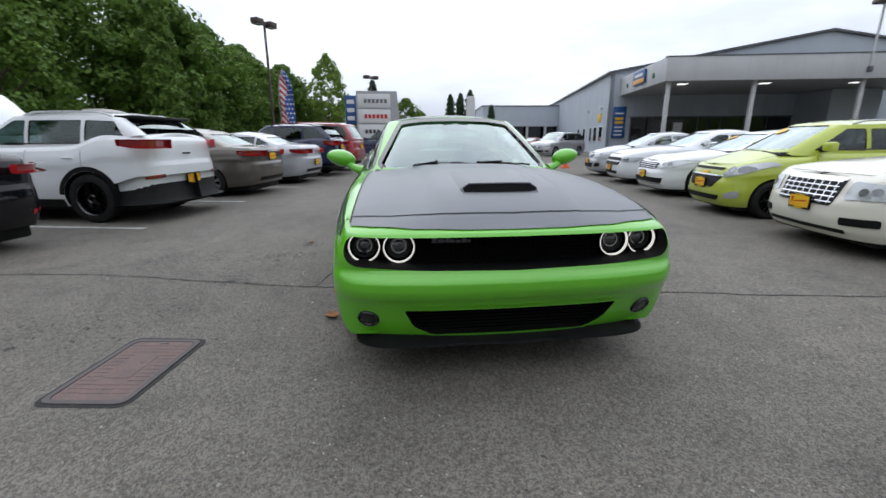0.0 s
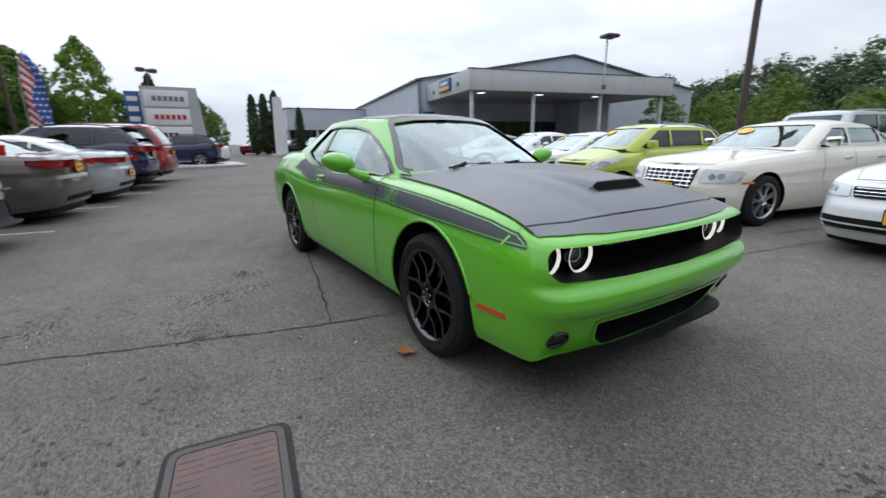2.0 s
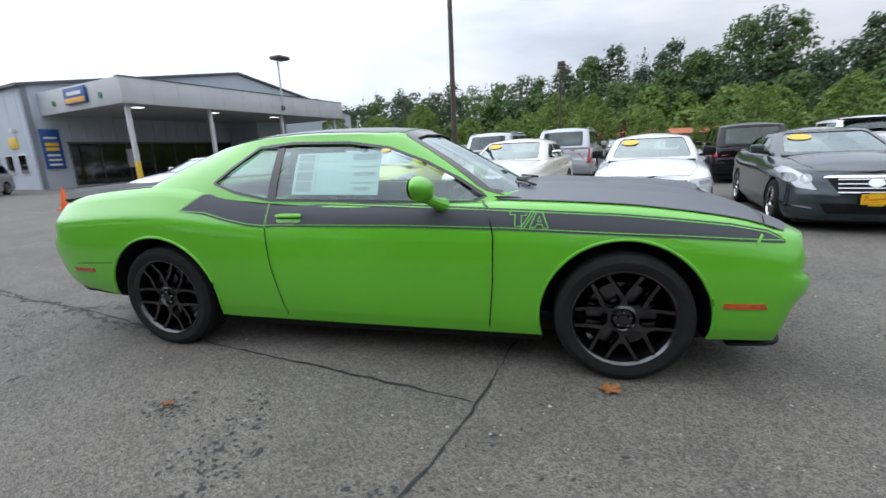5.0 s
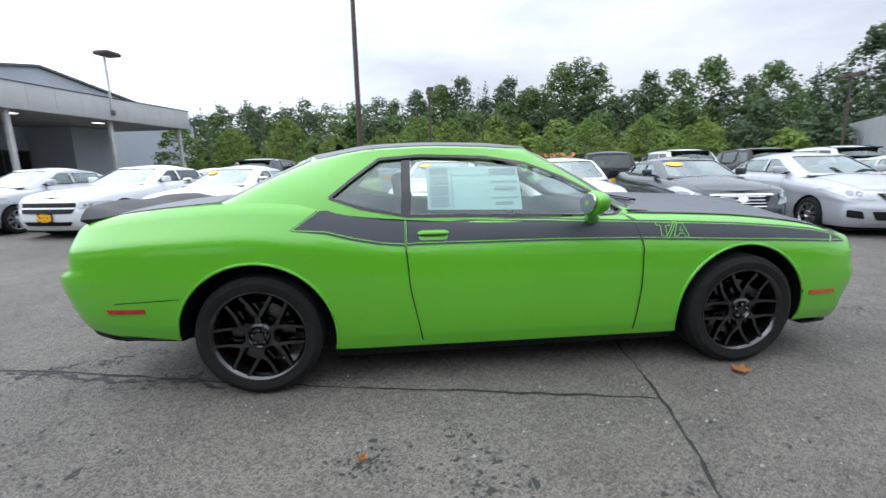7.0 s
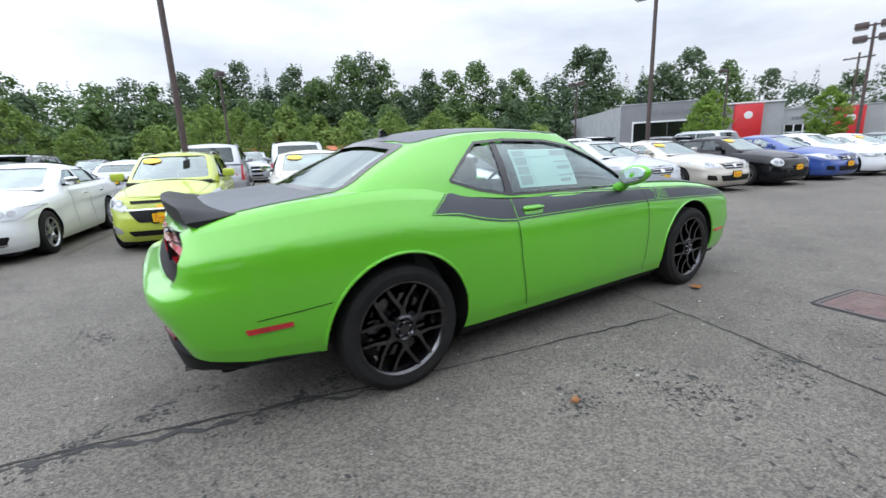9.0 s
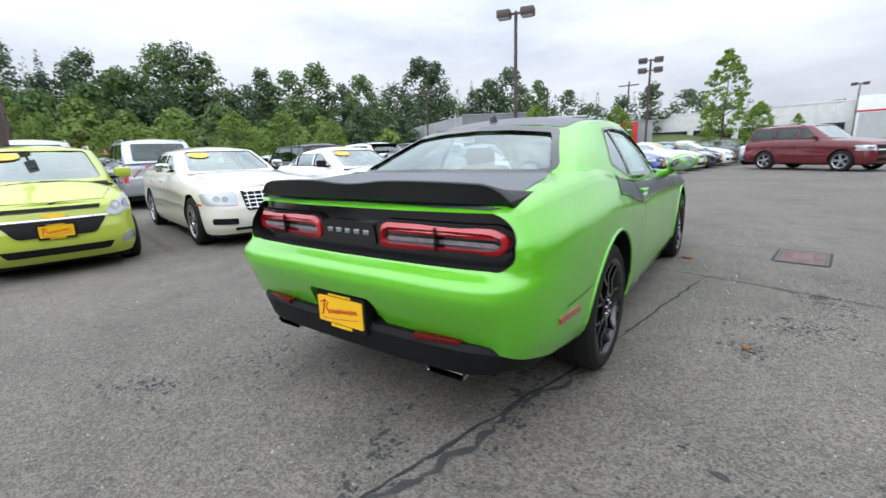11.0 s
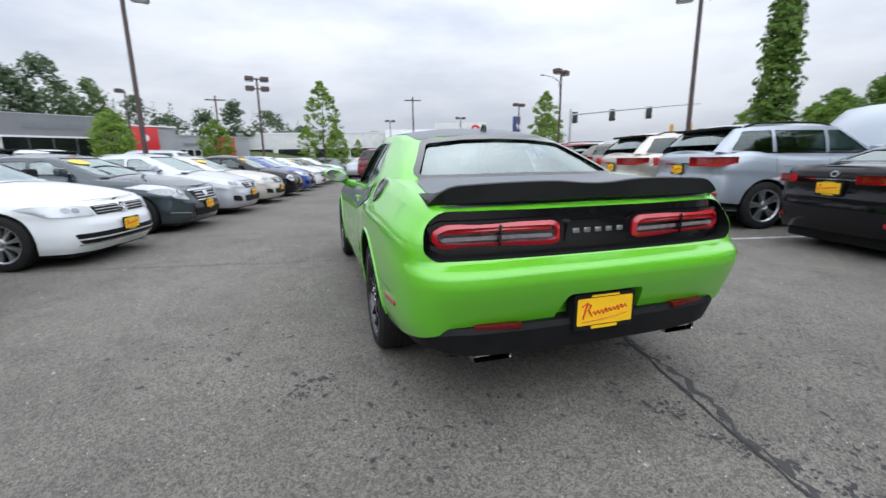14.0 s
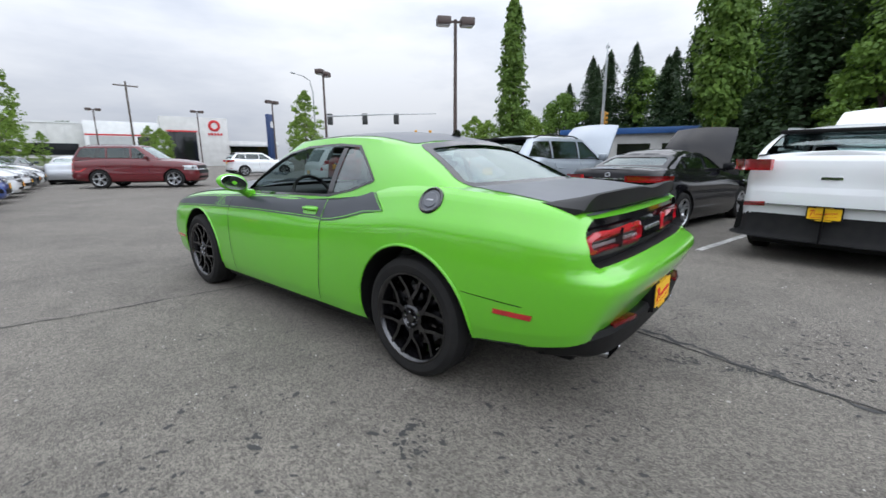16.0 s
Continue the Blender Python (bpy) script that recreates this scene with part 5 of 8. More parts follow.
def white_dealership():
    b = thing("white_dealership", "long low white dealership with a tall entrance portal", "building", pose(-34, -80.5, 0, 0, 0, -15))
    part("portal", box((0, -12, 0), (10.6, 0, 8.6), .05), CONCRETE, b)
    part("portal_opening", box((5.2, -.1, 0), (9.6, .05, 6.0)), DARKGLASS, b)
    part("red_fascia", box((5.0, 0, 6.0), (9.8, .1, 6.25)), SIGNRED, b)
    disc = part("emblem", lathe([(.05, .55), (.12, .8), (.05, 1.0)], 24, "y"), SIGNRED, b, "red oval emblem ring as a plain shape")
    disc.location = (2.2, 0, 7.2)
    for k in range(5):
        part("emblem_bar", box((1.0 + .5 * k, .02, 5.5), (1.35 + .5 * k, .1, 5.9)), SIGNRED, b)
    part("main_block", box((10.6, -20, 0), (52, -2, 7.0), .05), CONCRETE, b)
    part("glazed_wing", box((-9, -10, 0), (0, -1, 4.6), .05), CONCRETE, b)
    part("wing_glazing", box((-8.6, -1.05, .4), (-.3, -.9, 3.6)), DARKGLASS, b)
    for k in range(5):
        part("window_band", box((22 + 7.6 * k, -2.05, 2.0), (28.5 + 7.6 * k, -1.9, 3.8)), DARKGLASS, b)
    part("service_bay", box((10.6, -2.1, 0), (21, -.4, 7.4), .05), SIGNWHITE, b)
    part("red_fascia", box((10.7, -.42, 5.1), (20.9, -.36, 5.35)), SIGNRED, b)
    part("bay_opening", box((11.2, -.41, 0), (14.0, -.37, 5.0)), DARKGLASS, b)
    for k in range(14):
        part("wall_groove", box((21.2 + 2.2 * k, -2.012, 3.9), (21.24 + 2.2 * k, -1.99, 6.9)), SIGNGREY, b)
    part("canopy_frame", box((-8.8, -.9, 3.6), (0, .6, 3.9), .02), SIGNGREY, b)
    part("roller_door", box((14.6, -.42, 0), (20.4, -.36, 5.0)), SIGNGREY, b)
    part("roof_edge", box((10.5, -20.1, 6.95), (52.1, -1.9, 7.15)), SIGNWHITE, b)


white_dealership()


def blue_roofed_block():
    b = thing("low_shop", "low white shop with a blue roof edge", "building", pose(-31.5, -12.5, 0, 0, 0, 100))
    part("wall", box((0, -.2, 0), (20, 6, 3.0)), CONCRETE, b)
    part("roof_edge", box((-.3, -.6, 3.0), (20.3, 6.2, 3.45), .03), SIGNBLUE, b)
    for k in range(6):
        part("window_band", box((1 + 3.1 * k, -.26, .9), (3.3 + 3.1 * k, -.18, 2.3)), DARKGLASS, b)


blue_roofed_block()


def pylon():
    p = thing("pylon_sign", "dark blue pylon sign with a white round mark", "sign", pose(-22.0, -42.5, 0, 0, 0, 30))
    part("pylon_body", box((-.52, -.2, 0), (.52, .2, 6.0), .04), mat("navy pylon face", (.012, .035, .12), .4), p)
    disc = part("round_mark", lathe([(.25, 0), (.28, .36), (.26, .38)], 20, "y"), SIGNWHITE, p)
    disc.location = (0, 0, 4.9)
    part("pylon_base", box((-.85, -.4, 0), (.85, .4, .3), .03), CONCRETE, p)


pylon()


def white_fin():
    f = thing("sign_slab", "tall pale grey sign slab before dark cypresses", "sign", pose(7.75, 40.6, 0, 0, 0, -14))
    part("slab", prism(rounded([(-.55, 0), (.60, 0), (.42, 5.2), (.30, 5.45), (-.40, 5.45)], .12), "y", -.22, .22), SIGNWHITE, f)
    part("base", box((-.8, -.45, 0), (.85, .45, .22), .04), CONCRETE, f)


white_fin()


def orange_roofed_shop():
    b = thing("low_shop", "low distant shop with an orange tiled roof", "building", pose(55.5, -15.0, 0, 0, 0, 80))
    part("wall", box((-9, 0, 0), (9, 6, 2.2)), CONCRETE, b)
    part("roof", prism([(-.6, 2.2), (6.6, 2.2), (4.6, 2.8), (1.4, 2.8)], "x", -9.6, 9.6), mat("orange roof tiles", (.42, .13, .05), .7, second=(.34, .10, .04), size=.5, grain=.2, grain_size=.1), b)
    for k in range(5):
        part("window", box((-7.6 + 3.4 * k, 5.96, .9), (-5.6 + 3.4 * k, 6.05, 2.0)), DARKGLASS, b)


orange_roofed_shop()


def cone():
    c = thing("traffic_cone", "orange traffic cone on a square base", "cone", pose(7.0, 13.8, 0))
    part("base", box((-.18, -.18, 0), (.18, .18, .035), .01), CONE, c)
    part("cone_body", lathe([(.03, .135), (.68, .03), (.7, .02), (.7, 0)], 20, "z"), CONE, c)


cone()


def roadside_wall():
    solid("boundary_wall", box((-.1, -14, 0), (.1, 14, 1.7), .02, pose(-17.5, 26, 0, 0, 0, 14)), mat("dark brown fence boards", (.07, .055, .045), .8, second=(.05, .04, .034), size=.3, grain=.2, grain_size=.03), "dark brown boundary fence under the trees", "fence", "structure")


roadside_wall()


# ---------------------------------------------------------------- the green coupe
NUTSTEEL = mat("dull wheel nut steel", (.22, .22, .23), .25, metal=1.0)


def wheel(parent, x, y, z, r, width, rim_r, face, arms, spread, rim_mat, tyre_mat=RUBBER, simple=False, spoke=0.028, hub_r=0.085, bright=None, fork=0.0):
    """A wheel whose outer face looks along +x or -x (face 1 or -1): tyre, rim, spokes, brake disc, hub and nuts."""
    w = thing_part("wheel", parent, pose(x, y, z, 0, 0, 0 if face > 0 else 180))
    h = width / 2
    part("tyre", lathe([(-h, rim_r), (-h, r * 0.9), (-h * 0.85, r * 0.975), (-h * 0.6, r), (-h * 0.2, r), (-h * 0.18, r - 0.008), (-h * 0.1, r - 0.008), (-h * 0.08, r),
                        (h * 0.08, r), (h * 0.1, r - 0.008), (h * 0.18, r - 0.008), (h * 0.2, r), (h * 0.6, r),
                        (h * 0.85, r * 0.975), (h * 1.02, r * 0.88), (h, rim_r + 0.018), (h * 0.93, rim_r - 0.004)], 28 if simple else 64), tyre_mat, w)
    part("barrel", lathe([(-h * 0.9, rim_r * 0.9), (h * 0.2, rim_r * 0.86), (h * 0.55, rim_r * 0.9), (h * 0.84, rim_r * 0.925)], 24 if simple else 64), GLOSSBLACK, w)
    bm = lathe([(h * 0.80, rim_r * 0.92), (h * 0.86, rim_r * 0.93), (h * 0.97, rim_r * 0.98), (h * 0.98, rim_r + 0.006), (h * 0.88, rim_r + 0.008)], 24 if simple else 64)
    d0, d1 = h * 0.62, h * 0.86
    for k in range(arms):
        centre = math.tau * (k + (0.5 if fork else 0.42)) / arms
        for s in ((-1, 1) if spread else (0,)):
            end = centre + s * spread
            p0 = Vector((0, math.cos(centre), math.sin(centre))) * (rim_r * fork if fork else hub_r * 0.9)
            p1 = Vector((0, math.cos(end), math.sin(end))) * rim_r * 0.95
            side = Vector((0, -(p1 - p0).z, (p1 - p0).y)).normalized()
            t0, t1 = spoke * 0.75, spoke * 0.6
            ring = []
            for p, half, deep, out_x in ((p0, t0, 0.05, d1), (p0.lerp(p1, 0.5), t1 * 0.9, 0.035, d1 - 0.012), (p1, t1, 0.03, d1 + 0.004)):
                ring.append([bm.verts.new(p + side * q * half * (0.75 if e else 1.0) + Vector((out_x - (0 if e else deep), 0, 0))) for q, e in ((-1, 0), (-1, 1), (1, 1), (1, 0))])
            for a, c in zip(ring, ring[1:]):
                for i in range(4):
                    bm.faces.new((a[i], a[(i + 1) % 4], c[(i + 1) % 4], c[i]))
        if fork:
            # the broad root from which each pair of spokes forks
            way = Vector((0, math.cos(centre), math.sin(centre)))
            side = Vector((0, -way.z, way.y))
            ring = []
            for q, half, out_x in ((hub_r * .8, hub_r * .50, d1 - .004), (rim_r * fork * .8, spoke * 1.05, d1 - .001), (rim_r * fork * 1.12, spoke * .75, d1 + .001)):
                ring.append([bm.verts.new(way * q + side * g * half * (.8 if e else 1) + Vector((out_x - (0 if e else .045), 0, 0))) for g, e in ((-1, 0), (-1, 1), (1, 1), (1, 0))])
            for a, c in zip(ring, ring[1:]):
                for i in range(4):
                    bm.faces.new((a[i], a[(i + 1) % 4], c[(i + 1) % 4], c[i]))
            bm.faces.new(ring[-1])
    bmesh.ops.recalc_face_normals(bm, faces=bm.faces)
    part("rim", bm, rim_mat, w, sharp=30)
    part("hub", lathe([(d0, hub_r), (d1 - 0.004, hub_r), (d1 + 0.004, hub_r * 0.8), (d1 - 0.014, hub_r * 0.62), (d1 - 0.012, hub_r * 0.36), (d1 + 0.004, hub_r * 0.33), (d1 + 0.004, 0)], 24 if simple else 36), rim_mat if bright is None else bright, w)
    if not simple:
        for k in range(5):
            a = math.tau * (k + 0.25) / 5
            c = Vector((0, math.cos(a), math.sin(a))) * hub_r * 0.5
            nut = lathe([(d1 - 0.02, 0.010), (d1 + 0.006, 0.010), (d1 + 0.010, 0.007), (d1 + 0.010, 0)], 6)
            bmesh.ops.translate(nut, verts=nut.verts, vec=c)
            part("wheel_nut", nut, NUTSTEEL, w)
        part("brake_disc", lathe([(0.0, 0.06), (0.0, rim_r * 0.68), (0.02, rim_r * 0.68), (0.02, 0.09), (0.04, 0.085), (0.04, 0.0)], 40), RIMBLACK, w, "dark steel brake disc")
    else:
        part("brake_disc", lathe([(0.0, 0.0), (0.0, rim_r * 0.8), (0.015, rim_r * 0.8), (0.015, 0.0)], 20), PLASTIC, w)
    return w


def dealer_plate(parent, m, label="yellow dealer plate in a black frame with red writing"):
    """A plate that faces -y of m, 0.31 wide; its unreadable or private writing is plain bars."""
    p = thing_part("number_plate", parent, m)
    tagged(p, label)
    part("plate_frame", prism(rounded([(-0.162, -0.085), (0.162, -0.085), (0.162, 0.085), (-0.162, 0.085)], 0.012), "y", -0.006, 0.012), PLASTIC, p)
    part("plate_face", prism(rounded([(-0.148, -0.062), (0.148, -0.062), (0.148, 0.066), (-0.148, 0.066)], 0.01), "y", -0.010, -0.004), YELLOW, p)
    bm = bmesh.new()
    y = -0.0112
    add_tube(bm, [(-0.120, y, -0.030), (-0.108, y, 0.010), (-0.098, y, 0.042)], 0.0042, 5)
    add_tube(bm, [(-0.128, y, 0.030), (-0.098, y, 0.046), (-0.078, y, 0.034), (-0.092, y, 0.012), (-0.070, y, -0.020)], 0.0036, 5)
    add_tube(bm, [(-0.068 + 0.0026 * k, y, -0.006 + 0.0003 * k + (0.0125 if k % 30 > 20 else 0.0085) * math.sin(k * .78)) for k in range(72)], 0.0030, 4)
    add_tube(bm, [(-0.125, y, -0.046), (-0.04, y, -0.040), (0.06, y, -0.030), (0.12, y, -0.020)], 0.0018, 4)
    part("writing", bm, REDINK, p)
    part("lettering_strip", box((-0.07, -0.0085, -0.082), (0.07, -0.005, -0.068)), YELLOW, p)
    part("lettering_strip", box((-0.075, -0.0085, 0.070), (0.075, -0.005, 0.080)), YELLOW, p)
    return p


def green_coupe():
    car = thing("sports_coupe", "lime green muscle coupe with matte charcoal hood and side stripes", "car")
    outline = [(0, -2.43, .215, .812), (.35, -2.42, .215, .812), (.62, -2.394, .22, .810), (.80, -2.345, .232, .806), (.890, -2.24, .248, .812), (.915, -2.03, .255, .862), (.925, -1.75, .25, .905),
               (.935, -1.475, .24, .932), (.93, -1.0, .228, .957), (.925, -.3, .228, .974), (.928, .5, .232, 1.0), (.942, .9, .238, 1.045), (.955, 1.2, .26, 1.085), (.96, 1.475, .31, 1.105), (.952, 1.9, .35, 1.085),
               (.937, 2.2, .385, 1.055), (.893, 2.43, .43, 1.02), (.795, 2.55, .455, 1.0), (.61, 2.597, .465, 1.0), (.3, 2.612, .468, 1.005), (0, 2.617, .468, 1.005)]
    front = [(0, .165), (.1, .13), (.3, .075), (.40, .042), (.46, .016), (.52, .002), (.575, 0), (.61, .010), (.645, .034), (.68, .046), (.73, .034), (.8, .028), (.93, .04), (.975, .06), (1, .10)]
    side = [(0, .045), (.12, .018), (.3, .004), (.5, 0), (.72, .008), (.80, .018), (.86, .032), (.93, .055), (.97, .075), (1, .11)]
    side_rear = [(0, .05), (.12, .022), (.3, .006), (.5, 0), (.68, .004), (.755, .012), (.80, .03), (.88, .07), (.95, .105), (1, .15)]
    rear = [(0, .115), (.2, .055), (.36, .012), (.44, 0), (.5, .004), (.54, .03), (.58, .085), (.62, .105), (.8, .12), (.93, .135), (.975, .15), (1, .185)]
    crown = [(-2.43, .812), (-2.33, .822), (-2.22, .868), (-2.1, .908), (-1.9, .952), (-1.68, .985), (-1.39, 1.012), (-1.14, 1.022), (-.8, 1.02), (0, 1.0), (1.0, 1.04), (1.75, 1.105), (2.1, 1.09), (2.3, 1.06), (2.43, 1.008), (2.6, 1.005)]

    def dome(x, y):
        k = np.clip((y + 2.3) / 0.35, 0, 1) * np.clip((-0.85 - y) / 0.25, 0, 1)
        e = np.clip((0.40 - abs(x)) / 0.06, 0, 1)
        return 0.020 * float(k * e * e * (3 - 2 * e))

    body = part("body", hull(outline, front, side, rear, crown, n=150, rows=30, top=30, bump=dome, side_rear=side_rear, chin=.035), [GREEN, PLASTIC, CABIN, GLOSSBLACK], car)
    skin = surface(body)
    well = [cylinder_x(y, .352, r, a, b, 64) for y, r in ((-1.468, .425), (1.472, .428)) for a, b in ((.58, 1.2), (-1.2, -.58))]
    tub = prism(rounded([(-.72, -.84), (.72, -.84), (.70, 1.45), (-.70, 1.45)], .08), "z", .38, 1.4, 2)
    plan = resample([(p[0], p[1]) for p in outline], 200)
    nose = curve(sorted({round(float(x), 4): float(y) for x, y in plan if y < -1.9}.items()))
    tail = curve(sorted({round(float(x), 4): float(y) for x, y in plan if y > 1.9}.items()))

    def bowed(points, line, a, b):
        """A slab between a and b metres from the nose's or tail's curve."""
        bm = prism(points, "y", 0, 1, 1)
        for v in np.arange(-.84, .85, .06):
            bmesh.ops.bisect_plane(bm, geom=[*bm.verts, *bm.edges, *bm.faces], plane_co=(v, 0, 0), plane_no=(1, 0, 0), dist=1e-4)
        for v in bm.verts:
            v.co.y = float(line(min(.86, abs(v.co.x)))) + (a + (b - a) * v.co.y)
        bmesh.ops.triangulate(bm, faces=bm.faces)
        bmesh.ops.recalc_face_normals(bm, faces=bm.faces)
        return bm

    grille_line = rounded([(-.796, .780), (.796, .780), (.825, .745), (.832, .680), (.785, .638), (.45, .620), (0, .613), (-.45, .620), (-.785, .638), (-.832, .680), (-.825, .745)], .03)
    tail_line = rounded([(-.755, .99), (.755, .99), (.825, .925), (.835, .825), (.785, .785), (-.785, .785), (-.835, .825), (-.825, .925)], .045)
    grille_hole = bowed(grille_line, nose, -.2, .235)
    mouth_line = rounded([(-.56, .420), (.56, .420), (.51, .300), (.41, .238), (-.41, .238), (-.51, .300)], .03)
    mouth = prism(mouth_line, "y", -2.6, -2.15, 1)
    tail_hole = bowed(tail_line, tail, -.175, .15)
    plate_hole = prism(rounded([(-.255, .40), (.255, .40), (.20, .615), (-.20, .615)], .03), "y", 2.468, 2.8, 0)
    carve(body, well + [tub, grille_hole, mouth, tail_hole, plate_hole])

    # arch lips
    for y, r in ((-1.468, .425), (1.472, .428)):
        for s in (1, -1):
            pts = []
            for k in range(41):
                a = radians(-12 + 204 * k / 40)
                q = (y + (r + .008) * math.cos(a), .352 + (r + .008) * math.sin(a))
                place, _ = cast(skin, "left" if s > 0 else "right", q)
                if place is not None and q[1] > .27:
                    pts.append(place)
            part("arch_lip", tube(pts, .009, 8), GREEN, car)

    # upper body
    base = [(0, -1.0, 1.0), (.40, -.955, 1.0), (.66, -.85, .985), (.775, -.72, .962), (.815, -.45, .955), (.835, .2, .965), (.845, .7, .995), (.835, 1.1, 1.04), (.80, 1.42, 1.075), (.745, 1.66, 1.085), (.60, 1.76, 1.085), (.3, 1.80, 1.09), (0, 1.81, 1.09)]
    roof = [(0, -.20, 1.425), (.32, -.19, 1.415), (.50, -.15, 1.395), (.575, -.04, 1.385), (.60, .12, 1.392), (.612, .45, 1.402), (.612, .75, 1.392), (.60, .96, 1.368), (.575, 1.10, 1.345), (.545, 1.17, 1.335), (.45, 1.19, 1.355), (.25, 1.21, 1.378), (0, 1.215, 1.385)]
    top_line = curve([(-.2, 1.425), (.1, 1.452), (.45, 1.458), (.8, 1.448), (1.215, 1.385)])
    cabin = part("upper_body", canopy(base, roof, top_line, n=110, rows=16, top=14, bulge=.022), [GREEN, GLOSSBLACK], car)
    shell = surface(cabin)
    door_glass = [(.595, 1.018), (.585, 1.343), (.13, 1.330), (-.13, 1.288), (-.366, 1.196), (-.58, 1.085), (-.70, .995), (-.64, .982)]
    quarter_glass = [(1.04, 1.118), (.93, 1.206), (.76, 1.322), (.70, 1.338), (.635, 1.342), (.645, 1.022), (.85, 1.062)]
    side_hole = [(1.055, 1.118), (.94, 1.212), (.77, 1.335), (.52, 1.352), (.13, 1.338), (-.13, 1.296), (-.366, 1.205), (-.58, 1.096), (-.735, .998), (-.66, .972), (.62, 1.008), (.87, 1.056)]
    wind = [(-.64, 1.005), (0, 1.03), (.64, 1.005), (.70, 1.03), (.50, 1.372), (.30, 1.398), (0, 1.406), (-.30, 1.398), (-.50, 1.372), (-.70, 1.03)]
    back = [(-.64, 1.102), (0, 1.108), (.64, 1.102), (.675, 1.125), (.515, 1.328), (.25, 1.354), (0, 1.361), (-.25, 1.354), (-.515, 1.328), (-.675, 1.125)]
    carve(cabin, [prism(side_hole, "x", -1.3, 1.3, 1), prism(rounded(wind, .03, 2), "y", -1.3, .02, 1), prism(rounded(back, .03, 2), "y", 1.02, 2.1, 1)])
    ground = surface(body, cabin)

    part("windscreen", decal(shell, "front", [(x * 1.01, z) for x, z in wind], -.012, .08), GLASS, car, "clear curved windscreen").visible_shadow = False
    part("rear_window", decal(shell, "rear", [(x * 1.01, z) for x, z in back], -.012, .08), GLASS, car, "sloping rear window").visible_shadow = False
    part("screen_band", seam(shell, "front", [(x * .985, z - .004) for x, z in rounded(wind, .03, 2)], .034, .003, True), GLOSSBLACK, car)
    part("screen_band", seam(shell, "rear", [(x * .985, z) for x, z in rounded(back, .03, 2)], .03, .003, True), GLOSSBLACK, car)
    for view, s in (("right", -1), ("left", 1)):
        if s < 0:
            part("door_window", decal(shell, view, [(y * 1.0, z) for y, z in door_glass], -.014, .1), SIDEGLASS, car, "closed passenger window").visible_shadow = False
        part("quarter_window", decal(shell, view, quarter_glass, -.014, .1), SIDEGLASS, car).visible_shadow = False
        part("door_pillar", decal(shell, view, [(.59, 1.016), (.585, 1.345), (.635, 1.345), (.65, 1.022)], -.008, .1), GLOSSBLACK, car)
        part("window_trim", seam(shell, view, side_hole, .016, .003, True), GLOSSBLACK, car)

    # hood, roof and deck in matte charcoal
    hx = curve([(-2.34, .80), (-2.2, .80), (-2.0, .792), (-1.5, .775), (-1.0, .755), (-.80, .735)])
    ys = np.linspace(-2.325, -.80, 40)
    lip = [(-.8, -2.20), (-.7, -2.255), (-.5, -2.315), (-.25, -2.343), (0, -2.35), (.25, -2.343), (.5, -2.315), (.7, -2.255), (.8, -2.20)]
    edge = [(float(hx(y)), y) for y in ys if y > -2.19]
    part("hood", decal(skin, "top", lip + edge + [(-x, y) for x, y in edge[::-1]], .006, .035), MATTE, car, "matte charcoal hood panel")
    cut = [(-.79, -2.115), (-.6, -2.185), (-.3, -2.228), (0, -2.24), (.3, -2.228), (.6, -2.185), (.79, -2.115)]
    part("hood_seam", seam(skin, "top", cut, .007, .0082), PLASTIC, car)
    for s in (1, -1):
        part("hood_gap", seam(skin, "top", [(s * float(hx(y)), y) for y in ys if -2.17 < y], .006, .0082), PLASTIC, car)
    part("roof_panel", decal(shell, "top", rounded([(-.505, -.175), (0, -.225), (.505, -.175), (.535, .2), (.54, .7), (.53, 1.15), (.3, 1.225), (0, 1.245), (-.3, 1.225), (-.53, 1.15), (-.54, .7), (-.535, .2)], .04, 2), .003, .08), MATTE, car, "matte charcoal roof panel")
    part("rear_deck", decal(skin, "top", [(-.64, 1.70), (.64, 1.70), (.72, 1.9), (.745, 2.15), (.74, 2.40), (.4, 2.425), (0, 2.43), (-.4, 2.425), (-.74, 2.40), (-.745, 2.15), (-.72, 1.9)], .003, .06), MATTE, car, "matte charcoal boot lid")
    part("cowl", decal(skin, "top", [(-.66, -.86), (-.4, -.97), (0, -1.015), (.4, -.97), (.66, -.86), (.70, -.78), (.45, -.86), (0, -.90), (-.45, -.86), (-.70, -.78)], .005, .08), PLASTIC, car)

    # hood scoop
    bm = bmesh.new()
    yy = np.linspace(-1.985, -1.28, 12)
    rows = []
    for y in yy:
        k = (y + 1.985) / .705
        lift = .036 * (1 - k) ** 1.3
        half = .225 + .03 * k
        row = []
        for u in np.linspace(-1, 1, 13):
            place, _ = cast(skin, "top", (u * half, float(y)))
            e = min(1, (1 - abs(u)) / .22)
            row.append(bm.verts.new((u * half, float(y), place.z + .002 + lift * e * e * (3 - 2 * e))))
        rows.append(row)
    for a, c in zip(rows, rows[1:]):
        for i in range(12):
            bm.faces.new((a[i], a[i + 1], c[i + 1], c[i]))
    bmesh.ops.recalc_face_normals(bm, faces=bm.faces)
    if sum(f.normal.z for f in bm.faces) < 0:
        bmesh.ops.reverse_faces(bm, faces=bm.faces)
    scoop = part("hood_scoop", bm, MATTE, car, "raised matte hood scoop with a dark mouth")
    bm = bmesh.new()
    low = [cast(skin, "top", (u * .205, -2.04 + .012 * u * u))[0] + Vector((0, 0, .004)) for u in np.linspace(-1, 1, 11)]
    high = []
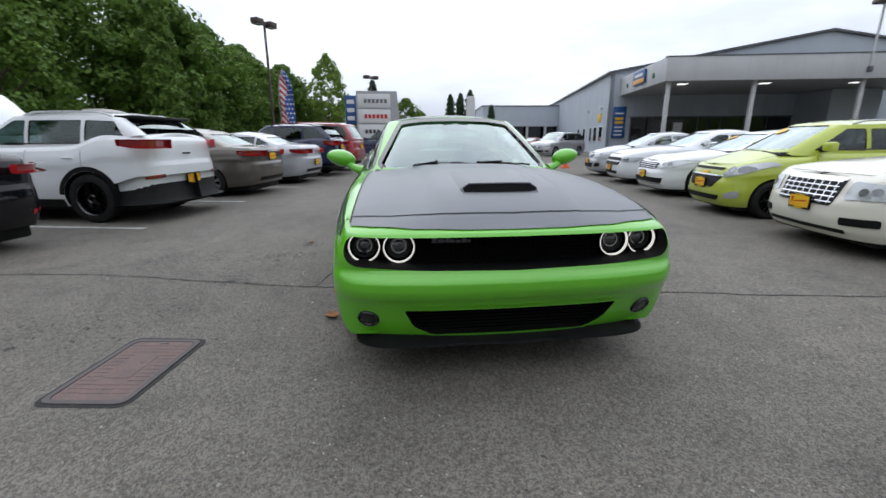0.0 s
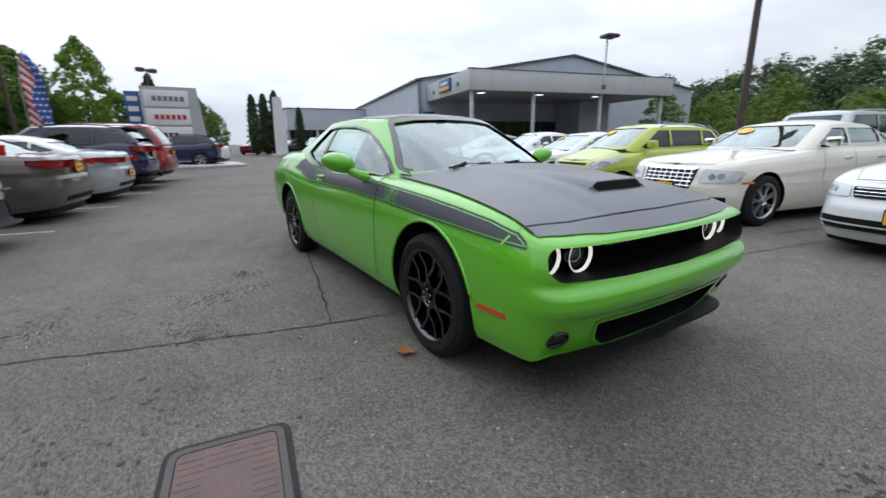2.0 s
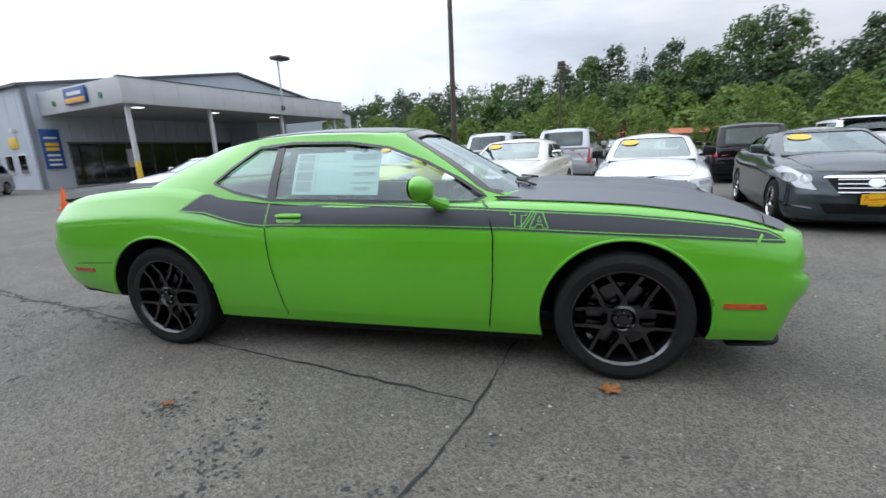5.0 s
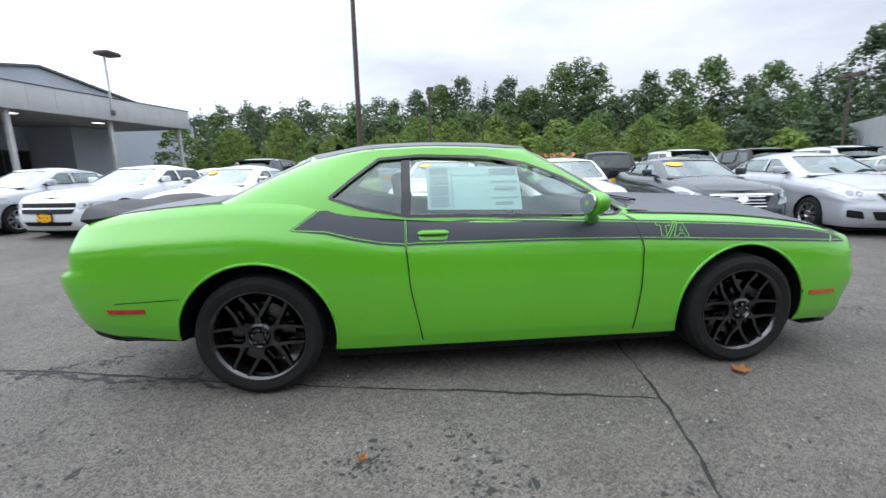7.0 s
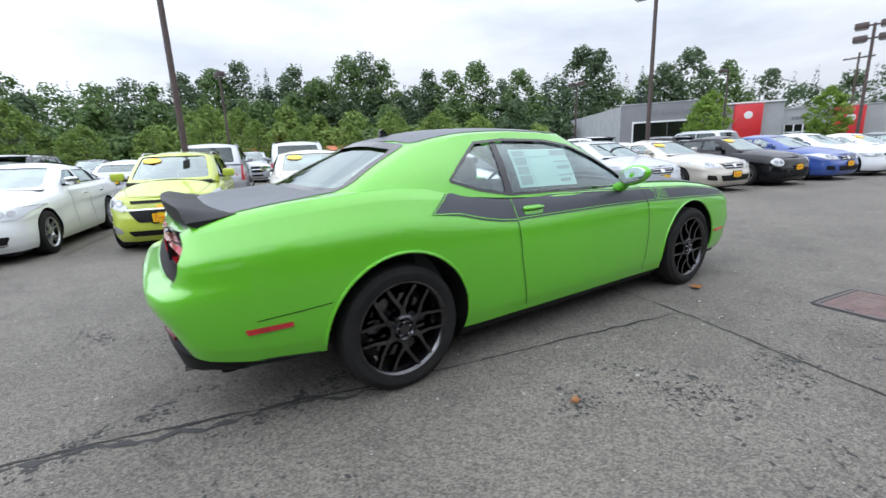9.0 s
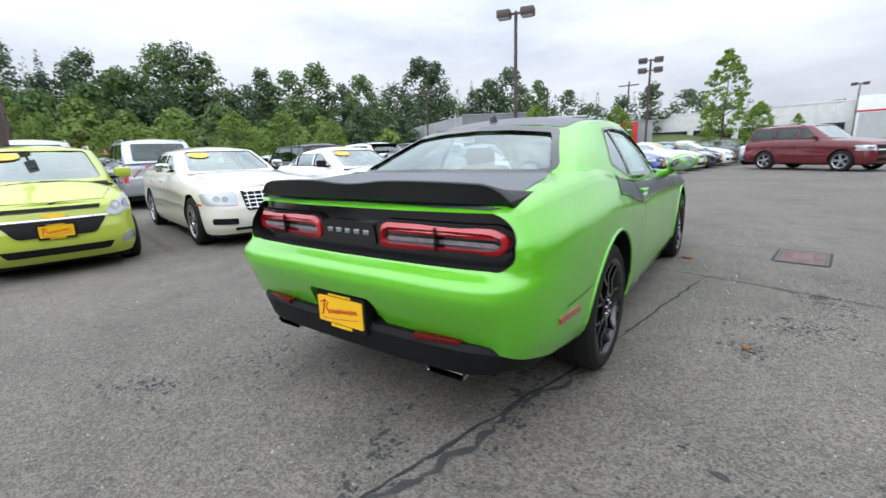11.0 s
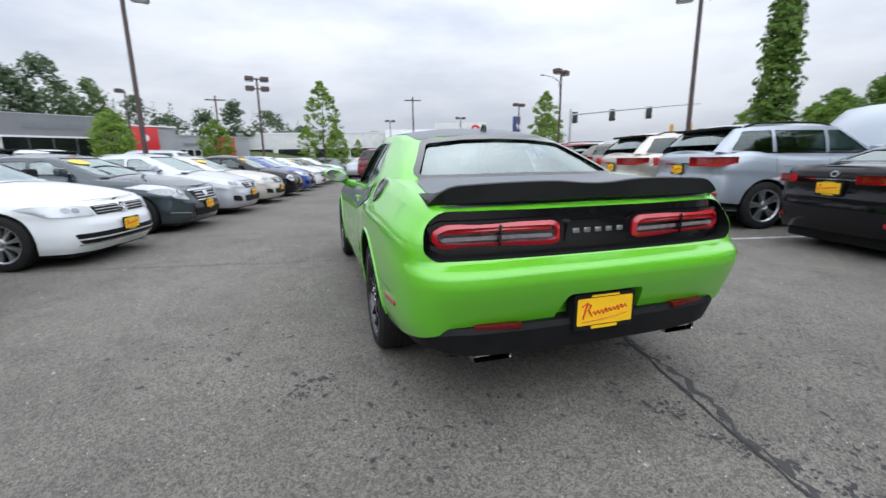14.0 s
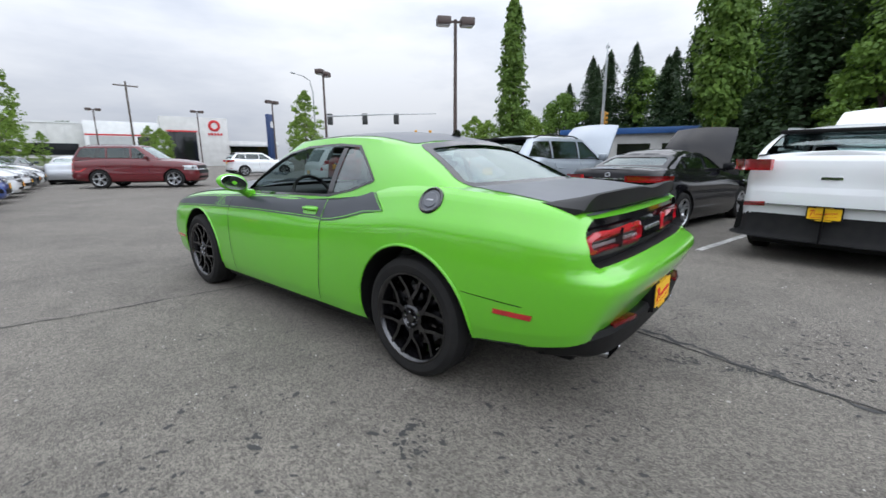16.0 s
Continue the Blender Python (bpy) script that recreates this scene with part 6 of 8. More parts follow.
    for u in np.linspace(-1, 1, 11):
        e = min(1, (1 - abs(u) * .93) / .22)
        place, _ = cast(skin, "top", (u * .212, -1.987))
        high.append(place + Vector((0, .004, .004 + .033 * e * e * (3 - 2 * e))))
    lv, hv = [bm.verts.new(p) for p in low], [bm.verts.new(p) for p in high]
    for i in range(10):
        bm.faces.new((lv[i], lv[i + 1], hv[i + 1], hv[i]))
    bmesh.ops.recalc_face_normals(bm, faces=bm.faces)
    # near-black sheet closes the scoop, standing in for the shade inside
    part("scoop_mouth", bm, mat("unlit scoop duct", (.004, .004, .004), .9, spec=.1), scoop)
    part("scoop_rim", tube(low + high[::-1], .006, 6, True), MATTE, scoop)

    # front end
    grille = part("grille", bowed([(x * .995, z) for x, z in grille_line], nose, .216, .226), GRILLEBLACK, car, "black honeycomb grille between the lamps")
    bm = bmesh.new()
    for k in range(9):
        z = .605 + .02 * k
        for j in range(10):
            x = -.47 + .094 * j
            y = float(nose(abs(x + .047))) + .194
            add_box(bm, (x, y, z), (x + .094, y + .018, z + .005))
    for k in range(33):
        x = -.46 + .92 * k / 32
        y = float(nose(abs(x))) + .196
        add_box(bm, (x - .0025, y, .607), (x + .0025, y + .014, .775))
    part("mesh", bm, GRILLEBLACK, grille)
    bm = bmesh.new()
    for k, (a, b, h) in enumerate(((-.40, -.375, .03), (-.37, -.335, .016), (-.33, -.312, .022), (-.308, -.285, .016), (-.28, -.255, .014), (-.25, -.225, .02), (-.22, -.205, .014))):
        y = float(nose(abs(a)))
        add_box(bm, (a, y + .182, .722), (b, y + .194, .722 + h), .002)
    part("badge", bm, mat("dull script badge", (.12, .12, .125), .35, metal=.5), grille, "small dull script badge as plain shapes")
    for x in (-.738, -.565, .565, .738):
        lamp = thing_part("headlamp", car, pose(x, float(nose(abs(x))) + .205, .704))
        y0 = -.03
        part("housing", lathe([(.03, 0), (.03, .058), (y0 - .005, .079), (y0 - .009, .080), (y0 - .009, .082), (.03, .082)], 40, "y"), GLOSSBLACK, lamp)
        part("halo_ring", lathe([(y0 + .008, .0725), (y0 - .006, .073), (y0 - .010, .0752), (y0 - .006, .0775), (y0 + .008, .0785)], 48, "y"), HALO, lamp, "lit white halo ring")
        part("projector", lathe([(.02, .05), (.0, .048), (-.012, .036), (-.018, .018), (-.019, 0)], 28, "y"), SMOKE, lamp)
        part("lamp_body", lathe([(.0, .047), (-.006, .062), (.008, .066)], 32, "y"), PLASTIC, lamp)
    for s in (-1, 1):
        at, nrm = cast(skin, "front", (s * .728, .352))
        fog = thing_part("fog_lamp", car, Matrix.Translation(at + nrm * .004) @ nrm.to_track_quat("-Y", "Z").to_matrix().to_4x4())
        part("bezel", lathe([(.03, .056), (-.002, .056), (-.009, .050), (-.004, .043), (.0, .040), (.0, 0)], 32, "y"), GLOSSBLACK, fog)
        part("lens", lathe([(.004, .037), (-.002, .034), (-.005, .022), (-.006, 0)], 24, "y"), GLOSSBLACK, fog)
        part("side_marker", decal(skin, "left" if s > 0 else "right", [(-2.128, .438), (-2.118, .466), (-1.938, .466), (-1.932, .438)], .006, .05, .006), AMBER, car, "amber side marker lamp")
        part("rear_side_marker", decal(skin, "left" if s > 0 else "right", [(2.048, .532), (2.05, .556), (2.25, .558), (2.24, .532)], .006, .05, .006), REDLENS, car, "red rear side marker")
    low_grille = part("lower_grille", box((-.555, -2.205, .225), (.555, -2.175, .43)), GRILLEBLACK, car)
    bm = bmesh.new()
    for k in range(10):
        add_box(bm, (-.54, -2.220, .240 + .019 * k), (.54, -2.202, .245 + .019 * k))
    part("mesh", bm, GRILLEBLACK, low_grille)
    part("mouth_rim", seam(skin, "front", mouth_line, .016, .005, True), GREEN, car)
    # splitter
    bm = bmesh.new()
    ring = resample([(p[0], p[1]) for p in outline[:6]], 30)
    rows = []
    for x, y in ring:
        d = Vector((x, y + 1.9)).normalized() if x or y else Vector((0, -1))
        k = 1.0 if y < -2.1 else max(0.2, (-1.95 - y) / .15)
        q = .03 * 2 * abs(d.x * d.y)
        rows.append([(x - d.x * (.26 + q), y - d.y * (.26 + q), .246), (x - d.x * (.18 + q), y - d.y * (.18 + q), .236), (x - d.x * (.085 + q), y - d.y * (.085 + q) * (2 - k), .214), (x - d.x * (.083 + q), y - d.y * (.083 + q) * (2 - k), .200), (x - d.x * (.32 + q), y - d.y * (.32 + q), .194)])
    for sgn in (1, -1):
        g = [[bm.verts.new((p[0] * sgn, p[1], p[2])) for p in row] for row in rows]
        for a, c in zip(g, g[1:]):
            for i in range(5):
                bm.faces.new((a[i], a[(i + 1) % 5], c[(i + 1) % 5], c[i]))
    bmesh.ops.remove_doubles(bm, verts=bm.verts, dist=1e-4)
    bmesh.ops.recalc_face_normals(bm, faces=bm.faces)
    part("front_splitter", bm, PLASTIC, car, "black chin splitter under the bumper")
    part("underbody", box((-.74, -2.05, .19), (.74, 1.10, .32), .03), PLASTIC, car)
    part("rear_underbody", box((-.70, 1.08, .275), (.70, 2.36, .40), .03), PLASTIC, car)
    part("floor_pan", box((-.78, -1.03, .135), (.78, 1.03, .25), .03), PLASTIC, car)
    for s in (1, -1):
        part("sill", prism(rounded([(s * .875, .30), (s * .868, .222), (s * .835, .170), (s * .79, .150), (s * .68, .150), (s * .68, .30)], .012), "y", -1.055, 1.055), PLASTIC, car, "black side sill")

    # side graphics, seams and furniture
    stripe = [(1.262, .953), (1.07, .928), (.92, .888), (.765, .858), (.637, .845), (.57, .849), (-.264, .845), (-.84, .832), (-1.2, .816), (-1.7, .793), (-2.07, .770), (-2.190, .762),
              (-2.175, .790), (-2.12, .820), (-1.955, .855), (-1.706, .884), (-1.446, .909), (-1.05, .931), (-.725, .946), (-.237, .968), (.593, 1.000), (.692, 1.010), (.889, 1.060), (1.075, 1.086)]
    inner = []
    for i, p in enumerate(stripe):
        a, c = Vector(stripe[i - 1]), Vector(stripe[(i + 1) % len(stripe)])
        t = (c - a).normalized()
        inner.append(tuple(Vector(p) + Vector((t.y, -t.x)) * .011))
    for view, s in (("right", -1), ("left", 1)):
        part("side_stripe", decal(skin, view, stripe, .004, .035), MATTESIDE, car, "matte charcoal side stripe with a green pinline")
        part("pinline", seam(skin, view, inner, .0045, .0058, True), GREEN, car)
        for line in ([(.626, 1.015), (.628, .84)], [(-2.105, .835), (-2.06, .762)]):
            part("pinline", seam(skin, view, line, .012, .0060), GREEN, car)
        part("door_gap", seam(skin, view, [(.626, 1.02), (.628, .84), (.61, .605), (.545, .275)], .006, .0064), GLOSSBLACK, car)
        part("door_gap", seam(skin, view, [(-.70, .985), (-.76, .945), (-.793, .80), (-.79, .542), (-.765, .268)], .007, .0064), GLOSSBLACK, car)
        part("bumper_gap", seam(skin, view, [(1.86, .605), (2.0, .598), (2.2, .590)], .004, .002), PLASTIC, car)
        # outlined letters of the fender mark
        tee = [(0, .98), (.45, .98), (.42, .76), (.30, .76), (.30, .04), (.13, .04), (.13, .76), (.0, .76)]
        stroke = [(.27, -.10), (.35, -.10), (.66, 1.08), (.58, 1.08)]
        a_out = [(.52, .04), (.69, .98), (.85, .98), (1.0, .04), (.87, .04), (.845, .25), (.70, .25), (.665, .04)]
        a_in = [(.725, .42), (.82, .42), (.775, .76)]
        for shape in (tee, stroke, a_out, a_in):
            ring = [((-.885 - .20 * u) if s < 0 else (-1.085 + .20 * u), .843 + .080 * v - .012 * (u - .5)) for u, v in shape]
            part("fender_mark", seam(skin, view, ring, .0058, .0062, True), GREEN, car, "green outlined fender mark")
        # handle
        h = thing_part("door_handle", car, Matrix.Identity(4))
        pocket = decal(skin, view, rounded([(.555, .872), (.555, .925), (.385, .925), (.385, .872)], .026), .006, .05, .01)
        part("handle_cup", pocket, GREEN, h)
        part("handle_gap", decal(skin, view, rounded([(.545, .893), (.545, .902), (.395, .902), (.395, .893)], .004), .011, .05), PLASTIC, h)
        place, _ = cast(skin, view, (.47, .912))
        part("handle_bar", tube([place + Vector((s * .012, .085, 0)), place + Vector((s * .026, .055, .002)), place + Vector((s * .028, -.055, .002)), place + Vector((s * .012, -.085, 0))], .011, 8), GREEN, h)
        # mirror
        mir = thing_part("door_mirror", car, Matrix.Identity(4))
        head = bmesh.new()
        bmesh.ops.create_uvsphere(head, u_segments=24, v_segments=14, radius=1)
        for v in head.verts:
            x, y, z = v.co
            v.co = (s * (1.018 + x * .122), -.415 + (max(y, -1) * .088 if y < 0 else y * .036), 1.068 + z * .072 * (1 - .12 * s * x * s) + .02 * x)
        bmesh.ops.recalc_face_normals(head, faces=head.faces)
        part("mirror_shell", head, GREEN, mir)
        glass = lathe([(0, .0), (0, .9), (-.004, .95)], 28, "y")
        for v in glass.verts:
            v.co = (s * (1.018 + v.co.x * .106), -.380 + v.co.y, 1.068 + v.co.z * .060 + .02 * v.co.x)
        part("mirror_glass", glass, CHROME, mir)
        part("mirror_arm", tube([(s * .83, -.50, .962), (s * .90, -.475, .985), (s * .96, -.44, 1.02)], [.045, .032, .03], 10), GREEN, mir)

    # fuel cap on the driver's side
    place, normal = cast(skin, "left", (1.602, 1.035))
    normal = normal.normalized()
    cap = thing_part("fuel_cap", car, Matrix.Translation(place) @ normal.to_track_quat("X", "Z").to_matrix().to_4x4())
    part("cap_ring", lathe([(-.02, .078), (.006, .078), (.012, .070), (.006, .064), (.004, .06)], 36), GLOSSBLACK, cap)
    part("cap_face", lathe([(.003, .062), (.004, .046), (.010, .040), (.010, 0)], 36), MATTE, cap, "round dark fuel filler cap")
    bm = bmesh.new()
    add_box(bm, (.010, -.02, -.004), (.0125, .02, .004))
    part("cap_mark", bm, MACHINED, cap)

    # tail
    panel = part("tail_panel", bowed([(x * .997, z) for x, z in tail_line], tail, -.172, -.162), GLOSSBLACK, car, "gloss black tail panel")
    for s in (1, -1):
        lamp = thing_part("tail_lamp", car, Matrix.Identity(4))
        ring_o = rounded([(s * .195, .842), (s * .20, .918), (s * .235, .938), (s * .735, .936), (s * .785, .905), (s * .785, .862), (s * .755, .834), (s * .23, .828)], .022, 4)
        mid = Vector((s * .49, .884))
        ring_i = [tuple(mid + Vector(((Vector(p) - mid).x * .935, (Vector(p) - mid).y * .66))) for p in ring_o]

        def bow(x, y):
            return y - 2.452 + float(tail(abs(x))) - .135

        bm = bmesh.new()
        loops = []
        for ring, y in ((ring_o, 2.436), (ring_o, 2.452), (ring_i, 2.462), (ring_i, 2.43)):
            loops.append([bm.verts.new((x, bow(x, y), z)) for x, z in ring])
        for a, c in zip(loops, loops[1:]):
            for i in range(len(a)):
                bm.faces.new((a[i], a[(i + 1) % len(a)], c[(i + 1) % len(a)], c[i]))
        bmesh.ops.recalc_face_normals(bm, faces=bm.faces)
        part("red_band", bm, REDGLOW, lamp, "lit red racetrack band")
        bm = bmesh.new()
        f = bm.faces.new([bm.verts.new((x, bow(x, 2.436), z)) for x, z in ring_i])
        bmesh.ops.recalc_face_normals(bm, faces=bm.faces)
        part("clear_centre", bm, mat("smoky lamp lens", (.10, .09, .10), .12, metal=.6, second=(.04, .03, .035), size=.06, coat=.8), lamp, "smoky clear lamp centre")
        # pale strip puts the light caught low in the lamp into colour
        bm = bmesh.new()
        strip = rounded([(s * .235, .860), (s * .74, .860), (s * .752, .870), (s * .73, .879), (s * .24, .878), (s * .228, .869)], .006, 3)
        bm.faces.new([bm.verts.new((x, bow(x, 2.442), z)) for x, z in strip])
        bmesh.ops.recalc_face_normals(bm, faces=bm.faces)
        part("lens_strip", bm, mat("pale lit lamp lens", (.30, .29, .30), .15, metal=.3, second=(.20, .19, .20), size=.03, coat=1.0), lamp, "pale lens strip coloured as lit")
        bm = bmesh.new()
        add_box(bm, (s * .49 - .003, bow(.49, 2.39), .835), (s * .49 + .003, bow(.49, 2.462), .93))
        part("lamp_split", bm, GLOSSBLACK, lamp)
        part("dark_band", tube([(s * .24, bow(.24, 2.438), .905), (s * .5, bow(.5, 2.438), .905), (s * .74, bow(.74, 2.438), .902)], .012, 6), REDLENS, lamp)
        part("bezel", seam(surface(panel), "rear", [tuple(mid + (Vector(p) - mid) * 1.06) for p in ring_o], .02, .02, True), GLOSSBLACK, lamp)
    part("centre_panel", prism(rounded([(-.175, .832), (.175, .832), (.16, .93), (-.16, .93)], .02), "y", 2.43, 2.482), GLOSSBLACK, car)
    for k in range(5):
        x = .118 - .059 * k
        bm = bmesh.new()
        add_box(bm, (x - .017, 2.480, .872), (x + .017, 2.488, .894), .004)
        part("tail_badge", bm, MACHINED, car, "small bright metal badge block")
    # spoiler
    bm = bmesh.new()
    rows = []
    for u in np.linspace(-1, 1, 41):
        x = u * .785
        e = abs(u)
        lift = float(curve([(0, 1.098), (.08, 1.100), (.28, 1.112), (.36, 1.113), (.86, 1.100), (.95, 1.07), (1, 1.035)])(e))
        yb = 2.475 - .075 * e ** 2.2
        deck = 1.045 - .012 * e
        rows.append([(x, yb - .20, float(deck) + .022), (x, yb - .10, deck + (lift - deck) * .55 + .006), (x, yb - .012, lift), (x, yb, lift - .005), (x, yb - .016, deck - .012), (x, yb - .05, deck - .03), (x, yb - .2, deck - .03)])
    g = [[bm.verts.new(p) for p in row] for row in rows]
    for a, c in zip(g, g[1:]):
        for i in range(7):
            bm.faces.new((a[i], a[(i + 1) % 7], c[(i + 1) % 7], c[i]))
    bm.faces.new(g[0])
    bm.faces.new(g[-1][::-1])
    bmesh.ops.recalc_face_normals(bm, faces=bm.faces)
    part("rear_spoiler", bm, mat("satin black spoiler", (.010, .010, .011), .5, spec=.25, second=(.016, .016, .017), size=.3), car, "satin black boot spoiler", 40)
    # lower rear
    bm = bmesh.new()
    ring = resample([(.905, 1.93), (.90, 2.1), (.88, 2.25), (.825, 2.40), (.74, 2.485), (.6, 2.53), (.3, 2.55), (0, 2.553)], 36)
    rows = []
    for x, y in ring:
        zt = float(curve([(1.93, .385), (2.2, .42), (2.42, .46), (2.5, .487), (2.555, .492)])(y))
        zl = float(curve([(1.93, .325), (2.2, .34), (2.45, .352), (2.5, .335), (2.555, .325)])(y))
        d = Vector((x * .35, y - 1.6)).normalized()
        if y < 2.3:
            d = Vector((1, .15)).normalized()
        rows.append([(x - d.x * .09, y - d.y * .09, zt), (x - d.x * .012, y - d.y * .012, zt - .004), (x, y, zt - .03), (x - d.x * .03, y - d.y * .03, zl + .02), (x - d.x * .06, y - d.y * .06, zl), (x - d.x * .3, y - d.y * .3, zl - .01)])
    for sgn in (1, -1):
        g = [[bm.verts.new((p[0] * sgn, p[1], p[2])) for p in row] for row in rows]
        for a, c in zip(g, g[1:]):
            for i in range(6):
                bm.faces.new((a[i], a[(i + 1) % 6], c[(i + 1) % 6], c[i]))
    bmesh.ops.remove_doubles(bm, verts=bm.verts, dist=1e-4)
    bmesh.ops.recalc_face_normals(bm, faces=bm.faces)
    part("rear_valance", bm, PLASTIC, car, "black lower bumper with exhaust cut-outs")
    part("plate_bracket", box((-.165, 2.50, .425), (.165, 2.555, .60), .01), PLASTIC, car)
    dealer_plate(car, pose(0, 2.563, .515, 0, 0, 180))
    for s in (1, -1):
        part("reflector", box((-.108, -.03, -.011), (.108, .010, .011), .004, pose(s * .52, 2.526, .486, 0, 0, -s * 10)), REFLECTOR, car)
        ex = thing_part("exhaust_tip", car, pose(s * .53, 2.437, .334))
        o = rounded([(-.10, -.022), (.10, -.022), (.092, .022), (-.092, .022)], .018, 4)
        bm = bmesh.new()
        loops = [[bm.verts.new((x * k, y, z * k)) for x, z in o] for y, k in ((-.2, 1), (.055, 1), (.06, .97), (.055, .9), (-.15, .88))]
        for a, c in zip(loops, loops[1:]):
            for i in range(len(a)):
                bm.faces.new((a[i], a[(i + 1) % len(a)], c[(i + 1) % len(a)], c[i]))
        bmesh.ops.recalc_face_normals(bm, faces=bm.faces)
        part("pipe", bm, mat("sooty chrome", (.34, .34, .35), .2, metal=1.0, second=(.2, .2, .2), size=.05), ex, "flattened chrome exhaust tip")
        part("bore", box((-.09, -.16, -.022), (.09, -.1, .022)), GLOSSBLACK, ex)
        part("divider", box((-.085, -.1, -.003), (.085, .045, .003)), CHROME, ex)
    # antenna fin, wipers
    part("antenna", prism([(1.03, 1.412), (1.11, 1.398), (1.105, 1.45), (1.09, 1.462), (1.075, 1.455)], "x", -.012, .012), GLOSSBLACK, car, "small black roof antenna fin")
    for x0, x1, y1 in ((-.42, -.02, -.80), (.08, .52, -.78)):
        pts = []
        for k in range(9):
            x = x0 + (x1 - x0) * k / 8
            place, nrm = cast(ground, "top", (x, -.955 + .09 * math.sin(k / 8 * 2.6)))
            pts.append(place + Vector((0, -.01, .022)))
        wip = thing_part("wiper", car, Matrix.Identity(4))
        part("blade", tube(pts, .009, 6), GLOSSBLACK, wip)
        part("arm", tube([pts[0] + Vector((0, -.04, 0)), pts[4] + Vector((0, 0, .015))], .008, 6), PLASTIC, wip)

    # wheels
    for y in (-1.475, 1.475):
        for s in (1, -1):
            wheel(car, s * .812, y, .356, .356, .245, .264, s, 6, radians(19.5), RIMBLACK, spoke=.021, hub_r=.078, bright=RIMBLACK, fork=.40)

    # inside
    for x in (-.36, .36):
        seat = thing_part("front_seat", car, pose(x, .25, .38))
        part("cushion", box((-.25, -.35, .0), (.25, .22, .24), .06), SEAT, seat)
        part("seat_back", box((-.25, -.06, 0), (.25, .08, .62), .06, pose(0, .22, .12, -14)), SEAT, seat)
        part("headrest", box((-.13, -.05, 0), (.13, .05, .17), .045, pose(0, .385, .70, -10)), SEAT, seat)
    part("rear_seat", box((-.62, -.1, 0), (.62, .08, .62), .07, pose(0, 1.22, .42, -18)), SEAT, car)
    part("dashboard", prism(rounded([(-.95, .80), (-.95, .985), (-.70, 1.0), (-.52, .975), (-.42, .90), (-.45, .60), (-.80, .55)], .03), "x", -.71, .71), CABIN, car)
    part("parcel_shelf", box((-.62, 1.30, .98), (.62, 1.72, 1.085), .02), CABIN, car)
    steer = thing_part("steering_wheel", car, pose(.36, -.30, .93, -65))
    part("steering_rim", tube([(.185 * math.cos(a), .185 * math.sin(a), 0) for a in np.linspace(0, math.tau, 29)[:-1]], .015, 8, True), CABIN, steer)
    part("steering_hub", box((-.17, -.05, -.03), (.17, .05, .02), .03), CABIN, steer)
    part("rear_view_mirror", box((-.12, -.32, 1.30), (.12, -.28, 1.36), .02), CABIN, car)
    # window sticker inside the passenger glass
    sheet = [(.49, 1.045), (.49, 1.298), (-.085, 1.292), (-.085, 1.03)]
    st = part("window_sticker", decal(shell, "right", sheet, -.024, .1), PAPER, car, "pale printed price sheet inside the window")
    for y0, y1, z0, z1 in ((.47, .36, 1.25, 1.285), (.47, .36, 1.19, 1.24), (.47, .36, 1.13, 1.18), (.47, .36, 1.06, 1.12), (.34, .335, 1.05, 1.29), (.33, .14, 1.24, 1.243), (.10, -.07, 1.245, 1.28), (.10, -.07, 1.195, 1.205), (.08, -.06, 1.15, 1.17), (.10, -.07, 1.10, 1.108), (.08, -.03, 1.06, 1.08)):
        part("print_block", decal(shell, "right", [(y0, z0), (y0, z1), (y1, z1), (y1, z0)], -.0215, .1), INK, st)
    return car


green_coupe()


# ---------------------------------------------------------------- the other parked cars
def sloped(points, k):
    return [(x * k, z) for x, z in points]


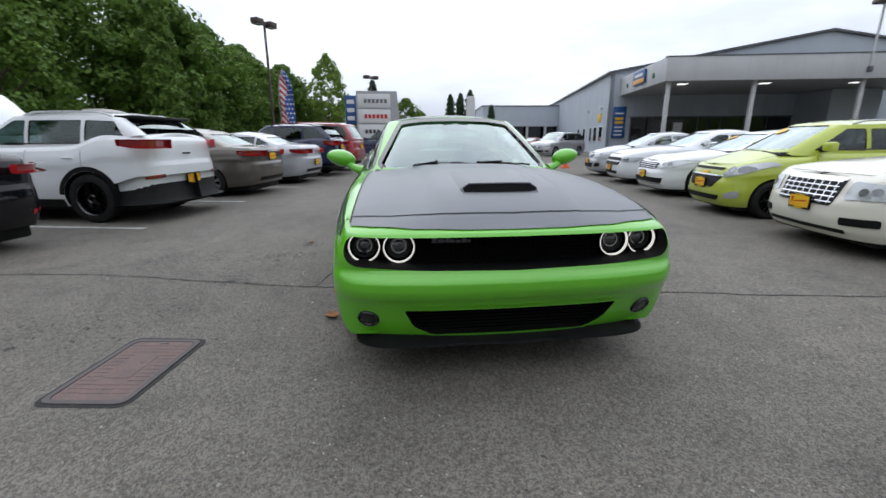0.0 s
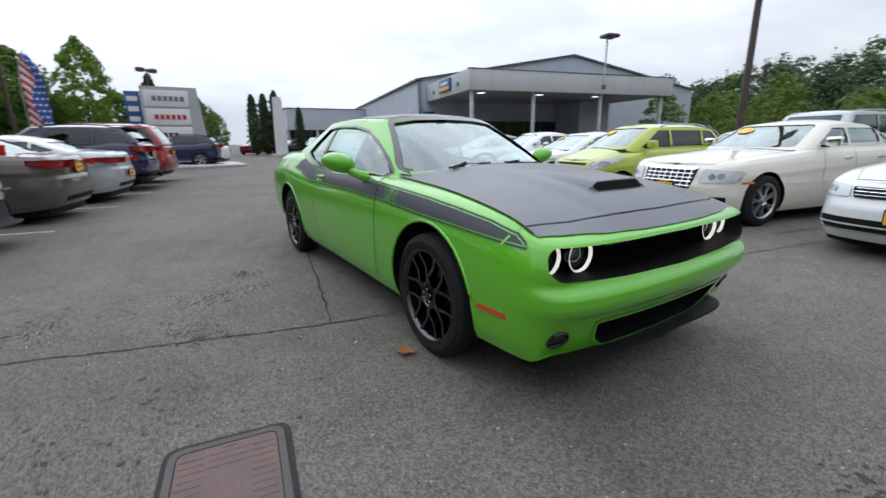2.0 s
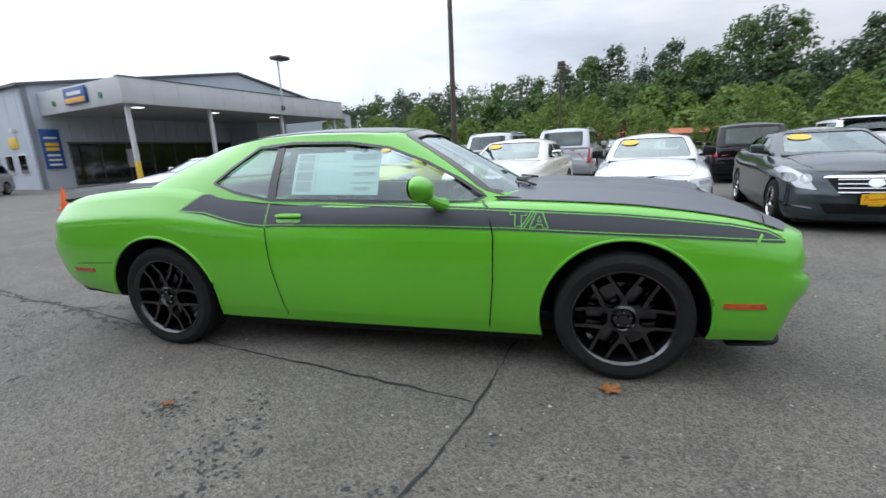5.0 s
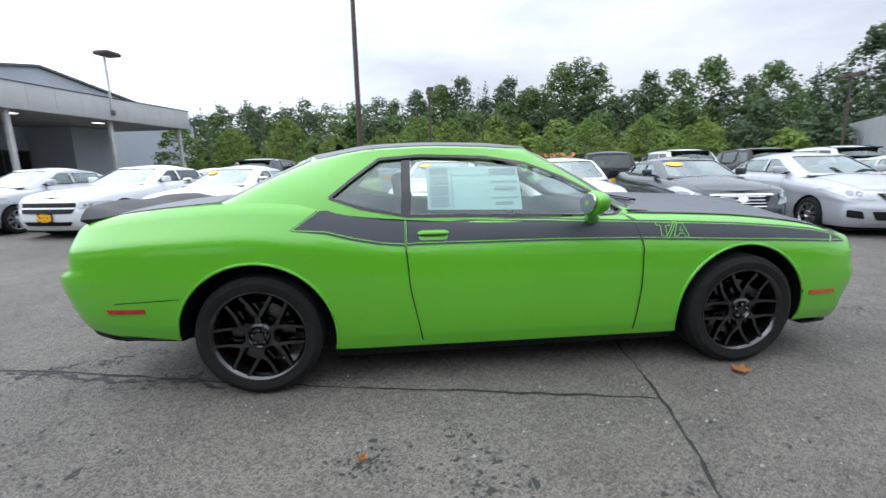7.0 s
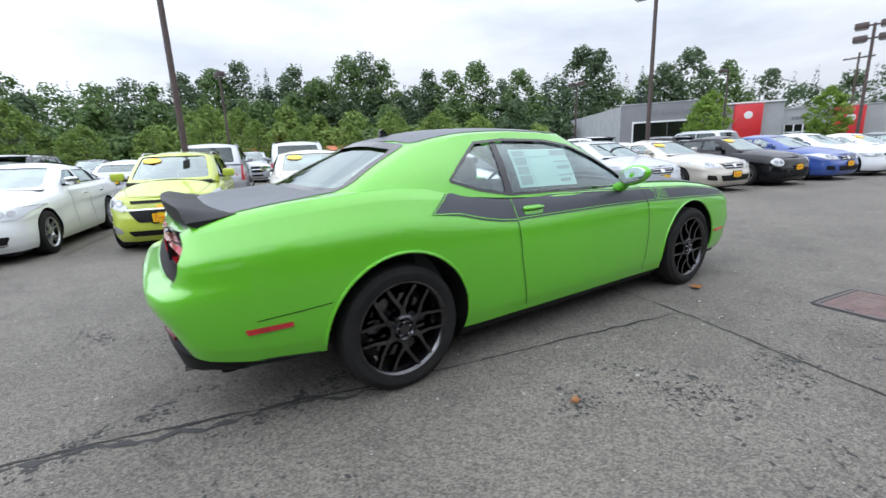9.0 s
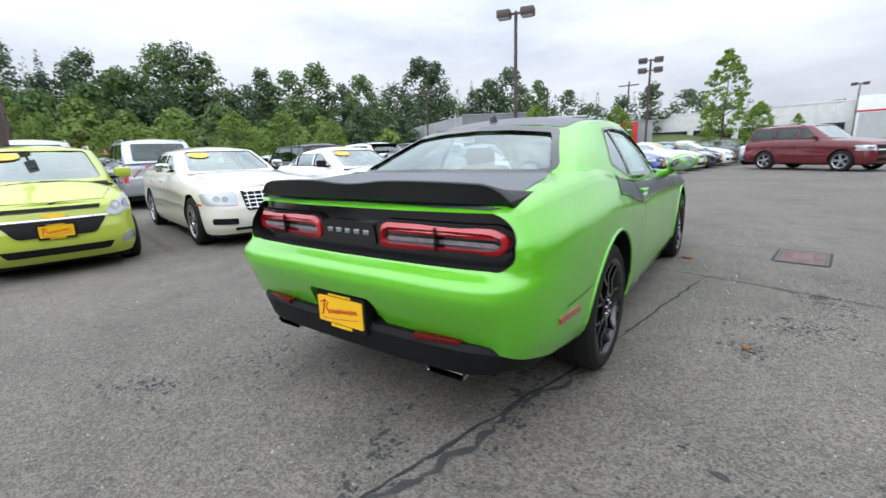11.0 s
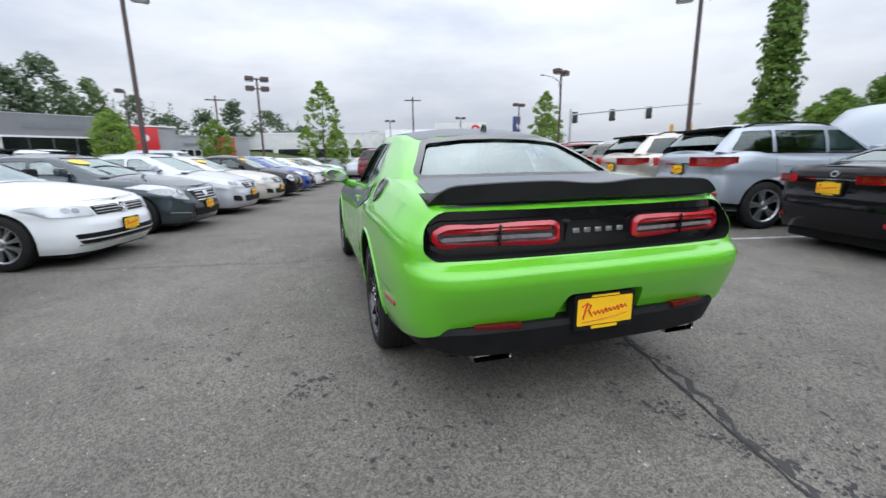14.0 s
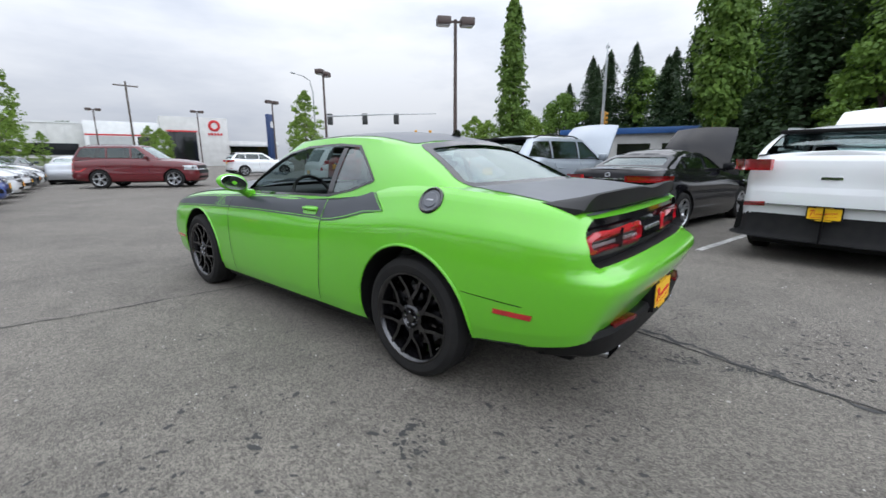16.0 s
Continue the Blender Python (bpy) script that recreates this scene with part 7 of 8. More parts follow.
def parked_car(name, label, coat, L, W, H, wheelbase, overhang, r, nose, cowl, belt, tail, cab, roof_w=0.72, clear=0.20, glass=None, dark=False, rim=ALLOY, arms=5, spread=0.0, spoke=0.04,
               front=(), back=(), flanks=(), pillars=(), skirt=False, open_hood=False, rails=False, sticker=False, plates=("front",), tail_round=1.0, third=True, chrome_mirror=False, spoiler=False, lamps=None):
    """A car with its nose towards -y. nose, cowl, belt, tail: heights of the skin's upper edge; cab: windscreen foot and head, rear window head and foot, along y.
    front, back, flanks: (name, material, outline, proud, label) laid on that side; outlines in half widths and metres."""
    glass = glass or TINT
    car = thing(name, label, "car")
    w = W / 2
    y0, y1 = -L / 2, L / 2
    af = y0 + overhang
    ar = af + wheelbase
    yf, yh, yr, yb = cab
    zb = clear
    outline = [(0, y0, zb, nose), (.45 * w, y0 + .02, zb, nose), (.74 * w, y0 + .10, zb, nose + .01), (.92 * w, y0 + .30, zb, nose + .05), (.975 * w, y0 + .62, zb, nose + (cowl - nose) * .5), (w, af + .45, zb, cowl - .04),
               (w, yf + .45, zb, belt), (w, ar - .3, zb + .01, belt + .03), (.99 * w, y1 - .65, zb + .03, tail + .02), (.95 * w, y1 - .28 * tail_round, zb + .06, tail), (.80 * w, y1 - .08 * tail_round, zb + .08, tail), (.45 * w, y1 - .015, zb + .09, tail), (0, y1, zb + .09, tail)]
    crown = [(y0, nose), (y0 + .12, nose + .015), (y0 + .5, nose + (cowl - nose) * .55 + .04), (yf - .1, cowl + .05), (yf + .5, belt + .02), (yb - .2, tail + .05), (yb, tail + .06), (y1 - .10, tail + .02), (y1, tail)]
    fr = [(0, .10), (.15, .03), (.35, 0), (.55, .01), (.7, .05), (.85, .08), (.94, .11), (1, .17)]
    sd = [(0, .06), (.12, .02), (.35, 0), (.62, .012), (.70, .004), (.82, .02), (.93, .05), (1, .10)]
    re = [(0, .10), (.18, .03), (.38, 0), (.55, .012), (.62, .035), (.85, .055), (.94, .07), (1, .12)]
    body = part("body", hull(outline, fr, sd, re, crown, n=72, rows=14, top=9), [coat, PLASTIC, CABIN], car)
    skin = surface(body)
    cut = [cylinder_x(y, r, r * 1.13, a, b, 32) for y in (af, ar) for a, b in ((w - .32, w + .3), (-w - .3, -w + .32))]
    cut.append(prism(rounded([(-.76 * w, yf + .25), (.76 * w, yf + .25), (.76 * w, yb - .35), (-.76 * w, yb - .35)], .05), "z", .45, 1.9, 2))
    carve(body, cut)
    bw, rw = .885 * w, roof_w * w
    zf = cowl + .02
    base = [(0, yf - .12, zf), (.5 * bw, yf - .07, zf), (.85 * bw, yf + .03, zf - .02), (.95 * bw, yf + .16, belt - .03), (bw, yf + .45, belt - .03), (bw, (yf + yb) / 2, belt), (bw, yb - .5, belt + .01), (.96 * bw, yb - .16, tail + .01), (.86 * bw, yb - .05, tail + .02), (.5 * bw, yb, tail + .03), (0, yb + .01, tail + .03)]
    zr = H - .05
    roof = [(0, yh, zr), (.5 * rw, yh + .01, zr - .01), (.88 * rw, yh + .06, zr - .035), (.97 * rw, yh + .16, zr - .045), (rw, yh + .35, zr - .04), (rw, (yh + yr) / 2, zr - .03), (rw, yr - .3, zr - .05), (.97 * rw, yr - .12, zr - .07), (.88 * rw, yr - .04, zr - .07), (.5 * rw, yr, zr - .045), (0, yr + .01, zr - .04)]
    top_line = curve([(yh, zr), (yh + .35, H - .01), ((yh + yr) / 2, H), (yr - .3, H - .025), (yr + .01, zr - .04)])
    cabin = part("upper_body", canopy(base, roof, top_line, n=60, rows=8, top=6, bulge=.02), [coat, GLOSSBLACK], car)
    shell = surface(cabin)
    whole = surface(body, cabin)

    def edge_y(z, low, high, zl):
        return low + (high - low) * (z - zl) / (zr - .04 - zl)

    lo, hi = belt + .05, zr - .10
    a0, a1 = edge_y(lo, yf + .30, yh + .22, belt), edge_y(hi, yf + .30, yh + .22, belt)
    b0, b1 = edge_y(lo + .02, yb - .22, yr - .16, belt), edge_y(hi, yb - .22, yr - .16, belt)
    cuts = sorted(pillars) or [(af + ar) / 2 + .25]
    ys = [a0, *cuts, b0]
    panes = []
    for i in range(len(ys) - 1):
        left, right = ys[i] + (.03 if i else 0), ys[i + 1] - (.03 if i < len(ys) - 2 else 0)
        tl = left if i else a1
        tr = right if i < len(ys) - 2 else b1
        lift = .03 * (i / max(1, len(ys) - 2))
        panes.append(rounded([(left, lo + lift), (right, lo + lift + (.04 if i == len(ys) - 2 else 0)), (tr, hi - (.02 if i == len(ys) - 2 else 0)), (max(tl, left), hi) if i else (tl, hi)], .03, 3))
    wl, wh = zf + .04, zr - .045
    wind = rounded([(-.80 * bw, wl), (.80 * bw, wl), (.82 * rw, wh), (-.82 * rw, wh)], .06, 3)
    bl, bh = (tail + .08, zr - .11) if tail < 1.22 else (tail + .01, zr - .075)
    rb, rt = (.74, .80) if tail < 1.22 else (.84, .90)
    rear = rounded([(-rb * bw, bl), (rb * bw, bl), (rt * rw, bh), (-rt * rw, bh)], .06, 3)
    carve(cabin, [prism(p, "x", -1.5, 1.5, 1) for p in panes] + [prism(wind, "y", yf - .4, yh + .2, 1), prism(rear, "y", yr - .18, yb + .5, 1)])
    part("windscreen", decal(shell, "front", wind, -.01, .2), PARKGLASS, car).visible_shadow = False
    part("rear_window", decal(shell, "rear", rear, -.01, .2), glass, car).visible_shadow = False
    for view in ("left", "right"):
        for p in panes:
            part("side_window", decal(shell, view, p, -.012, .25), glass, car).visible_shadow = False
        if len(cuts):
            part("window_surround", seam(shell, view, [q for q in (panes[0][:1] + [(ys[-1], lo + .03)])], .02, .003), CHROME if chrome_mirror else GLOSSBLACK, car)
        for k, y in enumerate([a0 + .02, *cuts][: 1 + len(cuts)]):
            line = [(y + .02, belt - .02), (y + .02, .55), (y + .10, zb + .12)]
            part("door_gap", seam(skin, view, line, .006, .003), GLOSSBLACK, car)
        for y in [*cuts][:2]:
            place, _ = cast(skin, view, (y - .18, belt - .13))
            if place is not None:
                part("door_handle", box((place.x - .02, y - .27, belt - .142), (place.x + .02, y - .10, belt - .118), .008), CHROME if chrome_mirror else coat, car)
        s = 1 if view == "left" else -1
        place, _ = cast(shell, view, (a0 + .12, belt + .05))
        if place is not None:
            mir = thing_part("door_mirror", car, pose(place.x, a0 + .1, belt + .07))
            part("mirror_shell", box((min(s * .05, s * .25), -.05, -.03), (max(s * .05, s * .25), .06, .11), .035), CHROME if chrome_mirror else (PLASTIC if dark else coat), mir)
            part("mirror_arm", box((min(-s * .02, s * .10), -.03, -.04), (max(-s * .02, s * .10), .03, 0), .012), PLASTIC, mir)
        for item in flanks:
            part(item[0], decal(whole, view, item[2], item[3], .25, .006), item[1], car)
        if skirt:
            part("sill_trim", decal(skin, view, [(af + r * 1.2, zb + .005), (ar - r * 1.2, zb + .015), (ar - r * 1.2, zb + .12), (af + r * 1.2, zb + .12)], .012, .4, .01), PLASTIC, car)
            for y in (af, ar):
                ring = [(y + r * k * math.cos(a), r + r * k * math.sin(a)) for k, sweep in ((1.14, 1), (1.32, -1)) for a in (np.linspace(.15, math.pi - .15, 17) if sweep > 0 else np.linspace(math.pi - .15, .15, 17))]
                part("arch_trim", decal(skin, view, ring, .010, .2, .01), PLASTIC, car)
    part("underbody", box((-.8 * w, y0 + .25, zb - .06), (.8 * w, y1 - .25, zb + .12), .03), PLASTIC, car)
    half = curve([(p[1], p[0]) for p in outline[3:11]])
    for where, things in (("front", front), ("rear", back)):
        for item in things:
            shapes = [item[2]] if item[0] in ("grille", "lower_grille", "badge", "trim_bar", "lower_bumper", "boot_trim", "boot_gap", "third_lamp", "badge_bar", "grille_bar", "chrome_bar") else [item[2], flip(item[2])]
            for shape in shapes:
                part(item[0], decal(skin if where == "front" else whole, where, sloped(shape, w), item[3] + (.005 if where == "front" else 0), .055 if where == "front" else .22, .012), item[1], car, item[4] if len(item) > 4 else "")
                if item[0] == "headlamp":
                    # two reflector bowls behind each lamp glass
                    zs = [q[1] for q in shape]
                    cx, cz, r0 = sum(q[0] for q in shape) / len(shape) * w, sum(zs) / len(zs), (max(zs) - min(zs)) * .21
                    for k in (-1.15, 1.15):
                        for rr, m, up in ((r0, BOWL, .018),):
                            disc = [(cx + k * r0 + rr * math.cos(a), cz + .12 * k * r0 * (1 if cx > 0 else -1) + rr * math.sin(a)) for a in np.linspace(0, math.tau, 13)[:-1]]
                            if all(cast(skin, "front", q)[0] is not None for q in disc):
                                part("lamp_bowl", decal(skin, "front", disc, up, .2), m, car)
    part("hood_gap", seam(skin, "top", [(-.74 * w, yf - .06), (-.72 * w, y0 + .55), (-.60 * w, y0 + .24), (0, y0 + .17), (.60 * w, y0 + .24), (.72 * w, y0 + .55), (.74 * w, yf - .06)], .006, .003, step=.1), PLASTIC, car)
    part("cowl", seam(skin, "top", [(-.72 * w, yf - .02), (-.4 * w, yf - .10), (0, yf - .14), (.4 * w, yf - .10), (.72 * w, yf - .02)], .07, .004, step=.12), PLASTIC, car)
    both = surface(body, cabin)
    # bands that wrap round the rear corners: name, material, inner edge, reach along the flank, lower and upper edge, inset from the widest line
    for kind, skin_mat, x0, reach, z0, z1, back_in in lamps or ():
        ring = [q for q in resample([(p[0], p[1]) for p in outline[-7:]], 80) if q[0] > x0 * w and q[1] > y1 - reach]
        for s in (1, -1):
            bm = bmesh.new()
            rows = []
            for i, q in enumerate(ring):
                a, c = ring[max(0, i - 1)], ring[min(len(ring) - 1, i + 1)]
                d = Vector((c[0] - a[0], c[1] - a[1])).normalized()
                n = Vector((-d.y, d.x))
                k = i / (len(ring) - 1)
                rise = (z1 - z0) * .35 * max(0, (.35 - k) / .35) if kind == "tail_lamp" else (z1 - z0) * .25 * max(0, (.25 - k) / .25)
                end = .012 if i in (0, len(ring) - 1) and x0 >= 0 else 0
                o = Vector((q[0], q[1])) - n * back_in
                lo_z, hi_z = (z0 + rise, z1) if kind == "tail_lamp" else (z0, z1 - rise)
                low_in = .05 if kind == "lower_bumper" else 0
                rows.append([bm.verts.new((s * (o.x + n.x * e), o.y + n.y * e, z)) for e, z in ((-.07 - low_in, lo_z), (.0 - end - low_in, lo_z), (.018 - end - low_in * .4, lo_z + .02 + low_in), (.016 - end, hi_z - .02), (0 - end, hi_z), (-.08, hi_z))])
            for a, c in zip(rows, rows[1:]):
                for i in range(5):
                    bm.faces.new((a[i], a[i + 1], c[i + 1], c[i]))
            bm.faces.new(rows[0])
            bm.faces.new(rows[-1])
            bmesh.ops.recalc_face_normals(bm, faces=bm.faces)
            part(kind, bm, skin_mat, car, "red tail lamp wrapped round the corner" if kind == "tail_lamp" else "")
    for where in plates:
        z = .52 if where == "front" else tail - .25
        z = dict(plates).get(where, z) if isinstance(plates, dict) else z
        place, _ = cast(both, where, (0, z))
        if place is not None:
            dealer_plate(car, pose(0, place.y + (-.02 if where == "front" else .036), z, 0, 0, 0 if where == "front" else 180))
    for y in (af, ar):
        for s in (1, -1):
            wheel(car, s * (w - .115), y, r, r, .215, r * .68, s, arms, spread, rim, simple=True, spoke=spoke, hub_r=.07)
    for x in (-.38, .38):
        seat = thing_part("front_seat", car, pose(x * w / .9, (yf + yh) / 2 + .95, belt - .45))
        part("seat_back", box((-.23, -.05, 0), (.23, .08, .62), .05, pose(0, 0, 0, -12)), SEAT, seat)
        part("headrest", box((-.12, -.05, 0), (.12, .05, .18), .04, pose(0, .13, .63, -8)), SEAT, seat)
    part("dashboard", prism(rounded([(yf - .05, belt - .2), (yf - .05, zf), (yf + .35, zf + .01), (yf + .5, belt - .12), (yf + .45, belt - .4)], .03), "x", -.76 * w, .76 * w), CABIN, car)
    if third:
        part("rear_seat", box((-.7 * w, -.05, 0), (.7 * w, .08, .60), .05, pose(0, yb - .65 if yb < y1 - .4 else y1 - 1.35, belt - .45, -14)), SEAT, car)
    if rails:
        for s in (1, -1):
            ya, yc = yh + .25, yr - .2
            pts = []
            for k in range(9):
                y = ya + (yc - ya) * k / 8
                place, _ = cast(shell, "top", (s * rw * .93, y))
                if place is not None:
                    pts.append(place + Vector((0, 0, .005 if k in (0, 8) else .045)))
            part("roof_rail", tube(pts, .016, 6), ALLOY if rails is True else rails, car)
    if sticker:
        place, _ = cast(shell, "front", (-.40 * w, wh - .08))
        part("windscreen_sticker", decal(shell, "front", [(-.40 * w + .15 * math.cos(a), wh - .07 + .045 * math.sin(a)) for a in np.linspace(0, math.tau, 21)[:-1]], .003, .3), YELLOWSTICK, car, "yellow oval sale sticker")
    if open_hood:
        lid = bmesh.new()
        rows = []
        for u in np.linspace(0, 1, 7):
            row = []
            for v in np.linspace(-1, 1, 9):
                yy = u * 1.05
                zz = .05 * (1 - v * v) + .10 * math.sin(u * 2.6) * (1 - .3 * v * v)
                row.append((v * w * (.80 - .12 * u * u), -yy, zz))
            rows.append(row)
        for dz, turn in ((0, 1), (-.03, -1)):
            g = [[lid.verts.new((p[0], p[1], p[2] + dz)) for p in row] for row in rows]
            for a, b in zip(g, g[1:]):
                for i in range(8):
                    lid.faces.new((a[i], a[i + 1], b[i + 1], b[i])[::turn])
        bmesh.ops.transform(lid, matrix=pose(0, yf - .05, cowl + .05, -52), verts=lid.verts)
        part("raised_hood", lid, coat, car, "hood propped open")
        part("engine_bay", box((-.7 * w, y0 + .35, nose - .1), (.7 * w, yf - .2, cowl + .062), .03), PLASTIC, car)
    if spoiler:
        part("roof_spoiler", box((-.9 * rw, yr - .2, zr - .075), (.9 * rw, yr + .12, zr - .03), .015), PLASTIC, car)
    return car


WHITE = paint("white car paint", (.74, .76, .78))
CREAM = paint("cream car paint", (.72, .69, .60))
LIME = paint("yellow-green car paint", (.42, .50, .05))
SILVER = paint("silver car paint", (.48, .50, .53), .35, .3)
SLATE = paint("dark slate car paint", (.040, .054, .062), .35, .18)
BROWN = paint("brown-grey car paint", (.12, .105, .09), .4, .3)
BLACKCAR = paint("black car paint", (.006, .006, .008), 0.0, .07)
NAVY = paint("dark blue car paint", (.012, .018, .06), 0.0, .1)
BLUE = paint("blue car paint", (.03, .07, .28))
CRIMSON = paint("red car paint", (.26, .012, .016))
MAROON = paint("maroon car paint", (.11, .012, .016))
BEIGE = paint("pale beige car paint", (.52, .49, .43), .3, .3)
STEEL = paint("blue-grey car paint", (.34, .38, .43), .4, .3)

LOT = Matrix.Rotation(radians(-11.5), 4, "Z")


def in_lot(e, u, turn=0.0):
    """A place in the sales lot: metres across the aisle and along it; turn: how far the car is turned from facing across it."""
    p = LOT @ Vector((e, u, 0))
    return pose(p.x, p.y, 0, 0, 0, -90 - 11.5 + turn)


def lamp_pair(outer, inner, low, high, drop=0.0):
    return [(inner, low + drop), (outer, low + .02), (outer, high), (inner, high - .02)]


def parked(ob, e, u, turn=0.0):
    """Puts the middle of a car's nose (or tail) line at e."""
    ob.matrix_world = in_lot(e, u, turn)
    return ob


def bars(z0, z1, n, half, name="grille_bar", material=CHROME, thick=.012):
    return [(name, material, [(-half, z), (half, z), (half, z + thick), (-half, z + thick)], .012) for z in np.linspace(z0, z1, n)]


def bonnet_nose(grille, low, lamps, extra=()):
    items = [("lower_grille", PLASTIC, low, .004), ("grille", PLASTIC, grille, .006)]
    items += [("headlamp", CLEARLENS, lamps, .008, "clear glass headlamp")]
    return items + list(extra)


EAST = 4.1
hatch = parked_car("hatchback", "lime yellow small hatchback with black grille and roof rails", LIME, 3.68, 1.60, 1.52, 2.375, .72, .295, .80, 1.0, 1.0, 1.02, (-.98, -.28, 1.45, 1.76), .74, .17, rim=RIMBLACK, arms=5, spread=.2, spoke=.03,
                   front=bonnet_nose(rounded([(-.42, .46), (.42, .46), (.58, .63), (-.58, .63)], .05), rounded([(-.55, .26), (.55, .26), (.62, .34), (-.62, .34)], .03), rounded([(.56, .68), (.66, .62), (.90, .70), (.95, .82), (.90, .88), (.74, .78)], .03),
                                     [("chrome_bar", CHROME, [(-.60, .635), (.60, .635), (.60, .655), (-.60, .655)], .012), ("badge", YELLOW, [(-.12, .655), (.12, .655), (.12, .70), (-.12, .70)], .016, "gold bar badge as a plain shape"),
                                      ("grille_bar", PLASTIC, [(-.52, .735), (.52, .735), (.54, .765), (-.54, .765)], .01), ("fog_lamp", CLEARLENS, rounded([(.70, .30), (.88, .32), (.88, .44), (.72, .38)], .04), .008)]),
                   rails=True, sticker=True, pillars=(.15, 1.02))
parked(hatch, EAST + 1.86, 3.38)
saloon_c = parked_car("large_saloon", "cream white saloon with an upright chrome lattice grille", CREAM, 5.0, 1.88, 1.49, 3.05, .84, .355, .83, 1.0, 1.03, 1.06, (-.88, -.12, 1.15, 1.72), .72, .19, glass=PARKGLASS, arms=7, spread=.12, spoke=.022,
                      front=bonnet_nose(rounded([(-.42, .52), (.42, .52), (.46, .80), (-.46, .80)], .04), rounded([(-.60, .25), (.60, .25), (.60, .29), (-.60, .29)], .01), rounded([(.52, .60), (.92, .62), (.94, .77), (.54, .79)], .04),
                                        bars(.55, .77, 5, .42) + [("grille_bar", CHROME, [(x, .53), (x + .012, .53), (x + .012, .79), (x, .79)], .013) for x in np.linspace(-.38, .37, 8)] +
                                        [("chrome_bar", CHROME, [(-.45, .785), (.45, .785), (.45, .805), (-.45, .805)], .014), ("fog_lamp", PLASTIC, rounded([(.56, .34), (.86, .35), (.86, .43), (.56, .42)], .02), .006), ("side_lamp", AMBER, [(.93, .60), (.98, .60), (.98, .63), (.93, .63)], .006)]),
                      flanks=[("side_moulding", CREAM, [(-1.25, .56), (1.35, .58), (1.35, .62), (-1.25, .60)], .012)], sticker=True, chrome_mirror=True, pillars=(.28, 1.12))
parked(saloon_c, EAST + 2.46, .95)
saloon_j = parked_car("saloon", "white compact saloon with a slim barred grille", WHITE, 4.65, 1.78, 1.45, 2.65, .90, .325, .745, .96, .98, 1.03, (-.98, -.15, 1.05, 1.68), .72, .17, glass=PARKGLASS, dark=True, arms=9, spread=.1, spoke=.022,
                      front=bonnet_nose(rounded([(-.52, .60), (.52, .60), (.56, .705), (-.56, .705)], .02), rounded([(-.78, .28), (.78, .28), (.84, .40), (-.84, .40)], .03), rounded([(.56, .60), (.94, .61), (.97, .72), (.92, .745), (.58, .71)], .03),
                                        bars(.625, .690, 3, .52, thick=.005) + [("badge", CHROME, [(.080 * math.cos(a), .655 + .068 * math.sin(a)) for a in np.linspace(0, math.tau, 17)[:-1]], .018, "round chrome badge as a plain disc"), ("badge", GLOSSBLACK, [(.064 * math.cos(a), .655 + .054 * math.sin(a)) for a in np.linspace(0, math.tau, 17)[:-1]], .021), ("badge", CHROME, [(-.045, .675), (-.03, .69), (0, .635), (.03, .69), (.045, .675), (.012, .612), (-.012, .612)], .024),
                                                                    ("chrome_bar", WHITE, [(-.84, .33), (.84, .33), (.84, .345), (-.84, .345)], .014), ("lower_bumper", CHROME, [(-.80, .265), (.80, .265), (.80, .28), (-.80, .28)], .012)]),
                      sticker=True, pillars=(.22, 1.05), plates={"front": .44})
parked(saloon_j, EAST + 2.30, -1.74)
saloon_a = parked_car("sports_saloon", "dark slate saloon with a shield grille and chrome rims", SLATE, 4.64, 1.80, 1.42, 2.775, .83, .33, .77, .97, .98, 1.04, (-.95, -.12, 1.05, 1.66), .71, .17, glass=PARKGLASS, rim=CHROME, arms=5, spread=.22, spoke=.026,
                      front=bonnet_nose([(-.36, .50), (.36, .50), (.52, .72), (-.52, .72)], rounded([(-.50, .27), (.50, .27), (.60, .40), (-.60, .40)], .03), rounded([(.62, .56), (.84, .60), (.97, .80), (.90, .86), (.74, .74)], .03),
                                        bars(.53, .69, 4, .40, thick=.014) + [("badge", CHROME, [(.09 * math.cos(a), .65 + .05 * math.sin(a)) for a in np.linspace(0, math.tau, 17)[:-1]], .02, "oval metal badge as a plain disc"), ("chrome_bar", CHROME, [(-.56, .715), (.56, .715), (.54, .735), (-.54, .735)], .015),
                                                                    ("fog_lamp", CHROME, [(.66, .33), (.92, .36), (.92, .375), (.66, .345)], .01)]), sticker=True, pillars=(.22, 1.05), plates={"front": .46})
parked(saloon_a, EAST + 2.35, -4.28)
small_nose = bonnet_nose(rounded([(-.34, .60), (.34, .60), (.46, .72), (-.46, .72)], .03), rounded([(-.50, .30), (.50, .30), (.58, .44), (-.58, .44)], .04), rounded([(.50, .62), (.86, .64), (.97, .78), (.90, .82), (.60, .73)], .04),
                         bars(.635, .69, 2, .36) + [("badge", CHROME, [(.07 * math.cos(a), .665 + .045 * math.sin(a)) for a in np.linspace(0, math.tau, 13)[:-1]], .016), ("fog_lamp", PLASTIC, rounded([(.66, .32), (.86, .34), (.86, .46), (.70, .44)], .03), .006)])
saloon_s = parked_car("saloon", "silver compact saloon with black lower grille", SILVER, 4.54, 1.76, 1.46, 2.60, .93, .31, .75, .98, .99, 1.04, (-1.0, -.18, 1.0, 1.62), .72, .17, glass=PARKGLASS, arms=8, spread=.1, spoke=.022, front=small_nose, pillars=(.2, 1.0), plates={"front": .50})
parked(saloon_s, EAST + 2.28, -6.75)
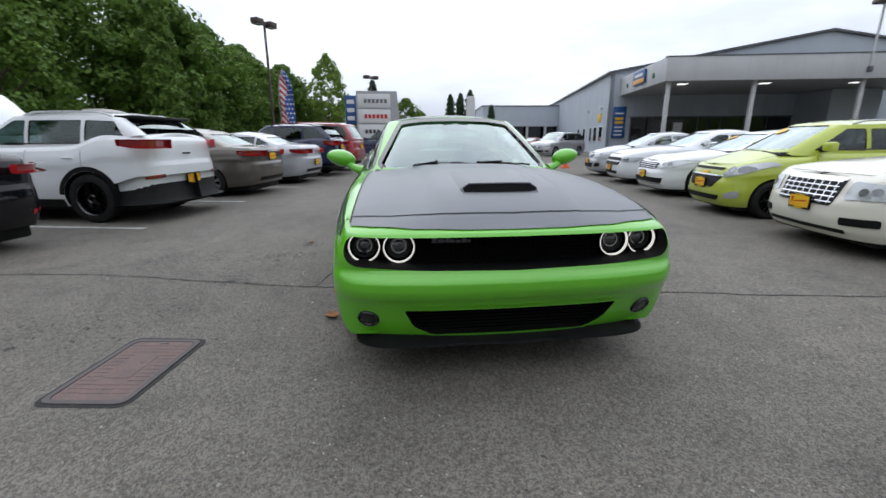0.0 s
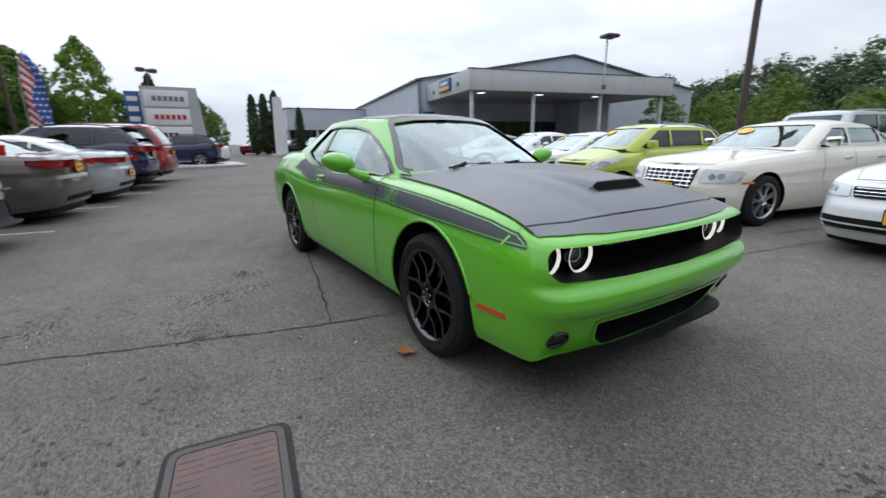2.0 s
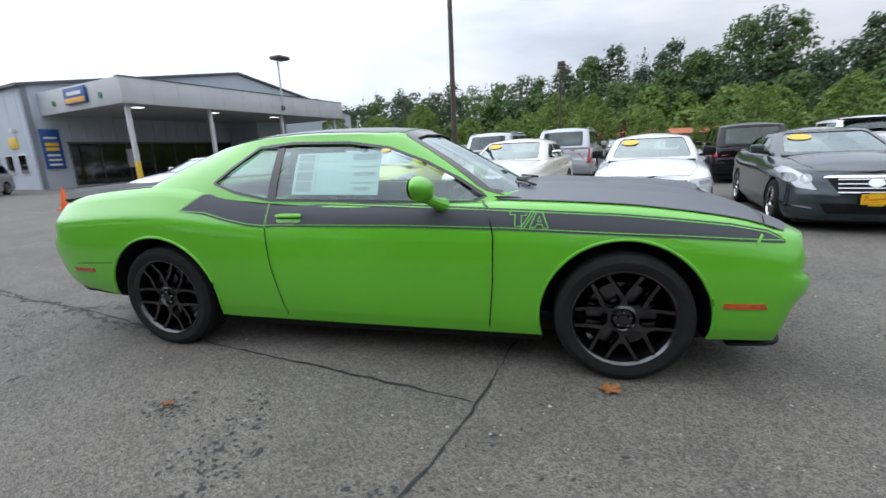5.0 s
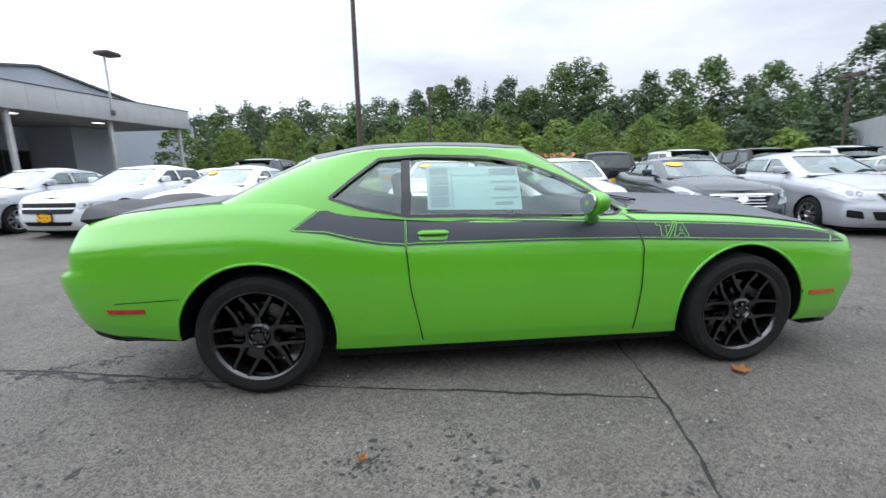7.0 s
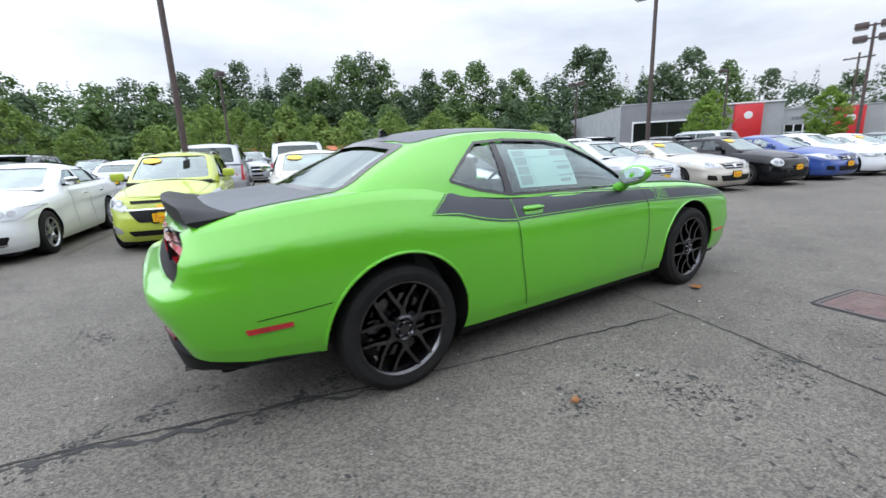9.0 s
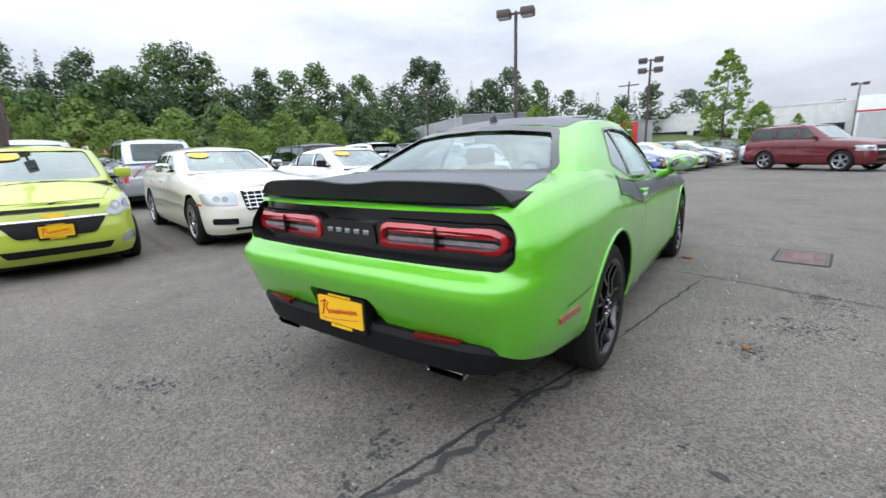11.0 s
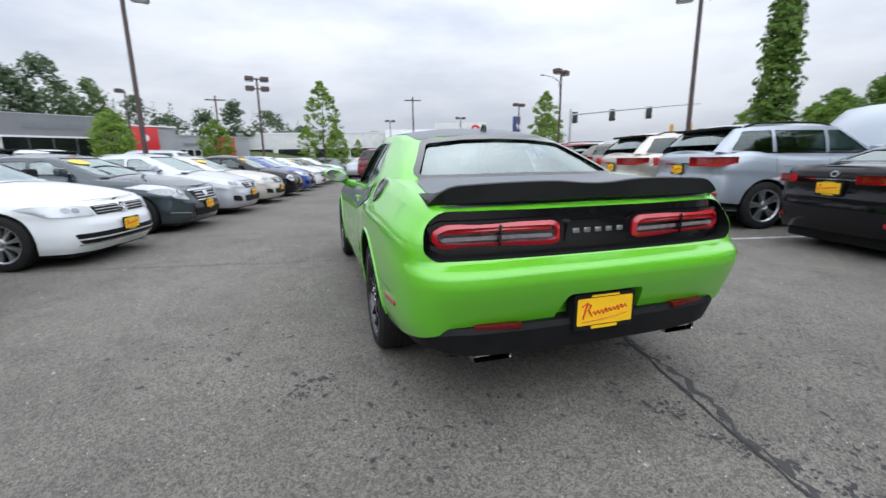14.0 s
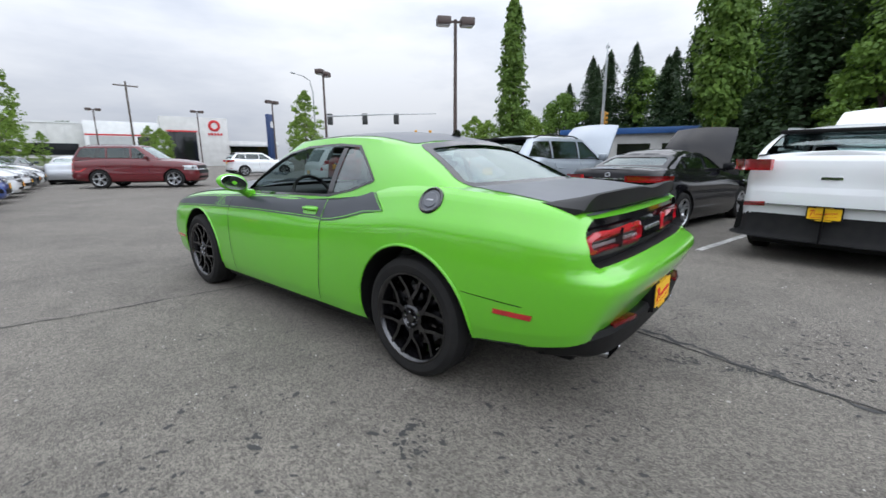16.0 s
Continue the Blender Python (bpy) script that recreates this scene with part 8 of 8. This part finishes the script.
coupe_w = parked_car("coupe", "pearl white two-door coupe with a yellow windscreen sticker", BEIGE, 4.89, 1.81, 1.42, 2.72, 1.0, .325, .72, .95, .97, 1.04, (-.95, -.10, .95, 1.72), .70, .17, glass=PARKGLASS, arms=5, spread=.18, spoke=.028, front=small_nose, sticker=True, pillars=(.45,), plates={"front": .46})
parked(coupe_w, EAST + 2.45, -9.25)
beetle = parked_car("saloon", "black saloon with round headlamps and yellow sticker", BLACKCAR, 4.4, 1.75, 1.47, 2.55, .9, .32, .76, .97, .98, 1.03, (-.95, -.18, 1.0, 1.6), .70, .17, arms=5, spread=.2, spoke=.03,
                    front=bonnet_nose(rounded([(-.3, .32), (.3, .32), (.4, .45), (-.4, .45)], .03), rounded([(-.6, .26), (.6, .26), (.6, .30), (-.6, .30)], .01), [(.74 + .15 * math.cos(a), .66 + .11 * math.sin(a)) for a in np.linspace(0, math.tau, 17)[:-1]]), sticker=True, pillars=(.25, 1.0))
parked(beetle, EAST + 2.2, -11.8)
cc = parked_car("saloon", "white low-roofed saloon with chrome barred grille", WHITE, 4.80, 1.85, 1.42, 2.71, .93, .335, .74, .95, .97, 1.03, (-.95, -.08, 1.0, 1.75), .70, .17, glass=PARKGLASS, arms=5, spread=.2, spoke=.03, chrome_mirror=True,
                front=bonnet_nose(rounded([(-.50, .58), (.50, .58), (.55, .71), (-.55, .71)], .03), rounded([(-.74, .27), (.74, .27), (.80, .40), (-.80, .40)], .03), rounded([(.55, .60), (.90, .62), (.98, .78), (.88, .78), (.58, .71)], .04), bars(.60, .68, 3, .50) + [("lower_bumper", CHROME, [(-.76, .285), (.76, .285), (.76, .30), (-.76, .30)], .012)]),
                sticker=True, pillars=(.28, 1.1), plates={"front": .46})
parked(cc, EAST + 2.42, 6.0)
charger = parked_car("large_saloon", "white large saloon with a black crosshair grille", WHITE, 5.04, 1.90, 1.48, 3.05, .90, .36, .80, 1.0, 1.02, 1.07, (-.88, -.08, 1.15, 1.80), .70, .18, arms=5, spread=.2, spoke=.03,
                     front=bonnet_nose(rounded([(-.58, .52), (.58, .52), (.62, .72), (-.62, .72)], .04), rounded([(-.5, .28), (.5, .28), (.56, .36), (-.56, .36)], .03), rounded([(.64, .60), (.94, .62), (.97, .74), (.66, .74)], .03), [("chrome_bar", WHITE, [(-.60, .60), (.60, .60), (.60, .635), (-.60, .635)], .012)] ), pillars=(.28, 1.12), plates={"front": .44})
parked(charger, EAST + 2.55, 8.6)
kia = copy_thing(saloon_s, in_lot(EAST + 2.3, 11.2))
tagged(kia, "silver compact saloon at the end of the row")

# the row with its tails to the aisle
WEST = -4.5
jeep_back = [("reflector", REDLENS, [(.62, .67), (.88, .65), (.88, .70), (.62, .72)], .024), ("badge", CHROME, [(-.10, 1.0), (.10, 1.0), (.10, 1.03), (-.10, 1.03)], .01)]
suv_w = parked_car("crossover", "white crossover with black lower bumper and arch trim", WHITE, 4.62, 1.86, 1.66, 2.70, .92, .365, .92, 1.10, 1.10, 1.27, (-.82, -.02, 1.85, 2.22), .74, .24, rim=RIMBLACK, arms=5, spread=.2, spoke=.035, back=jeep_back,
                   front=bonnet_nose(rounded([(-.6, .66), (.6, .66), (.62, .84), (-.62, .84)], .03), rounded([(-.6, .36), (.6, .36), (.6, .50), (-.6, .50)], .03), rounded([(.64, .78), (.96, .80), (.96, .86), (.66, .86)], .02)),
                   skirt=True, rails=True, open_hood=True, plates={"rear": .62}, pillars=(.35, 1.25), spoiler=True, lamps=(("tail_lamp", REDLENS, .52, .36, 1.10, 1.23, .080), ("lower_bumper", PLASTIC, -1, .57, .29, .70, -.002)))
parked(suv_w, WEST - 2.28, 2.48)
sentra = parked_car("saloon", "brown-grey saloon with wide red tail lamps", BROWN, 4.62, 1.77, 1.50, 2.70, .88, .32, .78, .98, .99, 1.05, (-.98, -.2, 1.02, 1.66), .72, .18, arms=7, spread=.12, spoke=.024,
                    back=[("lower_bumper", PLASTIC, rounded([(-.6, .34), (.6, .34), (.6, .42), (-.6, .42)], .02), .006), ("chrome_bar", CHROME, [(-.36, .965), (.36, .965), (.36, .985), (-.36, .985)], .012)],
                    front=small_nose, open_hood=True, plates={"rear": .86}, pillars=(.2, 1.0), lamps=(("tail_lamp", REDLENS, .44, .36, .88, 1.0, .03),))
parked(sentra, WEST - 2.28, 5.42)
acura = parked_car("saloon", "silver saloon with red tail lamps and chrome trim", SILVER, 4.9, 1.85, 1.45, 2.77, .98, .33, .76, .98, 1.0, 1.06, (-.98, -.1, 1.1, 1.78), .71, .18, arms=7, spread=.12, spoke=.024, front=small_nose,
                   back=[("lower_bumper", PLASTIC, rounded([(-.6, .34), (.6, .34), (.6, .42), (-.6, .42)], .02), .006)],
                   plates={"rear": .60}, pillars=(.25, 1.05), lamps=(("tail_lamp", REDLENS, .44, .40, .85, .97, .03),))
parked(acura, WEST - 2.42, 8.1)
suv_back = [("reflector", REDLENS, [(.62, .56), (.88, .56), (.88, .61), (.62, .61)], .02),
            ("boot_trim", CHROME, [(-.42, 1.065), (.42, 1.065), (.42, 1.09), (-.42, 1.09)], .012)]
gc = parked_car("large_crossover", "silver-grey large crossover with red tail lamps", STEEL, 4.82, 1.94, 1.76, 2.915, .95, .39, .98, 1.16, 1.17, 1.25, (-.85, -.05, 1.95, 2.32), .74, .26, arms=5, spread=.16, spoke=.045, back=suv_back, rails=PLASTIC,
                front=bonnet_nose(rounded([(-.6, .72), (.6, .72), (.62, .88), (-.62, .88)], .03), rounded([(-.6, .40), (.6, .40), (.6, .52), (-.6, .52)], .03), rounded([(.64, .76), (.96, .78), (.96, .90), (.66, .90)], .02)),
                flanks=[("wheel_trim", ALLOY, [(-1.0, .30), (1.0, .31), (1.0, .35), (-1.0, .34)], .012)], plates={"rear": .98}, open_hood=True, pillars=(.35, 1.3), spoiler=True, lamps=(("tail_lamp", REDLENS, .50, .36, 1.04, 1.19, .072), ("lower_bumper", PLASTIC, -1, .5, .34, .46, -.004)))
parked(gc, WEST - 2.48, -3.10)
lexus = parked_car("saloon", "glossy black sports saloon with red and chrome tail lamps", BLACKCAR, 4.58, 1.80, 1.42, 2.73, .83, .335, .77, .96, .98, 1.05, (-.95, -.12, 1.05, 1.66), .70, .17, arms=5, spread=.2, spoke=.03, front=small_nose,
                   back=[("badge", MACHINED, [(.055 * math.cos(a), .97 + .035 * math.sin(a)) for a in np.linspace(0, math.tau, 13)[:-1]], .012), ("badge", BLACKCAR, [(.04 * math.cos(a), .97 + .024 * math.sin(a)) for a in np.linspace(0, math.tau, 13)[:-1]], .015), ("chrome_bar", CHROME, [(-.40, .90), (.40, .90), (.40, .912), (-.40, .912)], .012), ("reflector", REDLENS, [(.70, .40), (.88, .40), (.88, .45), (.70, .45)], .012)],
                   open_hood=True, plates={"rear": .80}, pillars=(.22, 1.05), lamps=(("tail_lamp", REDLENS, .42, .34, .87, .97, .055),))
parked(lexus, WEST - 2.58, -.46)


def repaint(ob, coat, label):
    """Gives a copied car its own paint."""
    for o in ob.children:
        for slot in o.material_slots:
            if slot.material and "car paint" in slot.material.name:
                slot.link = "OBJECT"
                slot.material = coat
        for q in o.children:
            for slot in q.material_slots:
                if slot.material and "car paint" in slot.material.name:
                    slot.link = "OBJECT"
                    slot.material = coat
    return tagged(ob, label)


def closed(ob):
    """Takes a propped hood off a copy whose hood is shut."""
    for o in list(ob.children):
        if o.name.startswith(("raised_hood", "engine_bay")):
            bpy.data.objects.remove(o)
    return ob


def again(ob, coat, label, e, u, turn=0.0):
    return closed(repaint(copy_thing(ob, in_lot(e, u, turn)), coat, label))


again(gc, BEIGE, "beige large crossover with red tail lamps", WEST - 2.38, -5.4)
again(suv_w, BROWN, "brown-grey crossover with its tail to the aisle", WEST - 2.26, -8.1)
tahoe = parked_car("large_suv", "bright red full-size sport utility vehicle with tinted windows", CRIMSON, 5.15, 2.02, 1.90, 2.95, 1.0, .40, 1.05, 1.24, 1.24, 1.20, (-1.0, -.25, 2.15, 2.50), .77, .30, arms=5, spread=.14, spoke=.04, rails=CRIMSON,
                   front=bonnet_nose(rounded([(-.6, .62), (.6, .62), (.6, .98), (-.6, .98)], .03), rounded([(-.6, .40), (.6, .40), (.6, .50), (-.6, .50)], .03), rounded([(.64, .78), (.96, .78), (.96, .98), (.66, .98)], .02), [("chrome_bar", CHROME, [(-.6, .78), (.6, .78), (.6, .82), (-.6, .82)], .012)]),
                   back=[("tail_lamp", REDLENS, rounded([(.80, .72), (.98, .72), (.98, 1.18), (.82, 1.18)], .02), .014, "tall red tail lamp"), ("lower_bumper", CRIMSON, rounded([(-.98, .46), (.98, .46), (.98, .62), (-.98, .62)], .03), .05)],
                   flanks=[("tail_lamp", REDLENS, rounded([(2.30, .74), (2.50, .74), (2.50, 1.16), (2.36, 1.16)], .02), .006)], plates={"rear": .95}, pillars=(.1, 1.05))
parked(tahoe, WEST - 2.55, 13.3)
again(gc, NAVY, "dark blue crossover between other parked cars", WEST - 2.4, 10.75)
van = parked_car("minivan", "white minivan with dark windows", WHITE, 5.15, 2.0, 1.75, 3.05, .98, .345, .90, 1.08, 1.08, 1.06, (-1.35, -.45, 2.1, 2.45), .78, .20, arms=9, spread=.1, spoke=.022, front=small_nose,
                 back=[("tail_lamp", REDLENS, rounded([(.82, .80), (.98, .80), (.98, 1.05), (.84, 1.05)], .02), .012, "red tail lamp"), ("boot_gap", PLASTIC, [(-.8, .60), (.8, .60), (.8, .615), (-.8, .615)], .004)], flanks=[("tail_lamp", REDLENS, rounded([(2.28, .82), (2.5, .82), (2.5, 1.04), (2.34, 1.04)], .02), .006)], pillars=(-.05, 1.1), plates={"rear": .72})
parked(van, WEST - 2.6, -13.2)
again(gc, CRIMSON, "dark red crossover with its tail to the aisle", WEST - 2.4, -10.7)
p = pose(-13.8, -29.2, 0, 0, 0, -100)
closed(repaint(copy_thing(gc, p), WHITE, "white crossover far down the lot"))
expedition = repaint(copy_thing(tahoe, pose(-3.75, -20.4, 0, 0, 0, -128)), MAROON, "maroon full-size sport utility vehicle parked across the lane")
again(saloon_s, BLUE, "blue saloon in the row", EAST + 2.3, -14.3)
again(charger, WHITE, "white saloon in the row", EAST + 2.55, -16.9)
again(cc, WHITE, "white saloon further down the row", EAST + 2.45, -19.5)
again(saloon_a, SLATE, "dark saloon near the end of the row", EAST + 2.35, -22.0)
again(saloon_s, WHITE, "white saloon near the end of the row", EAST + 2.3, -24.6)
for k, (ob, coat, label) in enumerate(((sentra, BLACKCAR, "black saloon beyond the lane"), (saloon_s, SILVER, "silver saloon beyond the lane"), (acura, SLATE, "grey saloon beyond the lane"), (lexus, BLACKCAR, "black saloon beyond the lane"))):
    again(ob, coat, label, 3.0 + 2.6 * k - 2.5, -27.5 - .3 * k, 80)
# the rows behind
back_row = [(saloon_j, WHITE, "white saloon in the back row"), (van, BLACKCAR, "black minivan in the back row"), (gc, SLATE, "dark crossover in the back row"), (tahoe, SILVER, "silver sport utility vehicle in the back row"), (saloon_s, SILVER, "silver saloon in the back row"),
            (gc, WHITE, "white crossover in the back row"), (acura, SLATE, "grey saloon in the back row"), (suv_w, BLACKCAR, "black crossover in the back row"), (sentra, SILVER, "silver saloon in the back row"), (gc, BLACKCAR, "black crossover in the back row"), (cc, WHITE, "white saloon in the back row")]
for k, i in enumerate((6, 3, 7, 0, 5, 9, 5, 1, None, 3, 3, 8, 2, 10, 4)):
    if i is not None:
        ob, coat, label = back_row[i]
        again(ob, coat, label, EAST + 10.1 + (.25 if ob is van else 0), -22.7 + 2.62 * k, 180)
for k in range(12):
    ob, coat, label = back_row[(k * 7 + 2) % len(back_row)]
    again(ob, coat, label, EAST + 23.0, -19.6 + 2.8 * k, 0)
minivan_far = repaint(copy_thing(van, pose(12.2, 27.9, 0, 0, 0, -58 + 2)), SILVER, "silver minivan beside the grey building")
for k, (ob, coat, label) in enumerate(((gc, NAVY, "dark blue crossover far up the lane"), (saloon_j, WHITE, "white saloon far up the lane"), (charger, WHITE, "white saloon far up the lane"))):
    again(ob, coat, label, WEST - 2.0, 24.0 + 2.7 * k)
for k, (ob, coat, label) in enumerate(((gc, CRIMSON, "red crossover far up the lane"), (suv_w, BLACKCAR, "black crossover far up the lane"), (tahoe, WHITE, "white sport utility vehicle far up the lane"), (saloon_s, CRIMSON, "red saloon far up the lane"), (sentra, SILVER, "grey saloon far up the lane"))):
    again(ob, coat, label, -3.0 + 3.4 * k, 52.0, 60)
